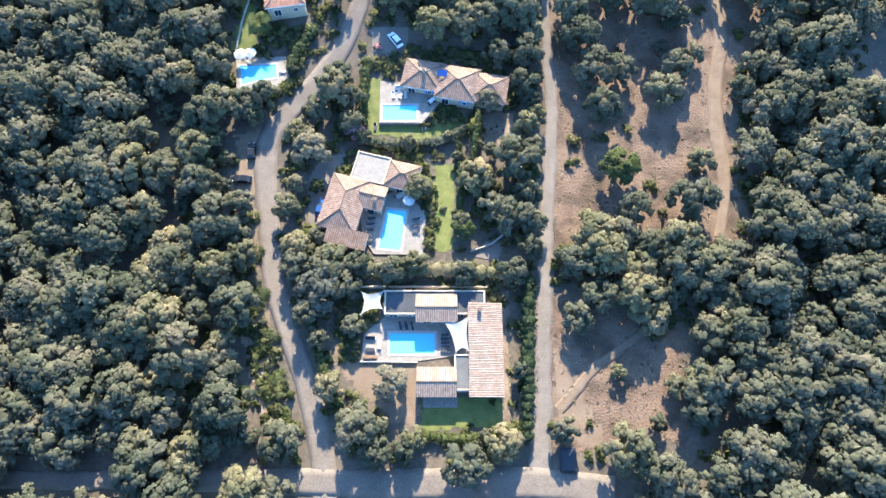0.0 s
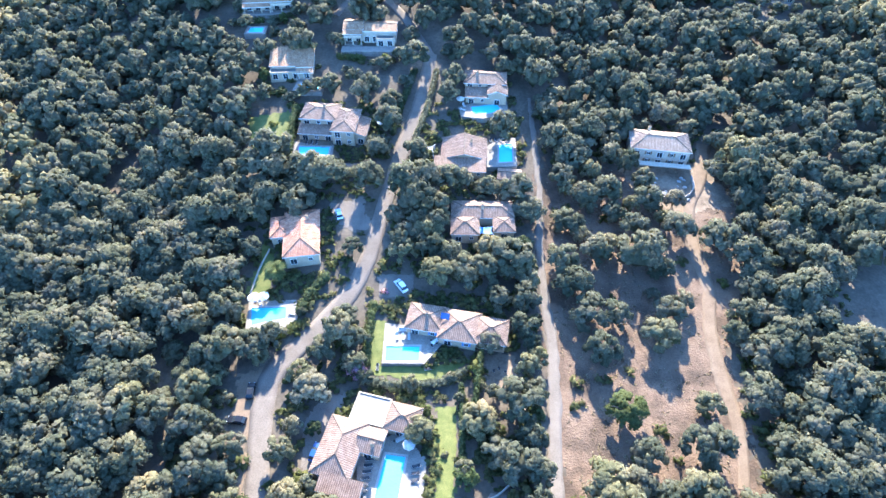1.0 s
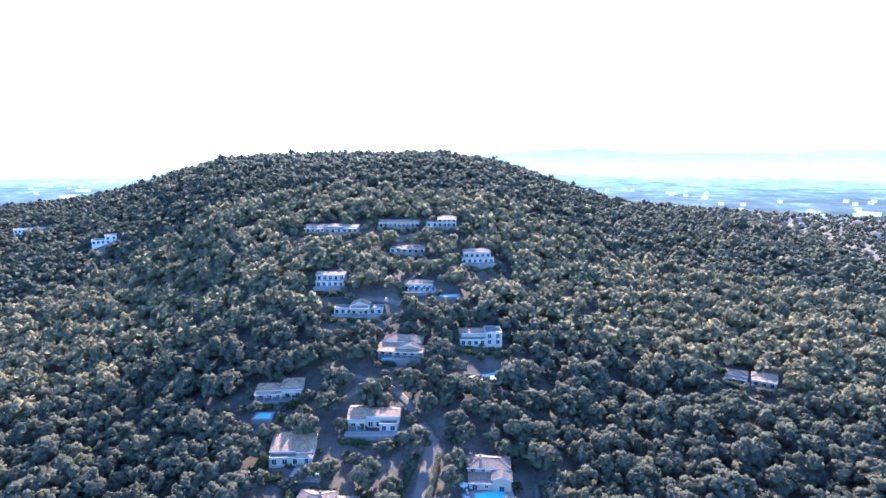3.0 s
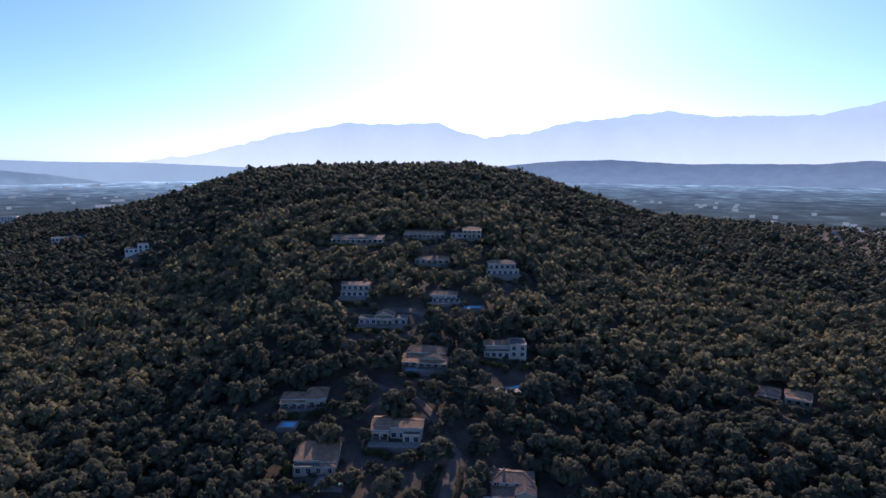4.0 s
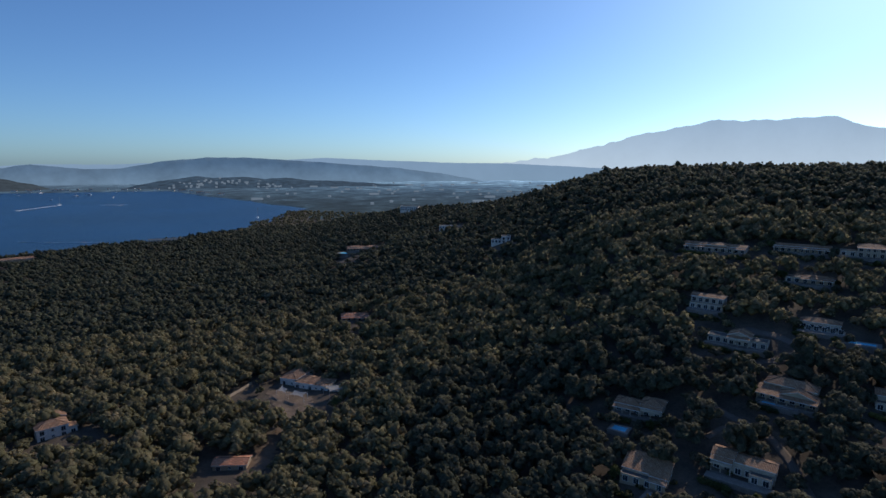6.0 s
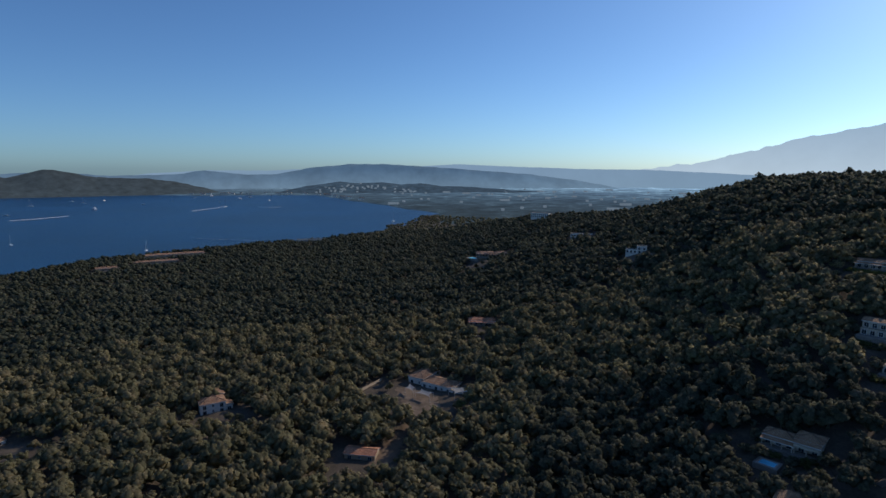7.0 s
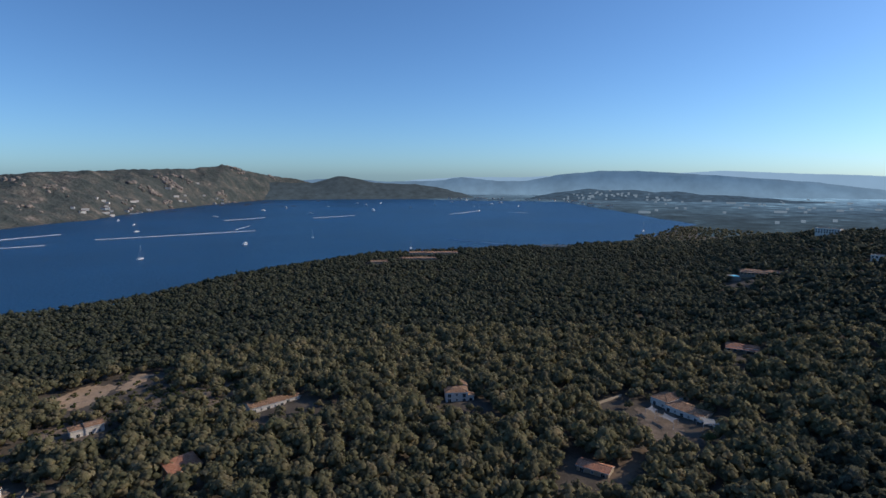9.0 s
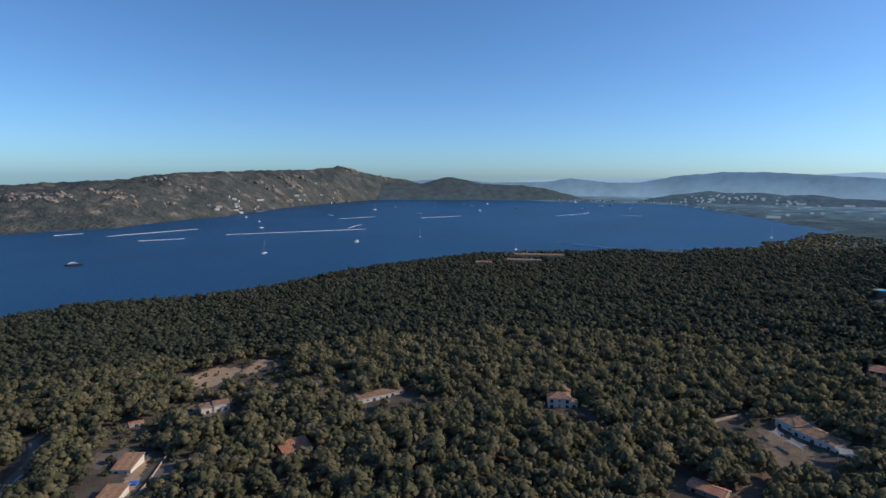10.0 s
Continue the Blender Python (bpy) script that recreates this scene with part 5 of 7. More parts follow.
def garden_chair(material):
    ob = empty("garden_chair", pose(3, 0, -90), "garden chair with a square seat beside the pool", "chair", "garden chairs")
    part("seat", boxes((-0.25, 0.25, -0.25, 0.25, 0.42, 0.47, 0.01)), material, ob)
    part("backrest", boxes((-0.25, 0.25, 0.22, 0.27, 0.473, 0.9, 0.01)), material, ob)
    for lx in (-0.22, 0.22):
        for ly in (-0.22, 0.22):
            part("leg", boxes((lx - 0.02, lx + 0.02, ly - 0.02, ly + 0.02, 0, 0.418)), M_FRAME, ob)
    return ob


def sofa(x, y, z, turn, material=None, w=2.2):
    ob = empty("garden_sofa", pose(x, y, z, 0, 0, turn), "low garden sofa with dark cushions on the terrace", "sofa")
    part("base", boxes((-w / 2, w / 2, -0.4, 0.4, 0.05, 0.3, 0.02)), M_FRAME, ob)
    part("seat_cushion", boxes((-w / 2 + 0.05, w / 2 - 0.05, -0.38, 0.3, 0.303, 0.45, 0.04)), material or M_DARK, ob)
    part("back_cushion", boxes((-w / 2 + 0.05, w / 2 - 0.05, 0.2, 0.4, 0.453, 0.8, 0.04)), material or M_DARK, ob)
    return ob


# ---- places ----
PLOTS, CLEARINGS, LOW = [], [], []


def pool_terrace(deck, basin, label="pale stone paved pool terrace", z=None, material=None, pool_label="turquoise swimming pool with pale stone coping", rim=0.5, plot=True):
    """A paved terrace with a pool let into it; returns the height of its top."""
    if z is None:
        z = float(ground_z(np.array([p[0] for p in deck]), np.array([p[1] for p in deck])).max()) - 0.1
    slab("terrace", deck, material or M_PAVE, label, 0.18, 5.0, z=z, holes=[basin])
    pool(basin, z + 0.18, pool_label, rim)
    if plot:
        PLOTS.append(deck)
    return z + 0.18


def plot_of(x, y, turn, x0, x1, y0, y1, low=0):
    """Ground kept free of trees round a house at x, y; low: how far before it the trees stay small."""
    c, s = math.cos(radians(turn)), math.sin(radians(turn))
    PLOTS.append([(x + c * u - s * v, y + s * u + c * v) for u, v in ((x0, y0), (x1, y0), (x1, y1), (x0, y1))])
    if low:
        LOW.append([(x + c * u - s * v, y + s * u + c * v) for u, v in ((x0 - 4, y0 - low), (x1 + 4, y0 - low), (x1 + 4, y1), (x0 - 4, y1))])


LOUNGER_DARK, LOUNGER_PALE, CHAIR_WHITE, CHAIR_DARK = lounger(M_DARK), lounger(M_CLOTH), garden_chair(M_FRAME), garden_chair(M_DARK)

# -- the low villa with the rectangular pool --
villa = house("low white villa with tiled and grey flat roofs round a pool", 0, 0, 0, [
    (6.1, 12.35, 8.7, 27.1, 3.2, "shed_e", 0.13), (-11.9, 9.3, 25.3, 30.4, 2.9, "flat", 0), (-4.9, 3.0, 24.0, 29.1, 3.25, "gable_x", 0.3),
    (2.8, 6.05, 9.7, 16.8, 3.3, "flat", 0), (-4.5, 2.75, 8.8, 13.9, 3.0, "gable_x", 0.3)], M_WHITE, M_TILE_PALE, 0.3, None, 1.0, 0.0, "n1 w3 e2 w2 e4 w0", [(8.0, 25.9, 3.2, 4.6)])
next(c for c in villa.children if c.name.startswith("flat_roof")).data.materials[0] = M_FLAT_DARK
T = pool_terrace([(-16.6, 15.9), (-16.4, 21.5), (-12.1, 25.2), (6.0, 25.2), (6.0, 16.9), (2.6, 16.9), (-4.8, 15.9)], [(-10.9, 21.7), (-1.4, 21.7), (-1.3, 17.4), (-10.7, 17.4)], z=0.0, plot=False)
PLOTS.append([(-24, 24), (-18, 32), (-12, 33), (14, 32), (15, 3), (-4, 2), (-9, 4), (-16, 8), (-22, 14)])
for i in range(3):
    put(LOUNGER_DARK, -8.6 + 1.25 * i, 23.2, 12, T)
for i in range(5):
    put(LOUNGER_DARK, 0.9, 17.9 + 0.85 * i, -90, T)
sofa(-14.9, 20.6, T, 0), sofa(-14.9, 18.2, T, 180)
sofa(-13.0, 19.4, T, -90, M_CLOTH)
part("planter", boxes((-16.3, -13.3, 16.2, 17.0, T, T + 0.7, 0.05), (-16.1, -13.5, 16.4, 16.8, T + 0.703, T + 0.75)), M_BROWN)
tagged(bpy.context.scene.objects["planter"], "long dark wooden planter box on the terrace", "planter")
sail([(0.3, 24.0, 3.1), (5.9, 24.9, 3.2), (5.9, 17.2, 3.1), (3.1, 17.2, 2.9)], "large cream shade sail beside the pool", 0.35)
sail([(-16.9, 30.1, 2.8), (-12.1, 30.3, 3.0), (-12.3, 26.4, 2.8), (-16.9, 25.2, 2.6)], "small pale blue-white shade sail over the carport", 0.3)
table_set(4.4, 21.0, T, 90)
for cx, cy, ct in ((3.7, 20.5, 90), (3.7, 21.5, 90), (5.1, 20.5, -90), (5.1, 21.5, -90)):
    put(CHAIR_WHITE, cx, cy, ct, T)
patch("ground_drive", [(-24.5, 24), (-20, 15.8), (-4.6, 15.4), (-4.6, 3.4), (-9.2, 3.4), (-15.1, 8.4), (-21.3, 14)], M_DIRT, "pale beige gravel forecourt", 0.05, 0.7, 0.8)
patch("ground_lawn", [(-3.7, 8.6), (12.5, 8.5), (12.5, 2.6), (-3.7, 2.2)], M_LAWN, "mown green lawn by the house", 0.05, 0.6, 0.2)
slab("terrace_small", [(-3.6, 8.7), (3.4, 8.7), (3.4, 6.5), (-3.6, 6.5)], M_PAVE, "small paved terrace by the house", 0.14, 0.8, z=0.0)
patch("ground_strip", [(12.8, 31), (14.6, 31), (14.2, 2), (12.6, 2)], M_LITTER, "narrow strip of dry grass", 0.05, 0.6, 0.4)
garden_wall([(-19, 31.6), (-10, 31.7), (10, 31.6)], 1.3, "pale rendered garden wall behind the villa", M_WALL)
garden_wall([(-16.9, 15.7), (-4.9, 15.6)], 0.6, "low rendered wall along the terrace", M_WHITE)
tree(-10.2, 10.9, 4.3, 4.0, 1.0, 2, "grey half-bare tree in the forecourt", M_GREY, "garden trees")
tree(-26.2, 30.4, 6.3, 5.2, 2.0, 1, "broad silver-grey tree beside the lane", M_GREY, "garden trees")
tree(-18.6, 22.6, 3.0, 3.2, 0.3, 3, "small silvery olive tree by the drive", M_OLIVE, "garden trees")
tree(4.8, -4.1, 5.4, 5.0, 0.7, 0, "round pale olive-green tree by the road", M_OLIVE, "garden trees")
tree(-16.4, 2.2, 5.6, 5.0, 0.2, 4, "dark dense evergreen oak by the drive", None, "garden trees")
tree(-6.8, -1.6, 3.6, 3.4, 1.2, 5, "dark evergreen by the garden hedge", None, "garden trees")
tree(12.6, -0.6, 4.4, 4.0, 1.9, 3, "dark evergreen by the garden hedge", None, "garden trees")
hedge([(-4, 1.2), (3, 0.4), (9, 1.0), (13, 2.2)], 2.6, 1.8, M_BRIGHT, "mixed yellow-green garden hedge")
hedge([(17.2, 1), (17.8, 12), (18.4, 24), (18.8, 33)], 3.6, 3.6, M_HEDGE, "tall mixed hedge along the track")
hedge([(-16, 35.2), (-6, 35.6), (4, 35.2), (13, 34.6)], 4.6, 3.4, M_TREE, "tall dark hedge between two gardens")
hedge([(-27.6, 24), (-25.4, 17), (-22.6, 10), (-20.4, 7)], 2.4, 2.0, M_HEDGE, "dark hedge between lane and drive")
for i, (sx, sy, sr) in enumerate(((9.5, 33.4, 1.6), (6.2, 33.6, 1.4), (-1, 33.8, 1.5), (10.6, 7.8, 0.9), (1.2, 33.4, 1.3))):
    shrub(sx, sy, sr, sr * 0.9, (M_OLIVE, M_BRIGHT)[i % 2], "rounded evergreen garden shrub", i)
part("gate_post", boxes((11.6, 12.0, -6.2, -5.8, 0, 1.5, 0.04)), M_WALL)
tagged(bpy.context.scene.objects["gate_post"], "rendered gate post by the road", "post")

# -- the villa with the long slanted pool --
villa = house("cream villa with grey-brown tiled hip roofs and a grey flat roof", -21.6, 50.4, -14, [
    (-4.1, 3.9, -6.2, 6.2, 3.2, "hip", 0.36), (3.2, 8.2, 0.4, 5.6, 3.15, "gable_x", 0.36), (-0.6, 7.2, 6.4, 13.2, 3.3, "flat", 0), (7.4, 14.2, 6.8, 12.6, 3.0, "hip", 0.36), (-1.5, 7, -9.2, -6.3, 2.6, "shed_s", 0.25)],
    M_WALL, M_TILE, 0.3, None, 1.0, 0.15, "n2 w3 n1", [(6.6, 1.8, 3.6, 5.0)])
next(c for c in villa.children if c.name.startswith("flat_roof")).data.materials[0] = M_PAVE
T = pool_terrace([(-18.6, 50.8), (-14, 53.2), (-9.4, 55.4), (-3.3, 49.3), (-4.1, 39.2), (-14.9, 39.4), (-17.6, 43.4)], [(-12.2, 50.2), (-7.9, 49.7), (-9.1, 40.3), (-13.9, 40.8)], z=0.15, plot=False)
PLOTS.append([(-30, 40), (-30, 57), (-22, 66), (-4, 66), (4, 62), (3, 40), (-14, 38.6), (-20, 40)])
for i in range(6):
    put(LOUNGER_DARK, -16.4 + 0.18 * i, 42.3 + 1.35 * i, 100, T)
for i in range(3):
    put(LOUNGER_DARK, -5.6, 44.6 + 1.5 * i, -80, T)
parasol(-7.2, 51.5, T, 1.4, M_CLOTH, "white parasol beside the pool")
table_set(-13.6, 52.6, T, 20)
for cx, cy, ct in ((-14.4, 52.0, 60), (-12.8, 53.4, 200), (-13.0, 52.0, 20), (-10.6, 53.0, 140)):
    put(CHAIR_DARK, cx, cy, ct, T)
sofa(-16.2, 51.0, T, 70), sofa(-9.2, 53.6, T, 30, M_CLOTH)
patch("ground_lawn", [(-1.6, 61.5), (3.0, 61.5), (2.6, 40.4), (-1.6, 40.2)], M_LAWN, "mown green garden lawn", 0.05, 0.6, 0.3)
patch("ground_parking", [(-31, 58), (-27, 64), (-22, 64.5), (-24.5, 56), (-26.5, 46.5), (-30, 47)], M_GRAVEL, "shaded gravel parking court", 0.06, 0.7, 0.5)
car(-27.4, 50.4, -12, M_CAR_BLUE, "dark blue hatchback parked beside the villa")
tree(-30.2, 63.6, 5.4, 4.6, 0.4, 5, "round grey-brown tree beside the lane", M_GREY, "garden trees")
tree(-5.2, 54.6, 3.9, 3.4, 0.9, 2, "dark evergreen shading the terrace", None, "garden trees")
tree(5.2, 44.8, 3.1, 3.0, 0.5, 1, "round pale green garden tree", M_PALM, "garden trees")
tree(8.3, 56.6, 5.2, 4.8, 2.4, 3, "broad evergreen oak in the garden", None, "garden trees")
tree(11.8, 50.0, 4.2, 4.2, 1.4, 0, "evergreen oak in the garden", M_OLIVE, "garden trees")
shrub(0.4, 50.2, 1.0, 0.9, M_OLIVE, "rounded silver garden shrub", 1)
shrub(-1.2, 46.6, 1.5, 1.2, M_HEDGE, "rounded dark garden shrub", 2)
shrub(-3.6, 60.6, 1.3, 1.2, M_BRIGHT, "yellow-green leafy garden shrub", 0)
hedge([(4.2, 66), (4.4, 56), (4.2, 48)], 1.5, 2.2, M_HEDGE, "clipped dark evergreen hedge")
hedge([(-29, 38.4), (-22, 37.6), (-17, 37.8)], 3.2, 2.4, M_HEDGE, "loose mixed green garden hedge")
for i, (sx, sy, sr) in enumerate(((-26.2, 42.4, 2.6), (-29.4, 44.4, 2.2), (-23.6, 38.6, 2.4), (-16.2, 37.4, 1.8), (-31, 40, 2.0))):
    shrub(sx, sy, sr, sr, (M_OLIVE, M_BRIGHT, M_HEDGE)[i % 3], "loose yellow-green garden shrub", i)
garden_wall([(6.5, 40), (11, 41.6), (14.5, 44.5)], 0.7, "low stone garden wall")
slab("terrace_small", [(7.5, 38.8), (12.6, 37.8), (14.2, 42), (10, 42.4)], M_GRAVEL, "small paved garden terrace", 0.1, 0.7)

# -- the long tiled house with a pool in its lawn --
house("long house with grey-brown tiled hip roofs and blue doors", 1.0, 80.6, -10, [
    (-10.2, -1.4, -1.6, 5.6, 3.0, "hip", 0.36), (-1.8, 7.4, -3.2, 5.2, 3.2, "hip", 0.36), (6.6, 14.4, -2.4, 4.6, 3.0, "hip", 0.36)], M_WALL, M_TILE, 0.3, M_BLUE, 1.5, None, "e0 w1 e1 w2", [(-5.6, 2.0, 3.6, 5.0)])
solar = part("solar_panel", boxes((-1.1, 1.1, -0.8, 0.8, 0, 0.06)), plain("panel_blue", (0.02, 0.06, 0.2), 0.15))
solar.matrix_basis = pose(0.3, 83.0, base_z(1, 80.6) + 4.45, 19, 0, -10)
tagged(solar, "dark blue solar panel on the roof", "solar panel")
T = pool_terrace([(-14.9, 83.6), (-4.4, 82.4), (0.4, 78.4), (-4.6, 71.8), (-14.8, 71.8)], [(-14.1, 76.6), (-5.9, 76.7), (-5.9, 72.6), (-14.0, 72.5)], plot=False)
PLOTS.append([(-18, 68), (-18, 92), (16, 92), (17, 74), (8, 72), (0, 68)])
patch("ground_lawn", [(-18, 84), (-14.6, 84), (-14.9, 71.4), (-2, 71.6), (1.4, 73), (6, 73), (1.2, 69.4), (-3, 67.6), (-18, 69.4)], M_LAWN, "sunny green lawn round the pool", 0.09, 0.6, 0.3)
for i in range(3):
    put(LOUNGER_PALE, -11.6 + 1.5 * i, 79.4, 4, T)
for cx, cy, ct in ((-1.6, 77.4, 60), (-2.8, 76.6, 20), (-3.0, 78.2, 140), (-1.2, 78.8, 200)):
    put(CHAIR_DARK, cx, cy, ct, T)
table_set(-2.2, 77.7, T, 40)
put(LOUNGER_DARK, -3.6, 71.0, 100, base_z(-3.6, 71))
put(LOUNGER_DARK, -15.8, 71.2, 0, base_z(-15.8, 71.2))
sofa(-10.2, 81.4, T, 0, M_CLOTH)
tree(-20.2, 69.6, 3.0, 2.8, 0.4, 1, "oleander bush in pale pink flower", M_PINK, "garden trees")
hedge([(-18.6, 67.8), (-13, 66.4), (-6, 66.6), (1, 67.6), (5, 70)], 2.6, 1.9, M_OLIVE, "rounded hedge round the lawn")
tree(7.8, 70.4, 2.2, 2.6, 0.1, 0, "small bright garden tree", M_BRIGHT, "garden trees")
hedge([(-18.5, 72), (-18.8, 80), (-18.2, 88)], 2.6, 2.2, M_HEDGE, "dark hedge along the lawn")
hedge([(7.4, 62), (8.4, 70.5), (9, 74.6)], 1.6, 3.6, M_HEDGE, "tall clipped evergreen hedge")
patch("ground_yard", [(9, 75.5), (18, 75), (17.5, 66), (10, 66)], M_LITTER, "bare garden ground", 0.05)
for i in range(3):
    put(CHAIR_DARK, 12 + 1.4 * i, 70.5 + 0.8 * (i % 2), 40 * i)
car(-11.4, 94.2, 35, M_CAR_WHITE, "white van parked by the lane", None, 1.9, 4.8)
patch("ground_parking", [(-18, 98), (-8, 98), (-8.5, 91.5), (-17, 91)], M_GRAVEL, "gravel parking beside the lane", 0.06, 0.7, 0.5)
shrub(-15.6, 92.4, 1.2, 1.2, M_PINK, "small bush in pink flower", 1)

# -- the terracotta house and its pool in the trees --
house("house with mottled orange terracotta hip roofs", -39.2, 108.6, 9, [(-4.6, 4.4, -8.4, 8.4, 3.4, "hip", 0.36), (-8.4, -3.6, -0.5, 7.0, 3.2, "hip", 0.36)], M_WALL, M_TILE_RED, 0.35, None, 2.0, None, "e1", [(1.5, 4.0, 3.9, 5.4)])
plot_of(-39.2, 108.6, 9, -11, 8, -14, 10)
T = pool_terrace([(-50.6, 89.6), (-38.4, 90), (-37, 84), (-40, 81), (-49.4, 80.4)], [(-49.4, 87.2), (-40.6, 87.6), (-40.0, 84.0), (-44, 83.2), (-48.2, 81.8)])
parasol(-48.8, 89.0, T, 1.6, M_CLOTH, "white parasol beside the pool")
parasol(-46.4, 89.4, T, 1.5, M_CLOTH, "white parasol beside the pool")
put(LOUNGER_PALE, -47.4, 88.4, 30, T), put(LOUNGER_PALE, -38.8, 85.4, 80, T)
palm(-44.2, 96.8, 3.6, 3.6)
hedge([(-52, 80.0), (-46, 79.0), (-40, 79.6), (-36.5, 82.5)], 2.6, 2.0, M_BRIGHT, "bright green hedge round the pool")
hedge([(-36.4, 86), (-34.6, 92), (-31.6, 96)], 3.0, 2.6, M_HEDGE, "dark dense garden hedge")
patch("ground_lawn", [(-52, 91), (-46.5, 91), (-47, 106), (-50.5, 108)], M_LAWN, "strip of green garden lawn", 0.07)
PLOTS.append([(-52, 90), (-38, 90), (-40, 100), (-52, 108)])
garden_wall([(-51, 92), (-50, 100), (-48.4, 106)], 0.5, "white edged garden path wall", M_WHITE)
patch("ground_drive", [(-34, 122), (-24, 124), (-21, 113), (-26, 112), (-31, 115)], M_GRAVEL, "gravel drive beside the house", 0.07)
PLOTS.append([(-35, 124), (-22, 126), (-21, 112), (-31, 112)])
car(-30.4, 117.4, 20, M_CAR_WHITE, "white hatchback parked in the drive")
car(-44.6, 64.6, 4, M_CAR_BLACK, "black car parked beside the lane")
car(-46.0, 57.4, 84, M_CAR_BLACK, "black car parked under the trees")
patch("ground_parking", [(-48.5, 70), (-43, 70.5), (-42.5, 54), (-47, 53)], M_DIRT, "dusty lay-by beside the lane", 0.05)
PLOTS.append([(-48.5, 70.5), (-42, 71), (-42, 53), (-48, 53)])

# -- verges of the lane --
patch("ground_verge", [(-44.5, 51), (-41.6, 51), (-40, 36), (-42.5, 34), (-45, 38)], M_DIRT, "sandy orange verge of the lane", 0.05)
patch("ground_verge", [(-43.5, 27), (-38, 28), (-33, 12), (-30, 3), (-35, 4), (-39, 12)], M_LITTER, "dry grassy verge of the lane", 0.05)
PLOTS.append([(-43, 26), (-38.5, 27), (-33, 12), (-31, 4), (-35, 6), (-39, 13)])
for i in range(16):
    vy = 6 + 3.0 * i
    vx = -31.5 - 0.27 * vy - 1.2 * math.sin(i * 2.1)
    shrub(vx, vy, 1.3 + 0.5 * (i % 3), 1.4, (M_OLIVE, M_BRIGHT, M_HEDGE)[i % 3], "loose dry roadside shrub", i)
hedge([(-31.4, 6), (-29.8, 0), (-28.2, -4)], 1.2, 1.2, M_BRIGHT, "narrow clipped roadside hedge")

# -- the two-storey house with a lawn --
house("two-storey cream house with brown tiled hip roofs and a veranda", -37, 151.5, -4, [
    (-9, 2.2, -0.5, 8, 5.6, "hip", 0.34), (2.0, 9, -6, 6, 5.4, "hip", 0.34), (-9, 2.0, -4.5, -0.6, 2.8, "shed_s", 0.2), (9.05, 12.2, -5, 4, 3.4, "shed_e", 0.3)], M_WALL, M_TILE, 0.35, None, 4.0, 10.6, "n2 w1 w3 e0", [(-2, 4, 6.4, 7.8)])
plot_of(-37, 151.5, -4, -12, 15, -18, 11)
T = pool_terrace([(-48, 147.2), (-35.2, 147.0), (-35, 139.4), (-47.4, 139.4)], [(-46, 144.2), (-36.4, 144.2), (-36.4, 140.2), (-45.6, 140.2)], z=10.5)
for i in range(3):
    put(LOUNGER_DARK, -44 + 1.6 * i, 146.0, 0, T)
patch("ground_lawn", [(-60, 139), (-49, 140), (-50.5, 160), (-65, 158)], M_LAWN, "sunny green garden lawn", 0.12, 0.8, 0.5)
PLOTS.append([(-61, 138), (-48, 139), (-50, 161), (-66, 159)])
patch("ground_drive", [(-38, 137), (-24, 138), (-22, 131), (-36, 130)], M_GRAVEL, "shaded gravel forecourt", 0.1)
PLOTS.append([(-38, 138), (-22, 138), (-22, 130), (-36, 129)])
parasol(-20.6, 153, base_z(-20.6, 153), 1.5, M_CLOTH, "white parasol in the garden")
hedge([(-50, 133), (-42, 131.6), (-34, 132), (-27, 133)], 4.4, 3.2, M_TREE, "dark clipped hedge below the house")
hedge([(-48.6, 141), (-49.4, 150), (-49, 160)], 2.6, 2.6, M_HEDGE, "tall hedge beside the lawn")
shrub(-56, 154, 1.6, 1.6, M_BRIGHT, "round yellow-green shrub on the lawn", 0)

# -- houses right of the lane going up --
house("cream house with a brown tiled gable roof and an awning", 5.4, 138.6, -2, [(-6.4, 7.0, -0.6, 9.4, 3.3, "gable_y", 0.28), (-8.4, 6.6, -5.6, -0.7, 2.6, "shed_s", 0.22)], M_WALL, M_TILE, 0.35, None, 4.0, 8.1, "n1", [(2.4, 6, 4.4, 5.6)])
plot_of(5.4, 138.6, -2, -12, 10, -9, 12)
T = pool_terrace([(11.4, 150.5), (22.6, 151.5), (22, 137), (11.4, 136.4)], [(17, 147.6), (21.2, 148.2), (20.8, 139.2), (16.6, 138.8)], z=9.3)
for i in range(5):
    put(LOUNGER_DARK, 13 + 1.6 * i, 149.6, 8, T)
house("small pool house with a brown tiled roof", 19.4, 133.4, -6, [(-3.2, 3.2, -2.2, 2.2, 2.6, "gable_x", 0.34)], M_WALL, M_TILE, 0.35, None, 3.0)
plot_of(19.4, 133.4, 0, -5, 5, -5, 4)
sail([(-6.6, 142.4, 2.6), (-3.4, 143.0, 2.8), (-3.8, 140.0, 2.5)], "small white awning over the terrace", 0.2)
hedge([(-9, 134), (-9.6, 141), (-8.6, 147)], 2.0, 2.0, M_HEDGE, "garden hedge along the lane")
tree(-6.8, 139.4, 2.2, 2.6, 0.5, 2, "round dark garden tree", M_HEDGE, "garden trees")
house("cream house with brown tiled hip roofs round a terrace", 10.6, 114.6, 0, [(-8.4, 8.6, 0.6, 7, 3.4, "hip", 0.36), (-8.6, -1.4, -5.8, 1.0, 3.2, "hip", 0.36), (3.2, 8.6, -4.6, 1.0, 3.2, "hip", 0.36)], M_WALL, M_TILE, 0.35, None, 3.0, None, "n1 n2 s0", [(0, 3, 4.2, 5.8)])
plot_of(10.6, 114.6, 0, -10, 10, -9, 9)
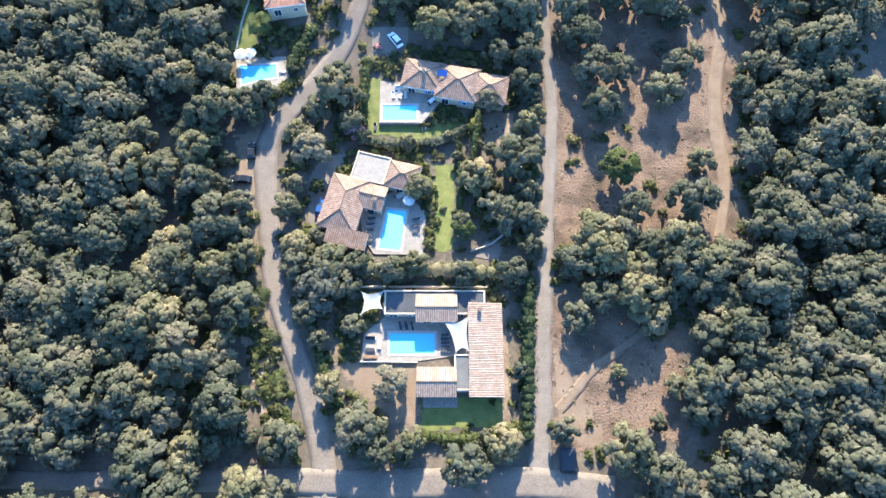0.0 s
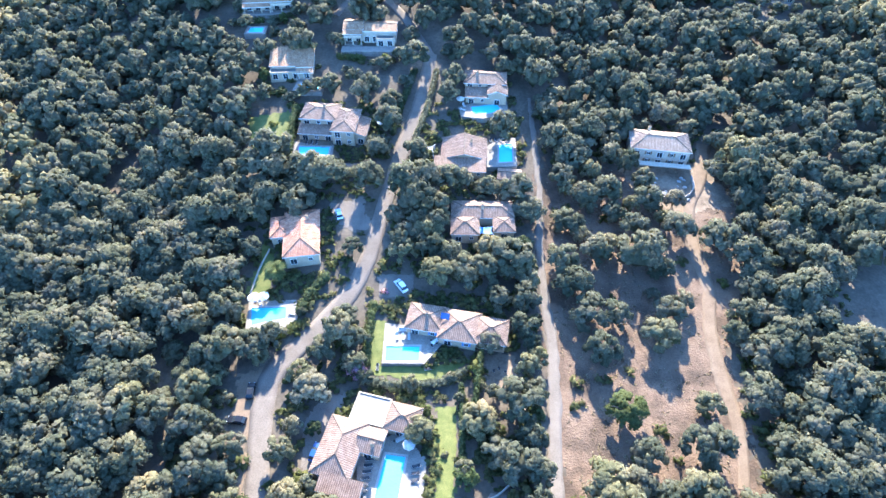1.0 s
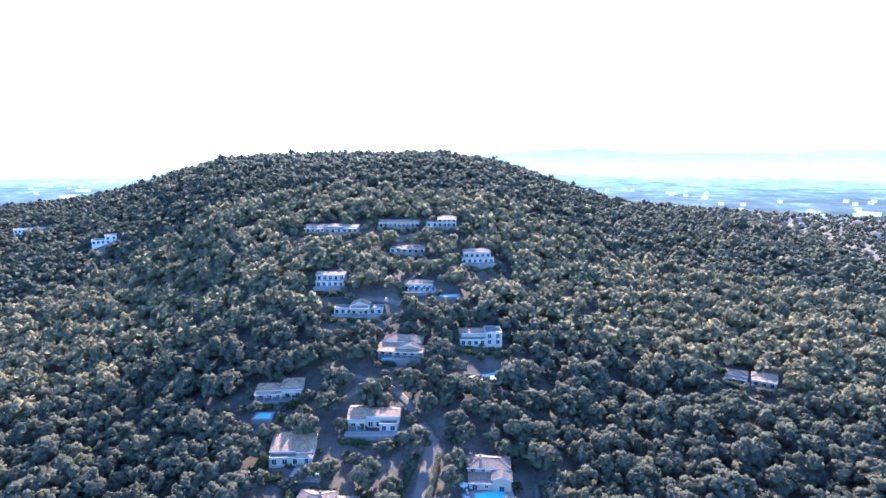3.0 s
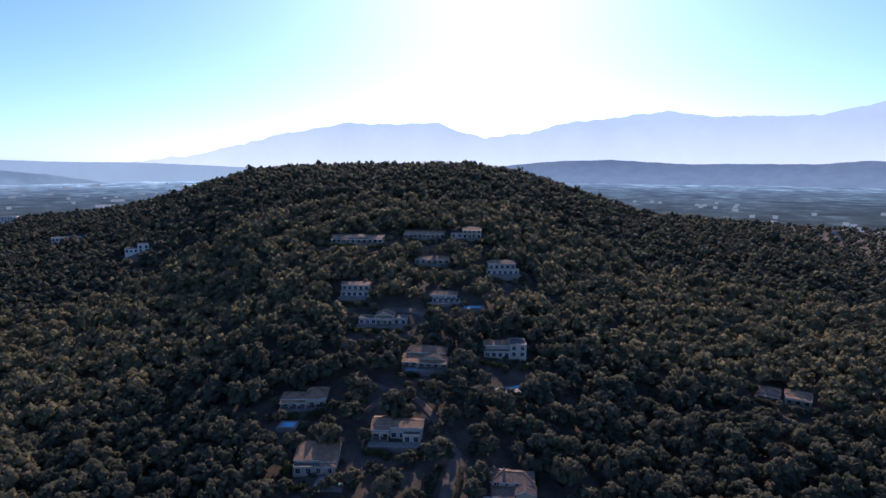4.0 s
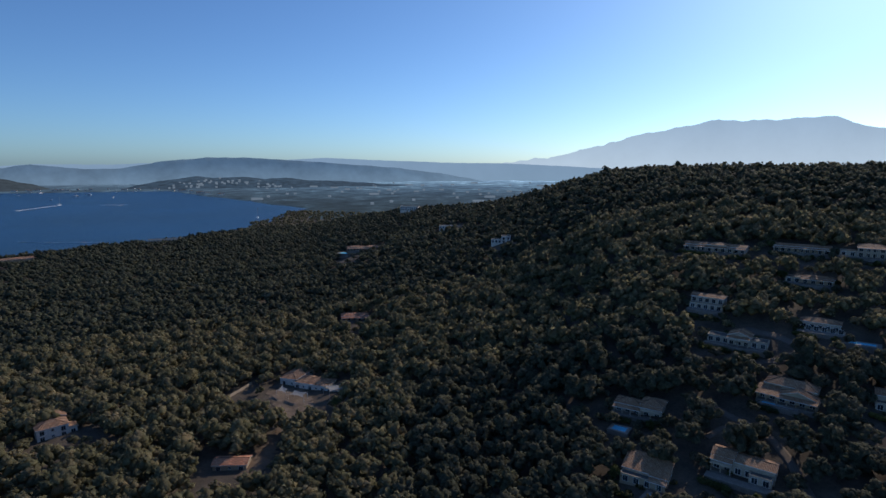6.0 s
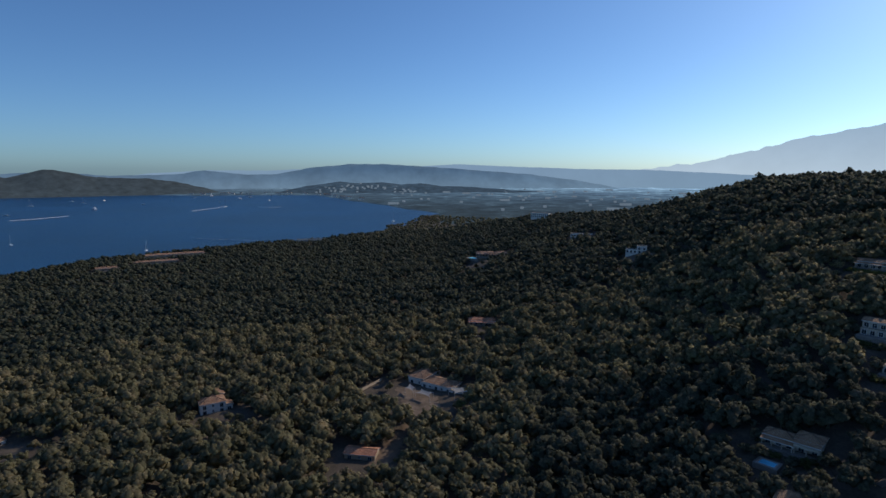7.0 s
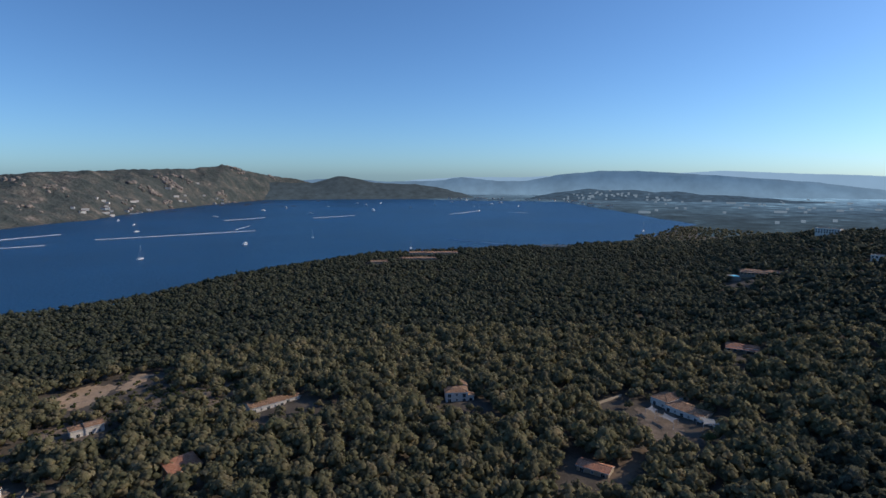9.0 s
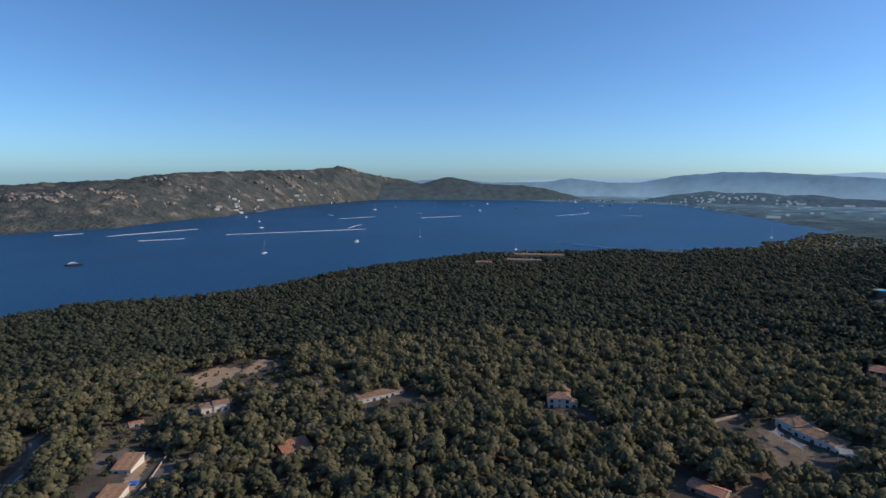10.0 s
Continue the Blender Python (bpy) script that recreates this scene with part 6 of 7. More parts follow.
sail([(8.6, 112.8, 2.8), (13.6, 112.8, 2.8), (13.6, 109.8, 2.5), (8.6, 109.8, 2.5)], "dark blue awning over the terrace", 0.1).children[0].data.materials[0] = M_BLUE
house("cream house with brown tiled hip roofs above a pool", 13.4, 171.6, -4, [(-7, 6.6, -1.6, 6, 5.2, "hip", 0.36), (-6.4, 1.0, -6.2, -1.7, 2.8, "shed_s", 0.2), (1.0, 7, -6.4, -1.2, 4.2, "gable_y", 0.36)], M_WALL, M_TILE, 0.35, None, 5.0, 12.8, "n1 n2 w2", [(-3, 2, 6, 7.4)])
plot_of(13.4, 171.6, -4, -10, 11, -17, 9)
T = pool_terrace([(3.4, 166), (20.6, 167), (20.4, 159.4), (12, 156.8), (5, 158)], [(8.4, 163.6), (16.9, 165.4), (18.2, 162.6), (15, 160), (9, 159)], z=12.9, material=M_PAVE)
put(LOUNGER_PALE, 6, 164, 20, T), put(LOUNGER_PALE, 5.6, 161.4, 70, T)
parasol(4.8, 165, T, 1.4, M_CLOTH, "white parasol on the pool terrace")

hedge([(-9.8, 147), (-6, 162), (-3.4, 178)], 2.0, 2.4, M_OLIVE, "loose grey-green hedge along the lane")
hedge([(-17, 150), (-14.5, 163), (-11, 178)], 2.4, 2.6, M_HEDGE, "dark mixed hedge along the lane")

# -- the two-storey house at the head of the dirt track --
house("tall two-storey white house with a beige hip roof and balconies", 68.6, 149.2, -8, [(-9, 9, -4.6, 5, 6.0, "hip", 0.36)], M_WHITE, M_TILE_PALE, 0.35, M_BROWN, 5.0, 4.4, "", [(-3.6, 3, 7.4, 8.8)])
plot_of(68.6, 149.2, -8, -13, 14, -17, 9)
b = slab("balcony", [(59.4, 143.6), (77.0, 141.2), (76.8, 139.2), (59.2, 141.6)], M_WHITE, "white balcony slab", 7.2, 0.3, z=0.0)
tagged(b, "white concrete balcony slab along the house", "balcony")
patch("ground_yard", [(55, 145), (84, 143), (88, 128), (72, 122), (60, 128)], M_LITTER, "bare rubble-strewn yard below the house", 0.1)
garden_wall([(62, 139.5), (61.4, 134), (66, 130), (73, 129.6), (77, 134), (77.5, 139)], 1.0, "rough stone terrace wall")
rnd = random.Random(4)
for i in range(24):
    rx, ry = rnd.uniform(60, 76), rnd.uniform(128, 139)
    bm = bmesh.new()
    blobs(bm, [(0, 0, 0.2, rnd.uniform(0.3, 0.8), rnd.uniform(0.25, 0.5))], 1, 0.3, i)
    st = tagged(part("boulder", bm, M_PAVE_W), "pale broken stone block in the yard", "rock", "stone blocks in the yard")
    st.matrix_basis = pose(rx, ry, base_z(rx, ry) + 0.1)

# -- houses up the hill: x, y, turn, blocks, wall, tile, terrace and pool --
HILL = [
    (-53.4, 180, 4, [(-7, 2, -3, 5, 3.4, "shed_s", 0.28), (2, 7.4, -3.6, 4.6, 3.2, "shed_s", 0.28), (-7, 7, -6, -3.05, 2.6, "flat", 0)], 0, 0, "white-walled house with two brown tiled roof slopes"),
    (-27.6, 197.4, 0, [(-9, -2.6, -3.6, 3.6, 4.6, "gable_x", 0.28), (-2.5, 9.4, -4.0, 3.2, 4.2, "gable_x", 0.26), (2.6, 9, -7, -4.05, 2.8, "flat", 0)], 1, 2, "white house with pale tiled roofs and a white awning"),
    (-66.6, 213, 6, [(-9.4, 0.6, -3, 4, 3.2, "hip", 0.36), (0.5, 8.4, -2.6, 5, 4.6, "hip", 0.36)], 1, 0, "white house with pinkish tiled hip roofs"),
    (-20, 243.6, -4, [(-9, 8, -2, 6, 4.8, "hip", 0.42), (-3.5, 9.4, -7, -2.1, 2.8, "gable_y", 0.36), (-10.4, -3.6, -6.2, -2.1, 2.8, "shed_s", 0.25)], 0, 0, "cream house with brown gabled roofs above a pool"),
    (14.6, 254.4, 2, [(-9.6, 2, -3, 5, 4.6, "gable_x", 0.25), (2.05, 9.6, -5.4, 4.6, 5.6, "flat", 0), (-9.6, 2, -6.2, -3.05, 2.8, "flat", 0)], 1, 2, "white two-storey house with a flat-roofed wing"),
    (-15.8, 297.6, 0, [(-8, 7, -3.4, 4, 3.2, "hip", 0.36), (-6, 9, -6, -3.45, 0.8, "flat", 0)], 1, 0, "white house with a low tiled hip roof and a curved terrace"),
    (16.6, 334, 4, [(-8, 8, -4, 4.4, 6.0, "hip", 0.34), (-9.6, 9.6, -6.2, -4.05, 3.0, "flat", 0)], 1, 0, "two-storey white house with arched ground floor"),
    (-75, 360.6, 0, [(-16, -4, -4, 4, 3.4, "gable_x", 0.28), (-4, 7, -4.6, 3.6, 3.8, "hip", 0.28), (7, 17, -4, 4, 3.2, "gable_x", 0.28)], 1, 2, "long white terraced house on the slope"),
    (-44.8, 273.4, 0, [(-12, -3, -3, 3.4, 2.8, "flat", 0), (-3.4, 5.4, -3.6, 4, 4.2, "gable_y", 0.4), (5.4, 12, -3, 3, 3.0, "flat", 0)], 1, 0, "white house with a peaked brown tiled middle"),
    (-63.2, 299, 0, [(-7.6, 7.4, -3.6, 4, 5.6, "gable_x", 0.26), (-7.6, 7.4, -6, -3.65, 2.8, "flat", 0)], 1, 2, "two-storey white house with deep loggias"),
    (-32.6, 373, 0, [(-13.4, 13.4, -3.6, 4, 3.2, "gable_x", 0.28)], 0, 2, "long low cream house on the slope"),
    (-21.5, 339, 0, [(-7, 7, -3, 3.6, 3.0, "hip", 0.3), (-14, -7.1, -3, 3, 2.6, "flat", 0)], 0, 0, "low house with a tiled roof"),
    (-1.2, 372, 0, [(-6, 6, -4, 4, 5.6, "hip", 0.34), (-14, -6.1, -3, 3, 2.8, "flat", 0)], 1, 0, "white house with a terrace on the slope"),
    (139, 251.6, -28, [(-9, 0, -3.4, 4, 3.4, "hip", 0.34), (2, 12, -3, 4, 4.0, "hip", 0.34)], 0, 2, "cream house with pale tiled roofs in the wood"),
    (-268, 434, 30, [(-9, 0, -4, 4, 3.0, "flat", 0), (0.1, 8, -4.4, 4.6, 6.2, "flat", 0)], 1, 2, "white flat-roofed house on the ridge"),
    (-566, 652, 20, [(-14, 14, -5, 5, 6.2, "flat", 0)], 1, 2, "large pale flat-roofed building on the skyline"),
    (-455, 449, 48, [(-22, -2, -5, 5, 3.4, "hip", 0.3), (-1.5, 20, -5, 5, 3.6, "hip", 0.3)], 0, 0, "long house with brown tiled roofs in the wood"),
    (-296, 278, 47, [(-9, 2, -4, 4, 3.2, "hip", 0.34), (2, 10, -5, 3, 3.2, "hip", 0.34)], 0, 1, "house with reddish tiled hip roofs in the wood"),
    (-388, 516, 38, [(-12, 12, -4, 4, 3.2, "flat", 0)], 1, 2, "low white house in the wood"),
]
for hx, hy, ht, bl, wl, tl, lab in HILL:
    house(lab, hx, hy, ht, bl, (M_WALL, M_WHITE if hx > -200 else M_PAINT)[wl], (M_TILE_WARM, M_TILE_RED, M_TILE_WARM)[tl], 0.5, None, 7.0, base_z(hx, hy) + (-0.6 if hx > -200 else 0.2 if hx > -500 else 4.0), "n0 n1 n2", porch=True)
    x0, x1 = min(q[0] for q in bl), max(q[1] for q in bl)
    y0 = min(q[2] for q in bl)
    plot_of(hx, hy, ht, x0 - 2, x1 + 2, y0 - (8 if hx > -200 else 15), 5, 12)
for hx, hy, ht, bl, wl, tl, lab in HILL[:14]:  # a terrace, a hedge and garden trees before each house
    x0, x1, y0 = min(q[0] for q in bl), max(q[1] for q in bl), min(q[2] for q in bl)
    c, s = math.cos(radians(ht)), math.sin(radians(ht))
    line = [(hx + c * u - s * v, hy + s * u + c * v) for u, v in ((x0 - 0.6, y0 - 0.3), (x1 + 0.6, y0 - 0.3), (x1 + 0.6, y0 - 4), (x0 - 0.6, y0 - 4))]
    if hx not in (-20, 14.6, -53.4):
        slab("terrace", line, M_PAVE, "paved terrace before the house", 0.0, 4.0, z=base_z(hx, hy) - 0.5)
    hedge([(hx + c * u - s * v, hy + s * u + c * v) for u, v in ((x0 - 1, y0 - 5.6), ((x0 + x1) / 2 - 2, y0 - 6.2))], 2.4, 2.2, M_BRIGHT if wl else M_HEDGE, "garden hedge below the terrace")
    for i, (u, v, tr) in enumerate(((x1 + 1.5, y0 - 5, 2.6), (x1 - 3, y0 - 7.5, 2.2), (x0 - 2, y0 + 1, 3.0))):
        tree(hx + c * u - s * v, hy + s * u + c * v, tr, tr * 1.1, hx + i, i, "small garden tree beside the terrace", (M_OLIVE, None, M_BRIGHT)[(i + wl) % 3], "garden trees")
pool_terrace([(-51, 174), (-41.4, 174), (-41.6, 166.6), (-51.6, 166.8)], [(-49.4, 172.2), (-43.2, 172.4), (-43, 168.2), (-46, 167.6), (-49.6, 169)])
pool_terrace([(-73.4, 201.4), (-66, 202), (-65.6, 195.6), (-73.4, 195.6)], [(-72, 200.4), (-67.2, 200.6), (-67, 196.8), (-72.2, 196.6)])
pool_terrace([(-30.4, 238.6), (-17, 239), (-16.6, 231.6), (-30.4, 231.6)], [(-28.8, 236.6), (-19, 237.2), (-18.8, 233.4), (-28.6, 233.2)])
T = pool_terrace([(4.6, 236), (21.6, 237.4), (21.4, 223.4), (4.6, 221.8)], [(9, 233.6), (20, 234.6), (20, 228.4), (9, 227.4)], z=float(base_z(13, 229)) - 0.3, material=M_PAVE_W)
for i in range(4):
    put(LOUNGER_PALE, 7 + 2.6 * i, 225.0, 10, T)
pool_terrace([(109, 233), (125, 234), (125, 226), (109, 225)], [(111, 231.6), (123.4, 232.4), (123.4, 227.8), (111, 227)])
pool_terrace([(-483, 438), (-464, 440), (-462, 428), (-482, 425)], [(-480, 435.6), (-467, 437), (-466, 430), (-479, 428)])
pool_terrace([(-8, 290), (6, 291), (6, 284), (-8, 283)], [(-5, 288.6), (4, 289), (4, 285.4), (-5, 285)])

# -- houses of the flat wood towards the bay: the front faces the camera --
FLAT = [
    (-232, 188, 18, [(-9, 10, -5.5, 5.5, 3.4, "hip", 0.28), (-19, -9.1, -4, 14, 4.0, "hip", 0.3), (10.1, 19, -6, 0, 2.6, "flat", 0)], 1, 0, "white-walled house with orange tiled roofs and awnings"),
    (-196, 116, 41, [(-6.6, 6.6, -3.4, 3.4, 2.8, "gable_x", 0.3)], 0, 1, "small house with an orange tiled gable roof"),
    (-244.5, -49, 124, [(-6.4, 6.6, -4, 4.4, 3.6, "shed_s", 0.24), (-9.6, 1, -7.4, -4.05, 2.5, "shed_s", 0.22)], 0, 1, "house with bright red-orange tiled roofs"),
    (-241, -119.4, 88, [(-4, 4, -6.5, 5.5, 2.8, "shed_s", 0.12)], 1, 0, "white-gabled house with a weathered orange tiled roof"),
    (-213, -112.6, 88, [(-4, 4, -6.5, 5.0, 2.6, "shed_s", 0.1)], 1, 0, "white-gabled house with a weathered orange tiled roof"),
    (-309, -105, 118, [(-7.4, -1, -3.4, 3.4, 4.4, "hip", 0.3), (-1, 7.2, -4, 3, 4.8, "gable_x", 0.3)], 1, 0, "small cream house with tiled roofs by the clearing"),
    (-289, -138, 116, [(-3.2, 3.2, -2, 2, 2.2, "gable_x", 0.3)], 1, 1, "low shed with an orange tiled roof"),
    (-302, -16.5, 115, [(-9.5, 9.5, 0, 9.4, 3.2, "gable_x", 0.3), (-9.5, 8, 9.8, 19, 3.4, "gable_x", 0.3), (9.6, 19, 2, 8, 2.6, "gable_x", 0.25)], 1, 0, "long white house with two parallel orange tiled roofs"),
    (-286, 82.5, 80, [(-6, 6, -4.5, 5, 5.6, "hip", 0.36), (-1, 6.6, 5.05, 11, 6.2, "gable_y", 0.3), (6.05, 9.4, -3.6, 2, 3.2, "shed_e", 0.2)], 1, 0, "tall two-storey house with an orange tiled hip roof"),
    (-910, 222, 78, [(-40, 40, -7, 7, 4.2, "gable_x", 0.25)], 0, 2, "long low tiled house on the ridge above the bay"),
    (-860, 186, 78, [(-26, 26, -6, 6, 3.4, "gable_x", 0.25)], 0, 2, "long low tiled house in the wood"),
    (-838, 120, 82, [(-12, 12, -6, 6, 3.4, "gable_x", 0.25)], 0, 2, "low tiled house in the wood"),
    (-905, 442, 64, [(-24, 24, -6, 6, 4.0, "flat", 0)], 1, 2, "white flat-roofed house on the ridge"),
]
for hx, hy, ht, bl, wl, tl, lab in FLAT:
    house(lab, hx, hy, ht, bl, (M_WALL, M_PAINT)[wl], (M_TILE_WARM, M_TILE_RED, M_TILE_WARM)[tl], 0.5, None, 5.0, base_z(hx, hy) - 0.5, "n0 n1 n2 e0", porch=False)
    x0, x1 = min(q[0] for q in bl), max(q[1] for q in bl)
    y0 = min(q[2] for q in bl)
    plot_of(hx, hy, ht, x0 - 3, x1 + 3, y0 - (9 if hx > -225 else 5 if hx == -244.5 else 13 if hx > -500 else 18), 5, 0 if hx == -244.5 else 18)
patch("ground_clearing", [(-371, -148), (-396, -133), (-390, -112), (-371, -114), (-350, -119), (-354, -136)], M_SAND, "bare sandy clearing in the wood", 0.2, 2.0, 3.0)
patch("ground_clearing", [(-381, -110), (-411, -105), (-400, -94), (-370, -101)], M_SAND, "bare sandy clearing in the wood", 0.2, 2.0, 3.0)
patch("ground_clearing", [(-362, -92), (-352, -40), (-322, -30), (-306, -36), (-306, -66), (-326, -96)], M_LITTER, "stony bare ground between bushes", 0.2, 2.0, 3.0)
patch("ground_clearing", [(-336, -132), (-330, -98), (-296, -98), (-288, -126)], M_LITTER, "dry brown ground between bushes", 0.18, 2.0, 3.0)
patch("ground_drive", [(-250, -110), (-250, -84), (-240, -82), (-226, -91), (-216, -101), (-226, -104)], M_ASPHALT, "shaded grey yard beside the houses", 0.15, 1.5, 1.5)
patch("ground_verge", [(-254, -116), (-228, -109), (-208, -106), (-208, -110), (-228, -115), (-252, -121)], M_SAND, "dry tan verge beside the houses", 0.12, 1.0, 1.0)
patch("ground_yard", [(-256, -140), (-260, -128), (-250, -126), (-238, -130), (-240, -137)], M_GRAVEL, "pale gravel drive by the white house", 0.15, 1.0, 1.0)
patch("ground_yard", [(-218, -153), (-233, -157), (-231, -142), (-219, -134), (-212, -140)], M_SAND, "bare tan garden plot behind a low wall", 0.15, 1.0, 1.2)
garden_wall([(-217, -156), (-236, -160), (-236, -146)], 1.2, "low pale garden wall along the road", M_PAINT, 0.3)
garden_wall([(-252, -108), (-230, -105), (-210, -104)], 1.0, "low pale wall beside the yard", M_WALL, 0.3)
car(-240, -90, 60, M_CAR_BLACK, "dark car parked in the shaded yard")
car(-232, -96, 20, M_CAR_WHITE, "white car parked in the shaded yard")
tarp = part("tarpaulin", boxes((-226, -223, -112, -108, base_z(-225, -110), base_z(-225, -110) + 0.9, 0.2)), plain("blue_tarpaulin", (0.05, 0.16, 0.5), 0.5))
tagged(tarp, "bright blue tarpaulin over a stack by the house", "tarpaulin")
for i, (tx, ty, tr) in enumerate(((-226, -131, 4.4), (-232, -137, 4.0), (-222, -144, 4.2), (-244, -128, 2.6), (-246, -102, 3.0), (-218, -92, 4.6), (-232, -82, 4.2), (-206, -96, 4.4), (-258, -112, 4.6), (-212, -128, 3.2))):
    tree(tx, ty, tr, tr, 1.3 * i, i % 6, "grey-green evergreen tree in a garden", (None, M_OLIVE, M_GREY)[i % 3] if i != 2 else None, "garden trees")
patch("ground_yard", [(-246, 168), (-236, 182), (-211, 172), (-200, 164), (-206, 156), (-226, 158)], M_LITTER, "grey paved yard round the house", 0.15, 1.5, 1.5)
patch("ground_yard", [(-205, 138), (-210, 152), (-190, 132), (-180, 116), (-188, 112)], M_DIRT, "pale dirt track by the house", 0.15, 1.5, 1.5)
LOW.append([(-418, -114), (-402, -75), (-340, -72), (-332, -112)])
LOW.append([(-490, 442), (-462, 450), (-405, 388), (-432, 372)])
PLOTS += [[(-484, 440), (-462, 441), (-440, 408), (-462, 402)], [(-246, 168), (-236, 182), (-211, 172), (-196, 164), (-200, 154), (-226, 156)], [(-258, 144), (-264, 168), (-256, 170), (-236, 156), (-236, 146)], [(-378, -156), (-400, -122), (-386, -106), (-350, -106), (-338, -118), (-346, -142)], [(-414, -112), (-398, -86), (-366, -94), (-368, -108)], [(-254, -140), (-252, -90), (-240, -88), (-203, -100), (-200, -126), (-228, -134)], [(-238, 172), (-226, 190), (-206, 174), (-208, 156), (-226, 156)], [(-205, 138), (-210, 154), (-186, 130), (-176, 116), (-186, 110)]]
CLEARINGS += [[(-366, -98), (-356, -38), (-322, -26), (-298, -30), (-300, -66), (-322, -100)], [(-340, -130), (-330, -90), (-290, -95), (-285, -130)]]
orchard = random.Random(8)
for i in range(11):
    for k in range(7):
        ox, oy = -356 + 5.6 * i + orchard.uniform(-1.6, 1.6), -92 + 9 * k + 0.4 * i + orchard.uniform(-2.4, 2.4)
        if inside(np.array([ox]), np.array([oy]), CLEARINGS[0])[0] and orchard.random() < 0.8:
            r = orchard.uniform(1.3, 2.6)
            tree(ox, oy, r, r * 1.05, orchard.uniform(0, 6), (i + k) % 3, "small grey-green olive tree on stony ground", (M_OLIVE, M_GREY, M_HEDGE)[(i * 3 + k) % 3], "trees of the orchard", "orchard_tree", BUSH)
SIDE_ROAD = [(-196, -150), (-228, -161), (-256, -168), (-278, -182)]
ribbon("road_side", SIDE_ROAD, 6.0, M_ASPHALT, "asphalt road between walled gardens", 0.2)
PLOTS.append([(-190, -140), (-256, -162), (-282, -178), (-282, -190), (-250, -174), (-190, -155)])
garden_wall([(-200, -142), (-224, -153), (-240, -157)], 1.2, "long white rendered garden wall by the road", M_WHITE, 0.3)
garden_wall([(-276, -158), (-268, -166)], 2.6, "white rendered wall by the road", M_WHITE, 0.3)
lamp = empty("street_lamp", pose(-279, -180.5, base_z(-279, -180.5)), "tall grey street lamp beside the road", "street lamp")
bm = bmesh.new()
tube(bm, (0, 0, -0.5), (0, 0, 8.4), 0.09, 8)
tube(bm, (0, 0, 8.35), (1.4, 0, 8.9), 0.05, 6)
part("pole", bm, M_METAL, lamp)
part("lamp_head", boxes((1.2, 1.9, -0.14, 0.14, 8.82, 8.98, 0.03)), M_METAL, lamp)
garden_wall([(-254, 146), (-257, 157), (-260, 168)], 1.4, "pale rendered garden wall in the wood", M_WALL, 0.4)
sail([(-240, 173, 3.6), (-234, 172, 3.4), (-231, 168.6, 2.8), (-238, 168, 2.8)], "pale blue-white awning beside the house", 0.2)
sail([(-230, 173, 3.6), (-222, 175, 3.6), (-220, 171, 2.8), (-229.5, 168.8, 2.8)], "pale blue-white awning beside the house", 0.2)
sail([(-218.5, 182.4, 4.2), (-211, 190.5, 4.2), (-207, 186.5, 3.6), (-211, 180, 3.6)], "pale awning over the terrace", 0.2)
palm(-199.6, 174.5, 4.2, 3.0)
garden_wall([(-612, -405), (-590, -420), (-560, -455)], 1.5, "pale wall at the edge of the wood", M_WALL, 0.6)

# -- bare ground right of the gravel track --
CLEARINGS += [
    [(24.5, 41), (25.5, 78), (26, 107), (28.5, 140), (38, 142), (73, 142), (90, 138), (90, 113), (86, 104), (79, 92), (71, 84), (69, 66), (67, 42), (60, 42), (56, 47), (48, 44), (36, 46), (34, 41)],
    [(23, 31), (32, 29), (42, 25), (51, 22), (51, 9), (48, -1), (32, -1), (22, -2)]]
for poly in CLEARINGS[2:]:
    patch("ground_clearing", poly, M_SOIL, "bare tan soil with dry grass and twigs", 0.05, 0.9, 2.5)
ribbon("track_path", [(24, 6), (31.8, 14.1), (38.4, 18.9), (44.1, 22.5), (49, 24.6)], [2.4, 1.6], M_DIRT, "faint dirt path across the clearing", 0.09, wobble=0.5)
patch("ground_verge", [(22.6, 1), (24.4, 18), (27.5, 14), (31, 5), (32.6, -2)], M_DIRT, "pale sandy verge of the track", 0.07, 0.8, 1.6)
tree(40.6, 58.6, 5.4, 5.4, 0.6, 3, "broad bright yellow-green pine in the clearing", M_BRIGHT, "garden trees")
tree(52.6, 79.4, 5.6, 5.0, 1.6, 0, "broad dull green tree in the clearing", M_OLIVE, "garden trees")
tree(57.2, 86.4, 4.6, 4.4, 2.6, 2, "broad dull green tree in the clearing", M_OLIVE, "garden trees")
tree(59.6, 61.2, 3.9, 3.8, 0.3, 5, "pale olive-green tree beside the dirt track", M_OLIVE, "garden trees")
tree(68.5, 126.4, 3.6, 4.2, 1.3, 1, "thin grey half-bare tree in the clearing", M_GREY, "garden trees")
shrub(74.8, 97.1, 1.7, 1.8, M_BRIGHT, "bright green bush in the clearing")
for i, (tx, ty, tr) in enumerate(((62, 90.5, 3.2), (43, 49.6, 4.6), (55.8, 51, 6.3), (46, 40, 5.0), (48, 10.4, 3.0), (43.6, 3.4, 2.2), (39, 145, 5), (45, 136.6, 4), (57, 141, 4.5), (60.4, 133, 4.2), (91, 141, 7), (89, 132, 6.2), (44.4, 108.7, 4.4), (38.4, 112, 3.4), (54, 108.9, 3.0), (56.6, 99, 2.4), (77.4, 113, 3.6), (97, 117.3, 5), (32, 102, 5.6), (34, 94, 6.0), (80, 84.6, 5), (50, 120, 3.2), (54.6, 124, 3.0), (42, 124, 3.4), (36.6, 129, 3.2), (33.6, 117, 2.6), (63, 119, 2.8))):
    tree(tx, ty, tr, tr * (1.0 if ty < 116 else 1.3), 1.7 * i, i % 6, "evergreen oak standing in the dry clearing", None, "trees of the clearing")
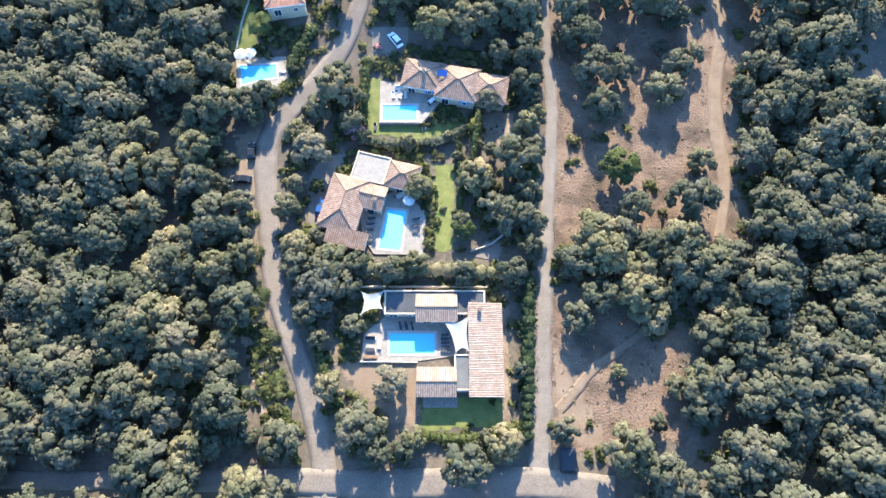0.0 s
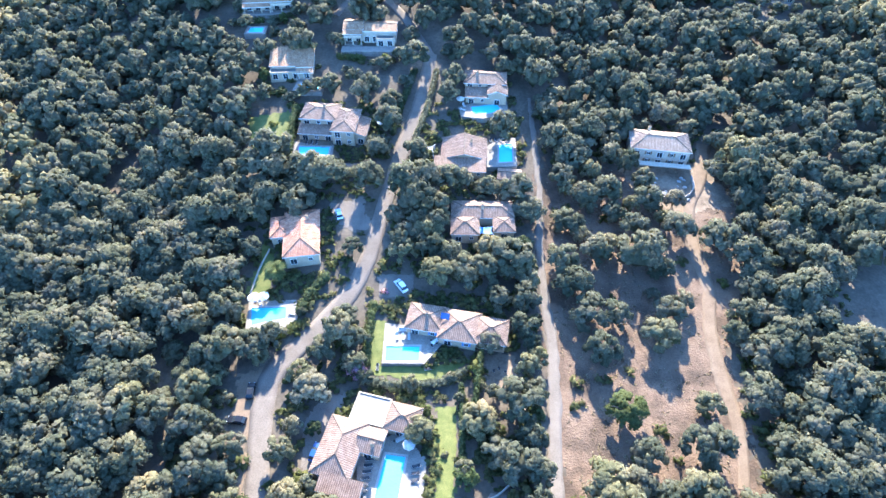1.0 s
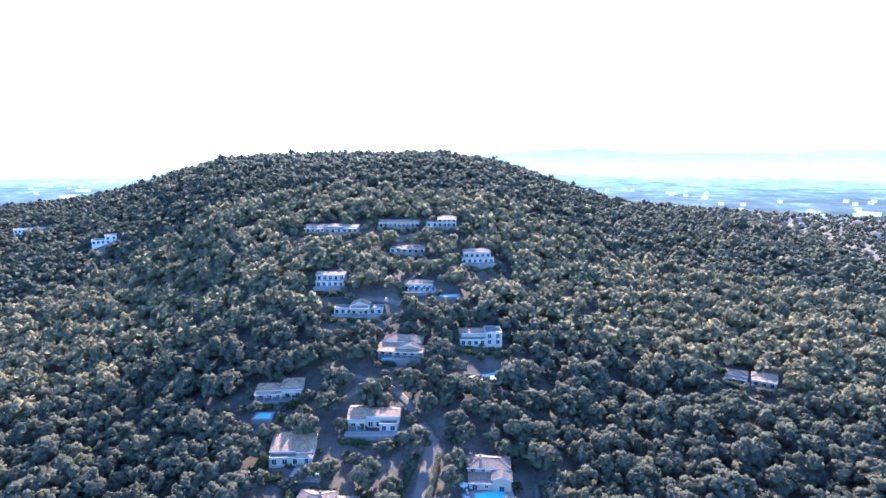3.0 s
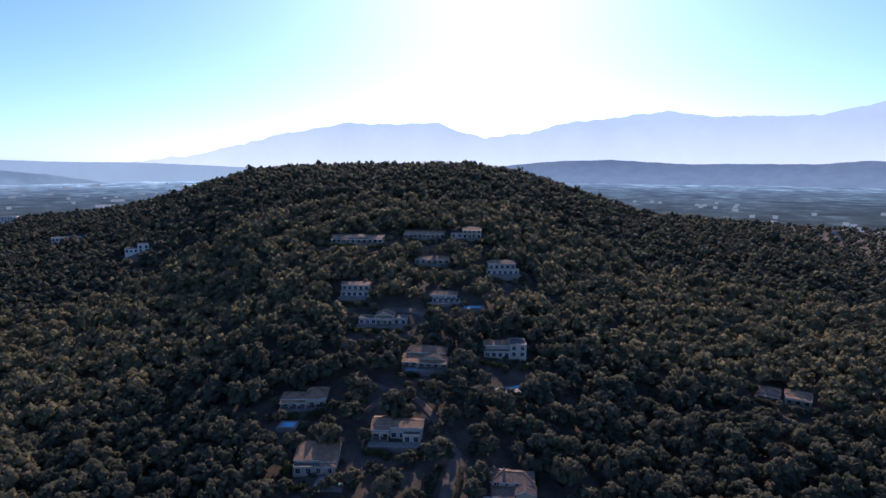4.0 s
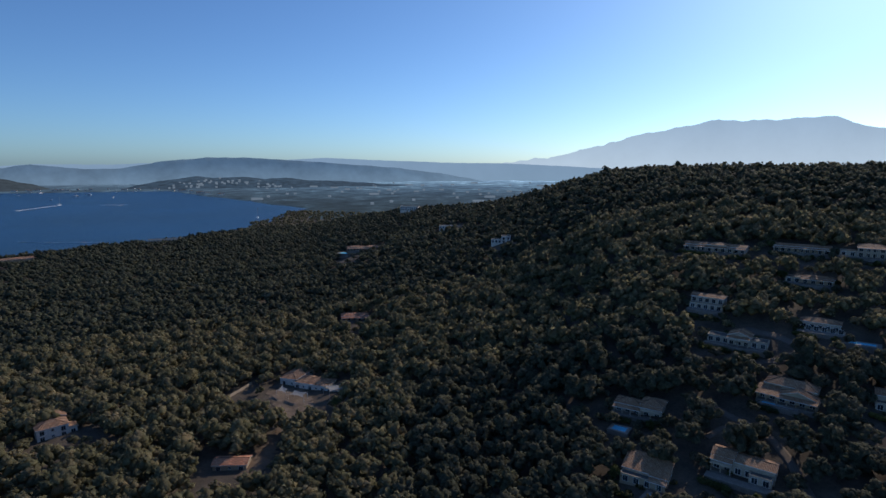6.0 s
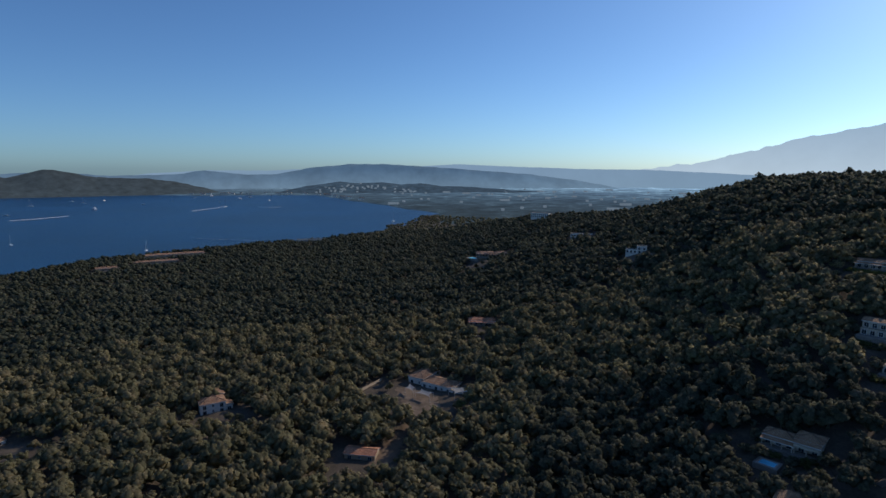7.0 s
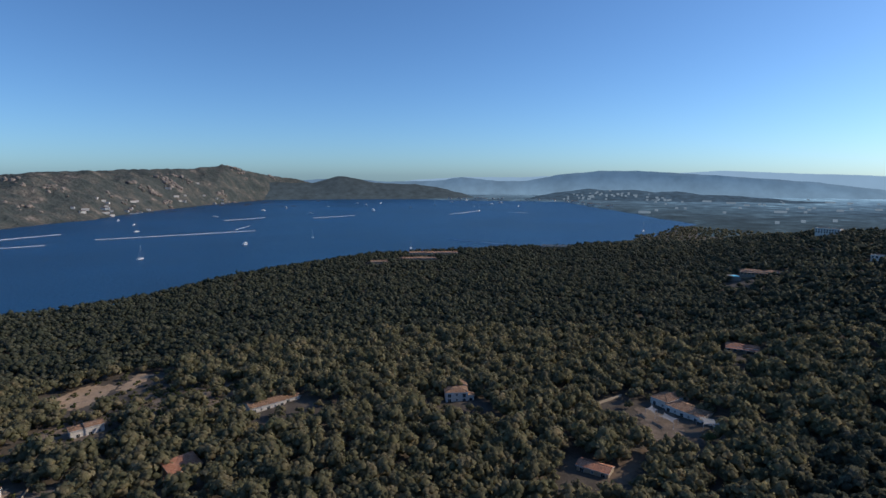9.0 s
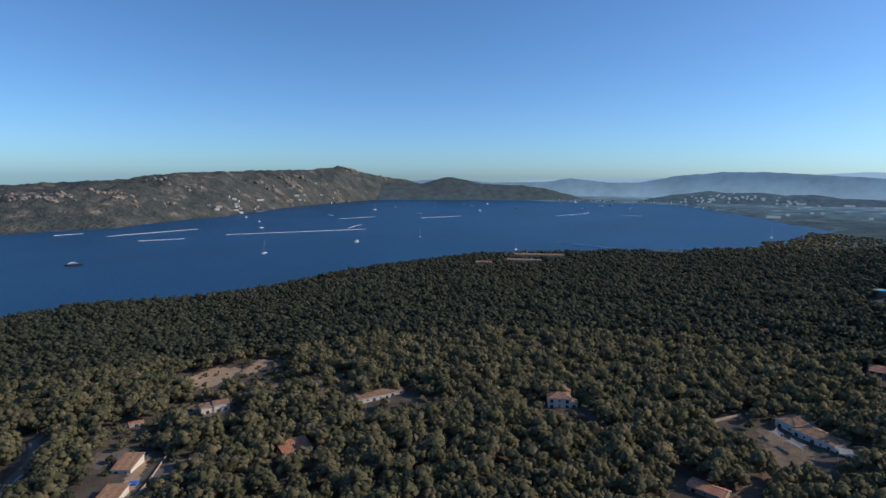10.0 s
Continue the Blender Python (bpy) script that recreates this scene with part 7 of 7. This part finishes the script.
tree(29.4, 36.8, 4.8, 4.4, 2.6, 4, "pale olive-green tree beside the track", M_OLIVE, "garden trees")
tree(36.6, 13.4, 2.2, 2.2, 2.6, 2, "small tree in the clearing", M_OLIVE, "garden trees")
tree(54.6, 92.6, 2.4, 2.4, 0.6, 1, "small evergreen in the clearing", None, "garden trees")
PLOTS += [[(tx - 4, ty - 4), (tx + 4, ty - 4), (tx + 4, ty + 4), (tx - 4, ty + 4)] for tx, ty in ((-26, 30), (5, -4), (-16, 2), (-30, 63.6), (40.6, 58.6), (29.4, 36.8), (55.8, 51), (46, 40), (8.3, 56.6), (11.8, 50))]
for i in range(12):  # a row of trees between the track and the gardens
    ty = 40 + 6.1 * i
    tree(19.6 + 0.04 * (ty - 40) + 0.9 * math.sin(i * 2.2), ty, 3.3 + 0.5 * math.sin(i * 1.7), 3.8 + 0.7 * math.cos(i * 1.3), i * 0.9, i % 6, "evergreen tree in a row beside the gravel track", (None, M_OLIVE, None, M_HEDGE)[i % 4], "trees beside the track")
for i, (tx, ty, tr, mt, lab) in enumerate((
        (-30, 65.0, 4.2, M_GREY, "round grey-leaved tree beside the lane"), (-6.0, 55.8, 3.2, M_OLIVE, "broad olive-green tree over the pool terrace"),
        (5.2, 45.4, 2.2, M_OLIVE, "round pale blue-green bush on the lawn"), (7.8, 56.6, 3.6, None, "dark evergreen tree beside the garden"),
        (11.8, 51.0, 3.0, None, "dark evergreen tree beside the garden"), (-24.6, 83.0, 4.4, None, "dense dark evergreen beside the lane"),
        (-29.2, 74.4, 4.0, None, "dense dark evergreen beside the lane"), (-28.4, 55.4, 2.2, M_HEDGE, "dark garden bush beside the drive"),
        (-27.6, 43.0, 2.6, M_OLIVE, "pale garden tree beside the lane"), (11.4, 77.0, 3.6, None, "dark evergreen tree behind the house"),
        (13.6, 89.6, 4.2, None, "dark evergreen tree behind the house"), (5.4, 95.6, 4.4, None, "dark evergreen tree behind the house"))):
    tree(tx, ty, tr, tr * 1.0, 1.1 * i, i % 6, lab, mt, "garden trees")
bin_box = part("gate_shed", boxes((23.6, 26.8, -5.6, -1.2, 0, 1.1, 0.05), (23.9, 26.5, -5.3, -1.5, 1.103, 1.3, 0.05)), M_DARK)
tagged(bin_box, "dark refuse enclosure beside the road", "bin store")

for o in (LOUNGER_DARK, LOUNGER_PALE, CHAIR_WHITE, CHAIR_DARK):
    for c in [*o.children_recursive, o]:
        bpy.data.objects.remove(c)


# ---- boats on the bay ----
M_HULL, M_HULL_DARK, M_SAILCLOTH = plain("white_gelcoat", (0.72, 0.73, 0.74), 0.3), plain("dark_hull", (0.05, 0.05, 0.06), 0.3), plain("sailcloth", (0.7, 0.69, 0.66), 0.8)
M_FOAM = stuff_mat("wake_foam", [(0.3, (0.3, 0.38, 0.46)), (0.55, (0.75, 0.78, 0.8))], 6.0, 1.0, 0.8, 0.2, 0.1)


def hull(length, beam, depth):
    bm = bmesh.new()
    n = 8
    rows = []
    for i in range(n + 1):
        t = i / n
        w = beam / 2 * (1 - max(0, (t - 0.45) / 0.55) ** 2) * (0.85 + 0.15 * min(1, t * 4))
        sheer = depth * (1 + 0.35 * t * t)
        y = (t - 0.5) * length
        rows.append([bm.verts.new(p) for p in ((-w, y, sheer), (-w * 0.8, y, 0), (0, y, -depth * 0.4 * (1 - t * 0.6)), (w * 0.8, y, 0), (w, y, sheer))])
    for a, b in zip(rows, rows[1:]):
        for k in range(4):
            bm.faces.new((a[k], b[k], b[k + 1], a[k + 1]))
        bm.faces.new((a[4], b[4], b[0], a[0]))
    bm.faces.new(rows[0])
    bmesh.ops.recalc_face_normals(bm, faces=bm.faces)
    return bm


def motor_boat(x, y, turn, length, label, dark=False):
    ob = empty("motor_yacht", pose(x, y, SEA, 0, 0, turn), label, "boat", "boats on the bay")
    b = length * 0.26
    part("hull", hull(length, b, length * 0.09), M_HULL_DARK if dark else M_HULL, ob)
    z = length * 0.09
    part("deckhouse", boxes((-b * 0.36, b * 0.36, -length * 0.3, length * 0.18, z, z + length * 0.075, length * 0.012)), M_HULL, ob)
    part("glazing", boxes((-b * 0.37, b * 0.37, -length * 0.26, length * 0.185, z + length * 0.03, z + length * 0.055)), M_GLASS, ob)
    part("flybridge", boxes((-b * 0.28, b * 0.28, -length * 0.24, length * 0.06, z + length * 0.078, z + length * 0.12, length * 0.01)), M_HULL, ob)
    return ob


def sail_boat(x, y, turn, length, label, furled=True):
    ob = empty("sailing_yacht", pose(x, y, SEA, 0, 0, turn), label, "boat", "boats on the bay")
    part("hull", hull(length, length * 0.27, length * 0.08), M_HULL, ob)
    z = length * 0.08
    part("cabin", boxes((-length * 0.07, length * 0.07, -length * 0.12, length * 0.18, z, z + length * 0.04, length * 0.008)), M_HULL, ob)
    bm = bmesh.new()
    tube(bm, (0, length * 0.08, z), (0, length * 0.08, length * 1.35), length * 0.012, 6)
    mast = part("mast", bm, M_METAL, ob)
    bm = bmesh.new()
    tube(bm, (0, length * 0.07, length * 0.2), (0, -length * 0.34, length * 0.2), length * 0.02, 6)
    part("boom", bm, M_SAILCLOTH, mast)
    for s, yy in ((1, length * 0.48), (-1, -length * 0.46)):
        bm = bmesh.new()
        tube(bm, (0, length * 0.08, length * 1.33), (0, yy, z + 0.2), length * 0.006, 4)
        part("stay", bm, M_METAL, mast)
    return ob


motor_boat(-977, -550, 20, 26, "dark-hulled motor yacht at anchor on the bay", True)
motor_boat(-1300, -106, 75, 26, "white motor yacht on the bay")
motor_boat(-2434, 327, 95, 46, "large white motor yacht on the bay")
sail_boat(-1114, -270, 70, 19, "white sailing yacht at anchor with furled sails")
sail_boat(-1405, 41, 100, 17, "white sailing yacht at anchor with furled sails")
sail_boat(-1664, -408, 60, 18, "white sailing yacht at anchor with furled sails")
sail_boat(-1150, 232, 60, 15, "white sailing yacht near the wooded shore")
motor_boat(-1892, -471, 80, 18, "small white motor boat on the bay")
for i, (bx, by) in enumerate(((-2189, -278), (-2556, -128), (-2072, -561), (-3079, 326), (-2903, 351), (-3083, 457), (-2646, 535), (-2851, 701), (-3296, 1014), (-2648, 848), (-2316, 766), (-2854, 1012), (-2651, 1084), (-3098, 1373), (-3265, 1470), (-2689, 1469), (-3098, 1282), (-2970, 1105), (-3091, 862), (-1354, 921), (-2740, -37), (-2286, 64), (-2792, 156))):
    if i % 3 == 1:
        sail_boat(bx, by, 40 * i, 22, "white sailing yacht moored far off")
    else:
        motor_boat(bx, by, 50 * i, 22 + 4 * (i % 3), "white motor boat far out on the bay")


def wake(a, b, w0, w1):
    """Foam trailing behind a boat, from its far end a to the boat at b."""
    c = resample([a, ((a[0] + b[0]) / 2 + 4, (a[1] + b[1]) / 2 - 4), b], 12)
    d = np.gradient(c, axis=0)
    d /= np.linalg.norm(d, axis=1)[:, None]
    nrm = np.stack([-d[:, 1], d[:, 0]], 1)
    w = 0.15 * np.linspace(w0 * 0.2, w1 * 0.9, len(c)) * (1 + 0.4 * fbm(c[:, 0], c[:, 1], 40, 3))
    rows = [np.column_stack([c + nrm * (w * s)[:, None], np.full(len(c), SEA + (1.1 if s == 0 else 0.05))]) for s in (-0.5, 0, 0.5)]
    i = np.arange(3 * len(c)).reshape(3, -1)
    f = np.stack([i[:-1, :-1], i[:-1, 1:], i[1:, 1:], i[1:, :-1]], -1).reshape(-1, 4)
    return tagged(new("wake", mesh_from("wake", np.concatenate(rows), f[:, ::-1], M_FOAM)), "long white foam wake on the sea", "wake", kind="stuff")


for a, b, w0, w1 in (((-1461, -864), (-1512, -822), 14, 30), ((-1440, -726), (-1634, -578), 10, 34), ((-1338, -607), (-1383, -520), 10, 26), ((-1477, -452), (-1622, -106), 10, 38), ((-2014, -226), (-2124, -103), 18, 40), ((-1296, 353), (-1167, 450), 16, 12), ((-1777, -130), (-1650, -160), 14, 34), ((-2066, 64), (-2152, 218), 18, 40), ((-2148, 589), (-2316, 766), 14, 44), ((-2210, 858), (-2148, 925), 24, 30)):
    wake(a, b, w0, w1)


# ---- houses across the bay and in the plain ----
M_FARWALL = plain("far_white_wall", (0.62, 0.58, 0.53), 0.9)


def far_house(w, d, h, material=None):
    ob = empty("far_house", pose(0, 0, -200), "small pale house with a low roof on the far shore", "house", "houses on the far shore")
    part("wall", boxes((-w / 2, w / 2, -d / 2, d / 2, -4, h)), material or M_FARWALL, ob)
    bm = bmesh.new()
    wedge(bm, [(-w / 2 - 0.6, -d / 2 - 0.6, h + 0.01), (-w / 2 - 0.6, d / 2 + 0.6, h + 0.01), (-w / 2 - 0.6, 0, h + d * 0.18)], (w + 1.2, 0, 0))
    part("roof", bm, material or M_TILE_PALE, ob)
    return ob


M_FARGLOW = haze_glow_mat("hazed_buildings", (0.15, 0.205, 0.26), (0.175, 0.23, 0.29), -40, 40, 1.0, 0.1, 30)  # buildings of the hazy backdrop; a painted glow lifts their unlit sides
kinds = [far_house(17, 10, 5), far_house(12, 9, 4.5), far_house(24, 10, 5), far_house(24, 12, 3.4, M_FARGLOW), far_house(11, 9, 4, M_FARGLOW), far_house(44, 16, 3.4, M_FARGLOW)]
rnd = random.Random(11)


def settle(bx, by, k, z=None):
    az = math.degrees(math.atan2(-bx, by))
    copy_thing(kinds[k], pose(bx, by, base_z(bx, by) + 2.5 if z is None else z, 0, 0, az + rnd.uniform(-25, 25)))


for i, (bx, by) in enumerate(((-2189, -708), (-2248, -695), (-2346, -691), (-2359, -673), (-2380, -656), (-2421, -640), (-2520, -623), (-2544, -592), (-2512, -512), (-2963, -503), (-2737, -413), (-3281, -366), (-3069, -268), (-3197, -216), (-3343, -111), (-2910, -550), (-3500, 91), (-3179, -447), (-3066, -372), (-2952, -40))):
    for k in range(3):
        settle(bx + rnd.uniform(-70, 70), by + rnd.uniform(-50, 50), (0, 1, 2)[(i + k) % 3])
for i in range(60):  # along the head of the bay
    a = radians(rnd.uniform(58, 90))
    r = float(np.interp(math.degrees(a), SHORE_AZ, SHORE_R)) + rnd.uniform(30, 160)
    settle(-math.sin(a) * r, math.cos(a) * r, rnd.choice((0, 1, 1, 2)))
for i in range(50):  # the town on the low hill
    a = radians(rnd.uniform(53, 63.5))
    r = 3480 + rnd.uniform(0, 220)
    f = (r - 3450) / 300
    settle(-math.sin(a) * r, math.cos(a) * r, 4, -22 + 62 * f * (1 - abs(math.degrees(a) - 59) / 9))
for i in range(90):  # the plain
    a = radians(rnd.uniform(20, 56))
    r = rnd.uniform(1750, 4200)
    settle(-math.sin(a) * r, math.cos(a) * r, rnd.choice((3, 4, 4, 4, 5)))
for i in range(70):  # the valley behind the hill
    a = radians(rnd.uniform(-44, -14))
    r = rnd.uniform(760, 2200)
    settle(-math.sin(a) * r, math.cos(a) * r, rnd.choice((0, 1, 1)) if r < 1400 else 4)
settle(945, 1280, 5)
for o in kinds:
    for c in [*o.children_recursive, o]:
        bpy.data.objects.remove(c)
ribbon("track_valley", [(760, 1190), (640, 960), (560, 800), (500, 700)], 9.0, M_DIRT, "pale dirt road in the valley", 0.6)


# ---- the wood ----
M_SCRUB = leaf_mat("scrub_leaves", [(0.3, (0.07, 0.085, 0.035)), (0.5, (0.11, 0.12, 0.055)), (0.7, (0.17, 0.16, 0.09))], 4.0)
rng = np.random.default_rng(5)


def scatter(r0, r1, step, a0=-48, a1=130, beyond=60):
    n = int(2.4 * r1 / step) + 2
    gx, gy = np.meshgrid(np.arange(n) - n / 2, np.arange(n) - n / 2)
    x = (gx + 0.5 * (np.arange(n) % 2)[:, None]).ravel() * step + rng.uniform(-0.36, 0.36, n * n) * step
    y = gy.ravel() * step * 0.9 + rng.uniform(-0.36, 0.36, n * n) * step
    r, az = np.hypot(x, y), np.degrees(np.arctan2(-x, y))
    dc = np.interp(az, CREST_AZ, CREST_R)
    keep = (r >= r0) & (r < r1) & (((az > a0) & (az < a1) & ((r > 180) | ((np.abs(x) < 114 + 0.5 * np.maximum(y, 0)) & (y > -22)))) | ((r < 130) & (y > -22) & (np.abs(x) < 118))) & (r < dc + beyond) & (y > -700)
    x, y = x[keep], y[keep]
    keep = ground_z(x, y) > SEA + 2
    x, y = x[keep], y[keep]
    clear = (line_dist(x, y, ROAD) < np.where(y > 120, 5.0, 4.6)) | (line_dist(x, y, CROSS_ROAD) < np.where(x < -30, 2.0, 4.4)) | (line_dist(x, y, GRAVEL) < np.where(y > 75, 3.0, 3.9)) | (line_dist(x, y, DIRT) < 4.0) | (line_dist(x, y, HILL_LANE) < 2.3) | (line_dist(x, y, UPPER_LANE) < 3.6) | (line_dist(x, y, BRANCH) < 3.2)
    for poly in PLOTS:
        clear |= inside(x, y, poly)
    sparse = np.zeros(len(x), bool)
    for poly in CLEARINGS:
        sparse |= inside(x, y, poly)
    clear |= sparse & (rng.random(len(x)) > np.where(x > 0, np.where(y > 98, 0.3, 0.05), 0.16))
    return x[~clear], y[~clear]


def sizes(n, lo, hi):
    s = lo + (hi - lo) * rng.beta(2, 2.4, n)
    return s, s * rng.uniform(0.8, 1.2, n), rng.uniform(0, 6.28, n)


MIDDLE = [dome_template(20 + k, 8, 21, 36, 0.16, 0.065, OCTA) for k in range(6)]
FAR = [dome_template(40 + k, 4, 4, 2, 0.26, 0.12, OCTA) for k in range(6)]
FARTHEST = [dome_template(60 + k, 4, 0, 3, 0.3, 0.17, OCTA) for k in range(6)]


def forest(name, templates, x, y, lo, hi, label, low_by=1.0):
    s, h, turn = sizes(len(x), lo, hi)
    h = h * low_by
    for poly in LOW:  # young trees below the houses
        small = inside(x, y, poly)
        s, h = np.where(small, s * 0.55, s), np.where(small, h * 0.45, h)
    kind = rng.integers(0, len(templates), len(x))
    z = ground_z(x, y) + h * 0.35 + rng.uniform(-0.8, 1.6, len(x))
    co, tri, nor = merge_trees(templates, x, y, z, s, h, turn, kind)
    ob = new(name, soft_normals(mesh_from(name, co, tri, M_TREE), nor))
    return tagged(ob, label, "woodland", kind="stuff")


NEAR_REST = [dome_template(80 + k, 14, 130, 230, 0.105, 0.046, OCTA) for k in range(6)]
x, y = scatter(0, 168, 6.7)
n_near = np.argsort(np.hypot(x + 5, (y - 40) * 0.8))
mine, rest = n_near[:180], n_near[180:]


def room(x, y):
    """How far a crown may spread before it reaches a house, a terrace, a lawn or a lane."""
    d = np.minimum(np.minimum(line_dist(x, y, ROAD), line_dist(x, y, GRAVEL)), line_dist(x, y, DIRT)) - 1.2
    d = np.minimum(d, np.where(x > -30, line_dist(x, y, CROSS_ROAD) - 1.5, 9))
    for poly in KEEP_FREE:
        d = np.minimum(d, np.where(inside(x, y, poly), 0, line_dist(x, y, [*poly, poly[0]]) * 1.05 + 0.3))
    return d


s, h, turn = sizes(len(mine), 3.2, 7.4)
wide = room(x[mine], y[mine])
h, s = np.minimum(h, wide * 1.25), np.minimum(s, wide)
for i, (tx, ty) in enumerate(zip(x[mine], y[mine])):
    if s[i] < 1.4:
        continue
    tree(float(tx), float(ty), float(s[i]), float(h[i]), float(turn[i]), i % 6)
forest("woodland_near", NEAR_REST, x[rest], y[rest], 3.4, 7.6, "dense grey-green evergreen oak wood")
x, y = scatter(168, 275, 8.0, -48, 42)
FRONT = [dome_template(160 + k, 11, 66, 90, 0.135, 0.055, OCTA) for k in range(6)]
forest("woodland_front", FRONT, x, y, 3.6, 7.8, "dense evergreen wood at the foot of the hill")
x, y = scatter(168, 430, 8.3)
back = (np.hypot(x, y) >= 275) | (np.degrees(np.arctan2(-x, y)) >= 42)
x, y = x[back], y[back]
forest("woodland_middle", MIDDLE, x, y, 4.0, 7.6, "dense evergreen wood on the slope")
x, y = scatter(430, 700, 8.3)
forest("woodland_far", FAR, x, y, 4.4, 7.2, "dense dark evergreen wood on the hill", 0.82)
x, y = scatter(700, 1500, 9.5)
forest("woodland_farthest", FARTHEST, x, y, 5, 7.4, "dense dark wood towards the shore", 0.75)
x, y = scatter(900, 1750, 18.0, 36, 60, 700)
forest("woodland_point", FARTHEST, x, y, 5, 8, "dark wood on the low point of the shore", 0.7)
x, y = scatter(600, 1500, 21.0, -52, -12, 2000)
forest("woodland_valley", FARTHEST, x, y, 5.5, 9.0, "scattered trees of the valley behind the hill")

# undergrowth of the gardens, off the lawns, yards, houses and paths
ux, uy = np.meshgrid(np.arange(-56, 108, 2.0), np.arange(-3, 165, 2.0))
ux, uy = (ux + rng.uniform(-0.9, 0.9, ux.shape)).ravel(), (uy + rng.uniform(-0.9, 0.9, uy.shape)).ravel()
free = np.zeros(len(ux), bool)
for poly in PLOTS:
    free |= inside(ux, uy, poly)
free |= rng.random(len(ux)) < 0.3
for poly in KEEP_FREE:
    c = np.mean(poly, 0)
    free &= ~inside(c[0] + (ux - c[0]) * 0.9, c[1] + (uy - c[1]) * 0.9, poly)
for poly in CLEARINGS:
    free &= ~(inside(ux, uy, poly) & (rng.random(len(ux)) < 0.93))
for line, w in ((ROAD, 3.4), (CROSS_ROAD, 3.6), (GRAVEL, 2.6), (DIRT, 2.6)):
    free &= line_dist(ux, uy, line) > w
ux, uy = ux[free], uy[free]
SCRUB = [crown_template(120 + k, 4, 24, 0.19, OCTA, 0.5, 0.8, 0.85) for k in range(4)]
sz, hh, turn = sizes(len(ux), 0.8, 2.6)
kind = rng.integers(0, 4, len(ux))
co, tri, nor = merge_trees(SCRUB, ux, uy, ground_z(ux, uy) - 0.1, sz, hh * 0.9, turn, kind)
tagged(new("undergrowth", soft_normals(mesh_from("undergrowth", co, tri, M_SCRUB), nor)), "low grey-green garden shrubs and undergrowth", "shrubs", kind="stuff")

# garden bushes round the houses on the hill
gx, gy = np.meshgrid(np.arange(-95, 40, 2.8), np.arange(120, 390, 2.8))
gx, gy = (gx + rng.uniform(-1.2, 1.2, gx.shape)).ravel(), (gy + rng.uniform(-1.2, 1.2, gy.shape)).ravel()
bushy = np.zeros(len(gx), bool)
for poly in PLOTS:
    bushy |= inside(gx, gy, poly)
for poly in KEEP_FREE:
    bushy &= ~inside(gx, gy, poly)
for line, w in ((ROAD, 3.2), (GRAVEL, 2.6), (HILL_LANE, 1.9), (UPPER_LANE, 3.0), (BRANCH, 2.6)):
    bushy &= line_dist(gx, gy, line) > w
bushy &= (rng.random(len(gx)) < 0.6) & (gy > 164)
gx, gy = gx[bushy], gy[bushy]
sz, hh, turn = sizes(len(gx), 0.9, 2.6)
co, tri, nor = merge_trees(SCRUB, gx, gy, ground_z(gx, gy) + 0.1, sz, hh, turn, rng.integers(0, 4, len(gx)))
tagged(new("garden_bushes", soft_normals(mesh_from("garden_bushes", co, tri, M_SCRUB), nor)), "grey-green bushes of the hillside gardens", "shrubs", kind="stuff")

# scrub among the far clearings
bx, by = np.meshgrid(np.arange(-420, -200, 3.0), np.arange(-160, -20, 3.0))
bx, by = (bx + rng.uniform(-1.3, 1.3, bx.shape)).ravel(), (by + rng.uniform(-1.3, 1.3, by.shape)).ravel()
scrubby = rng.random(len(bx)) < 0.07
for poly in CLEARINGS[:2]:
    scrubby |= inside(bx, by, poly) & (rng.random(len(bx)) < 0.5)
for poly in KEEP_FREE:
    scrubby &= ~inside(bx, by, poly)
bx, by = bx[scrubby], by[scrubby]
sz, hh, turn = sizes(len(bx), 0.7, 2.2)
co, tri, nor = merge_trees(SCRUB, bx, by, ground_z(bx, by) + 0.1, sz, hh, turn, rng.integers(0, 4, len(bx)))
tagged(new("scrub", soft_normals(mesh_from("scrub", co, tri, M_SCRUB), nor)), "low dry scrub between the clearings", "shrubs", kind="stuff")

# dry tufts and twigs on the bare ground
M_STRAW = leaf_mat("dry_grass", [(0.3, (0.24, 0.18, 0.12)), (0.7, (0.38, 0.3, 0.21))], 3.0)
tx, ty = rng.uniform(22, 102, 4500), rng.uniform(-2, 142, 4500)
on = np.zeros(len(tx), bool)
for poly in CLEARINGS[2:]:
    on |= inside(tx, ty, poly)
on &= (line_dist(tx, ty, GRAVEL) > 2.2) & (line_dist(tx, ty, DIRT) > 2.2) & (fbm(tx, ty, 12, 3) > -0.12)
tx, ty = tx[on], ty[on]
TUFT = [crown_template(140 + k, 2, 9, 0.42, OCTA, 0.4, 0.8, 0.4) for k in range(4)]
sz, hh, turn = sizes(len(tx), 0.2, 0.62)
co, tri, nor = merge_trees(TUFT, tx, ty, ground_z(tx, ty) - 0.02, sz * 1.1, hh * 0.55, turn, rng.integers(0, 4, len(tx)))
tagged(new("dry_grass", soft_normals(mesh_from("dry_grass", co, tri, M_STRAW), nor)), "dry straw-coloured tufts and twigs on bare soil", "grass", kind="stuff")
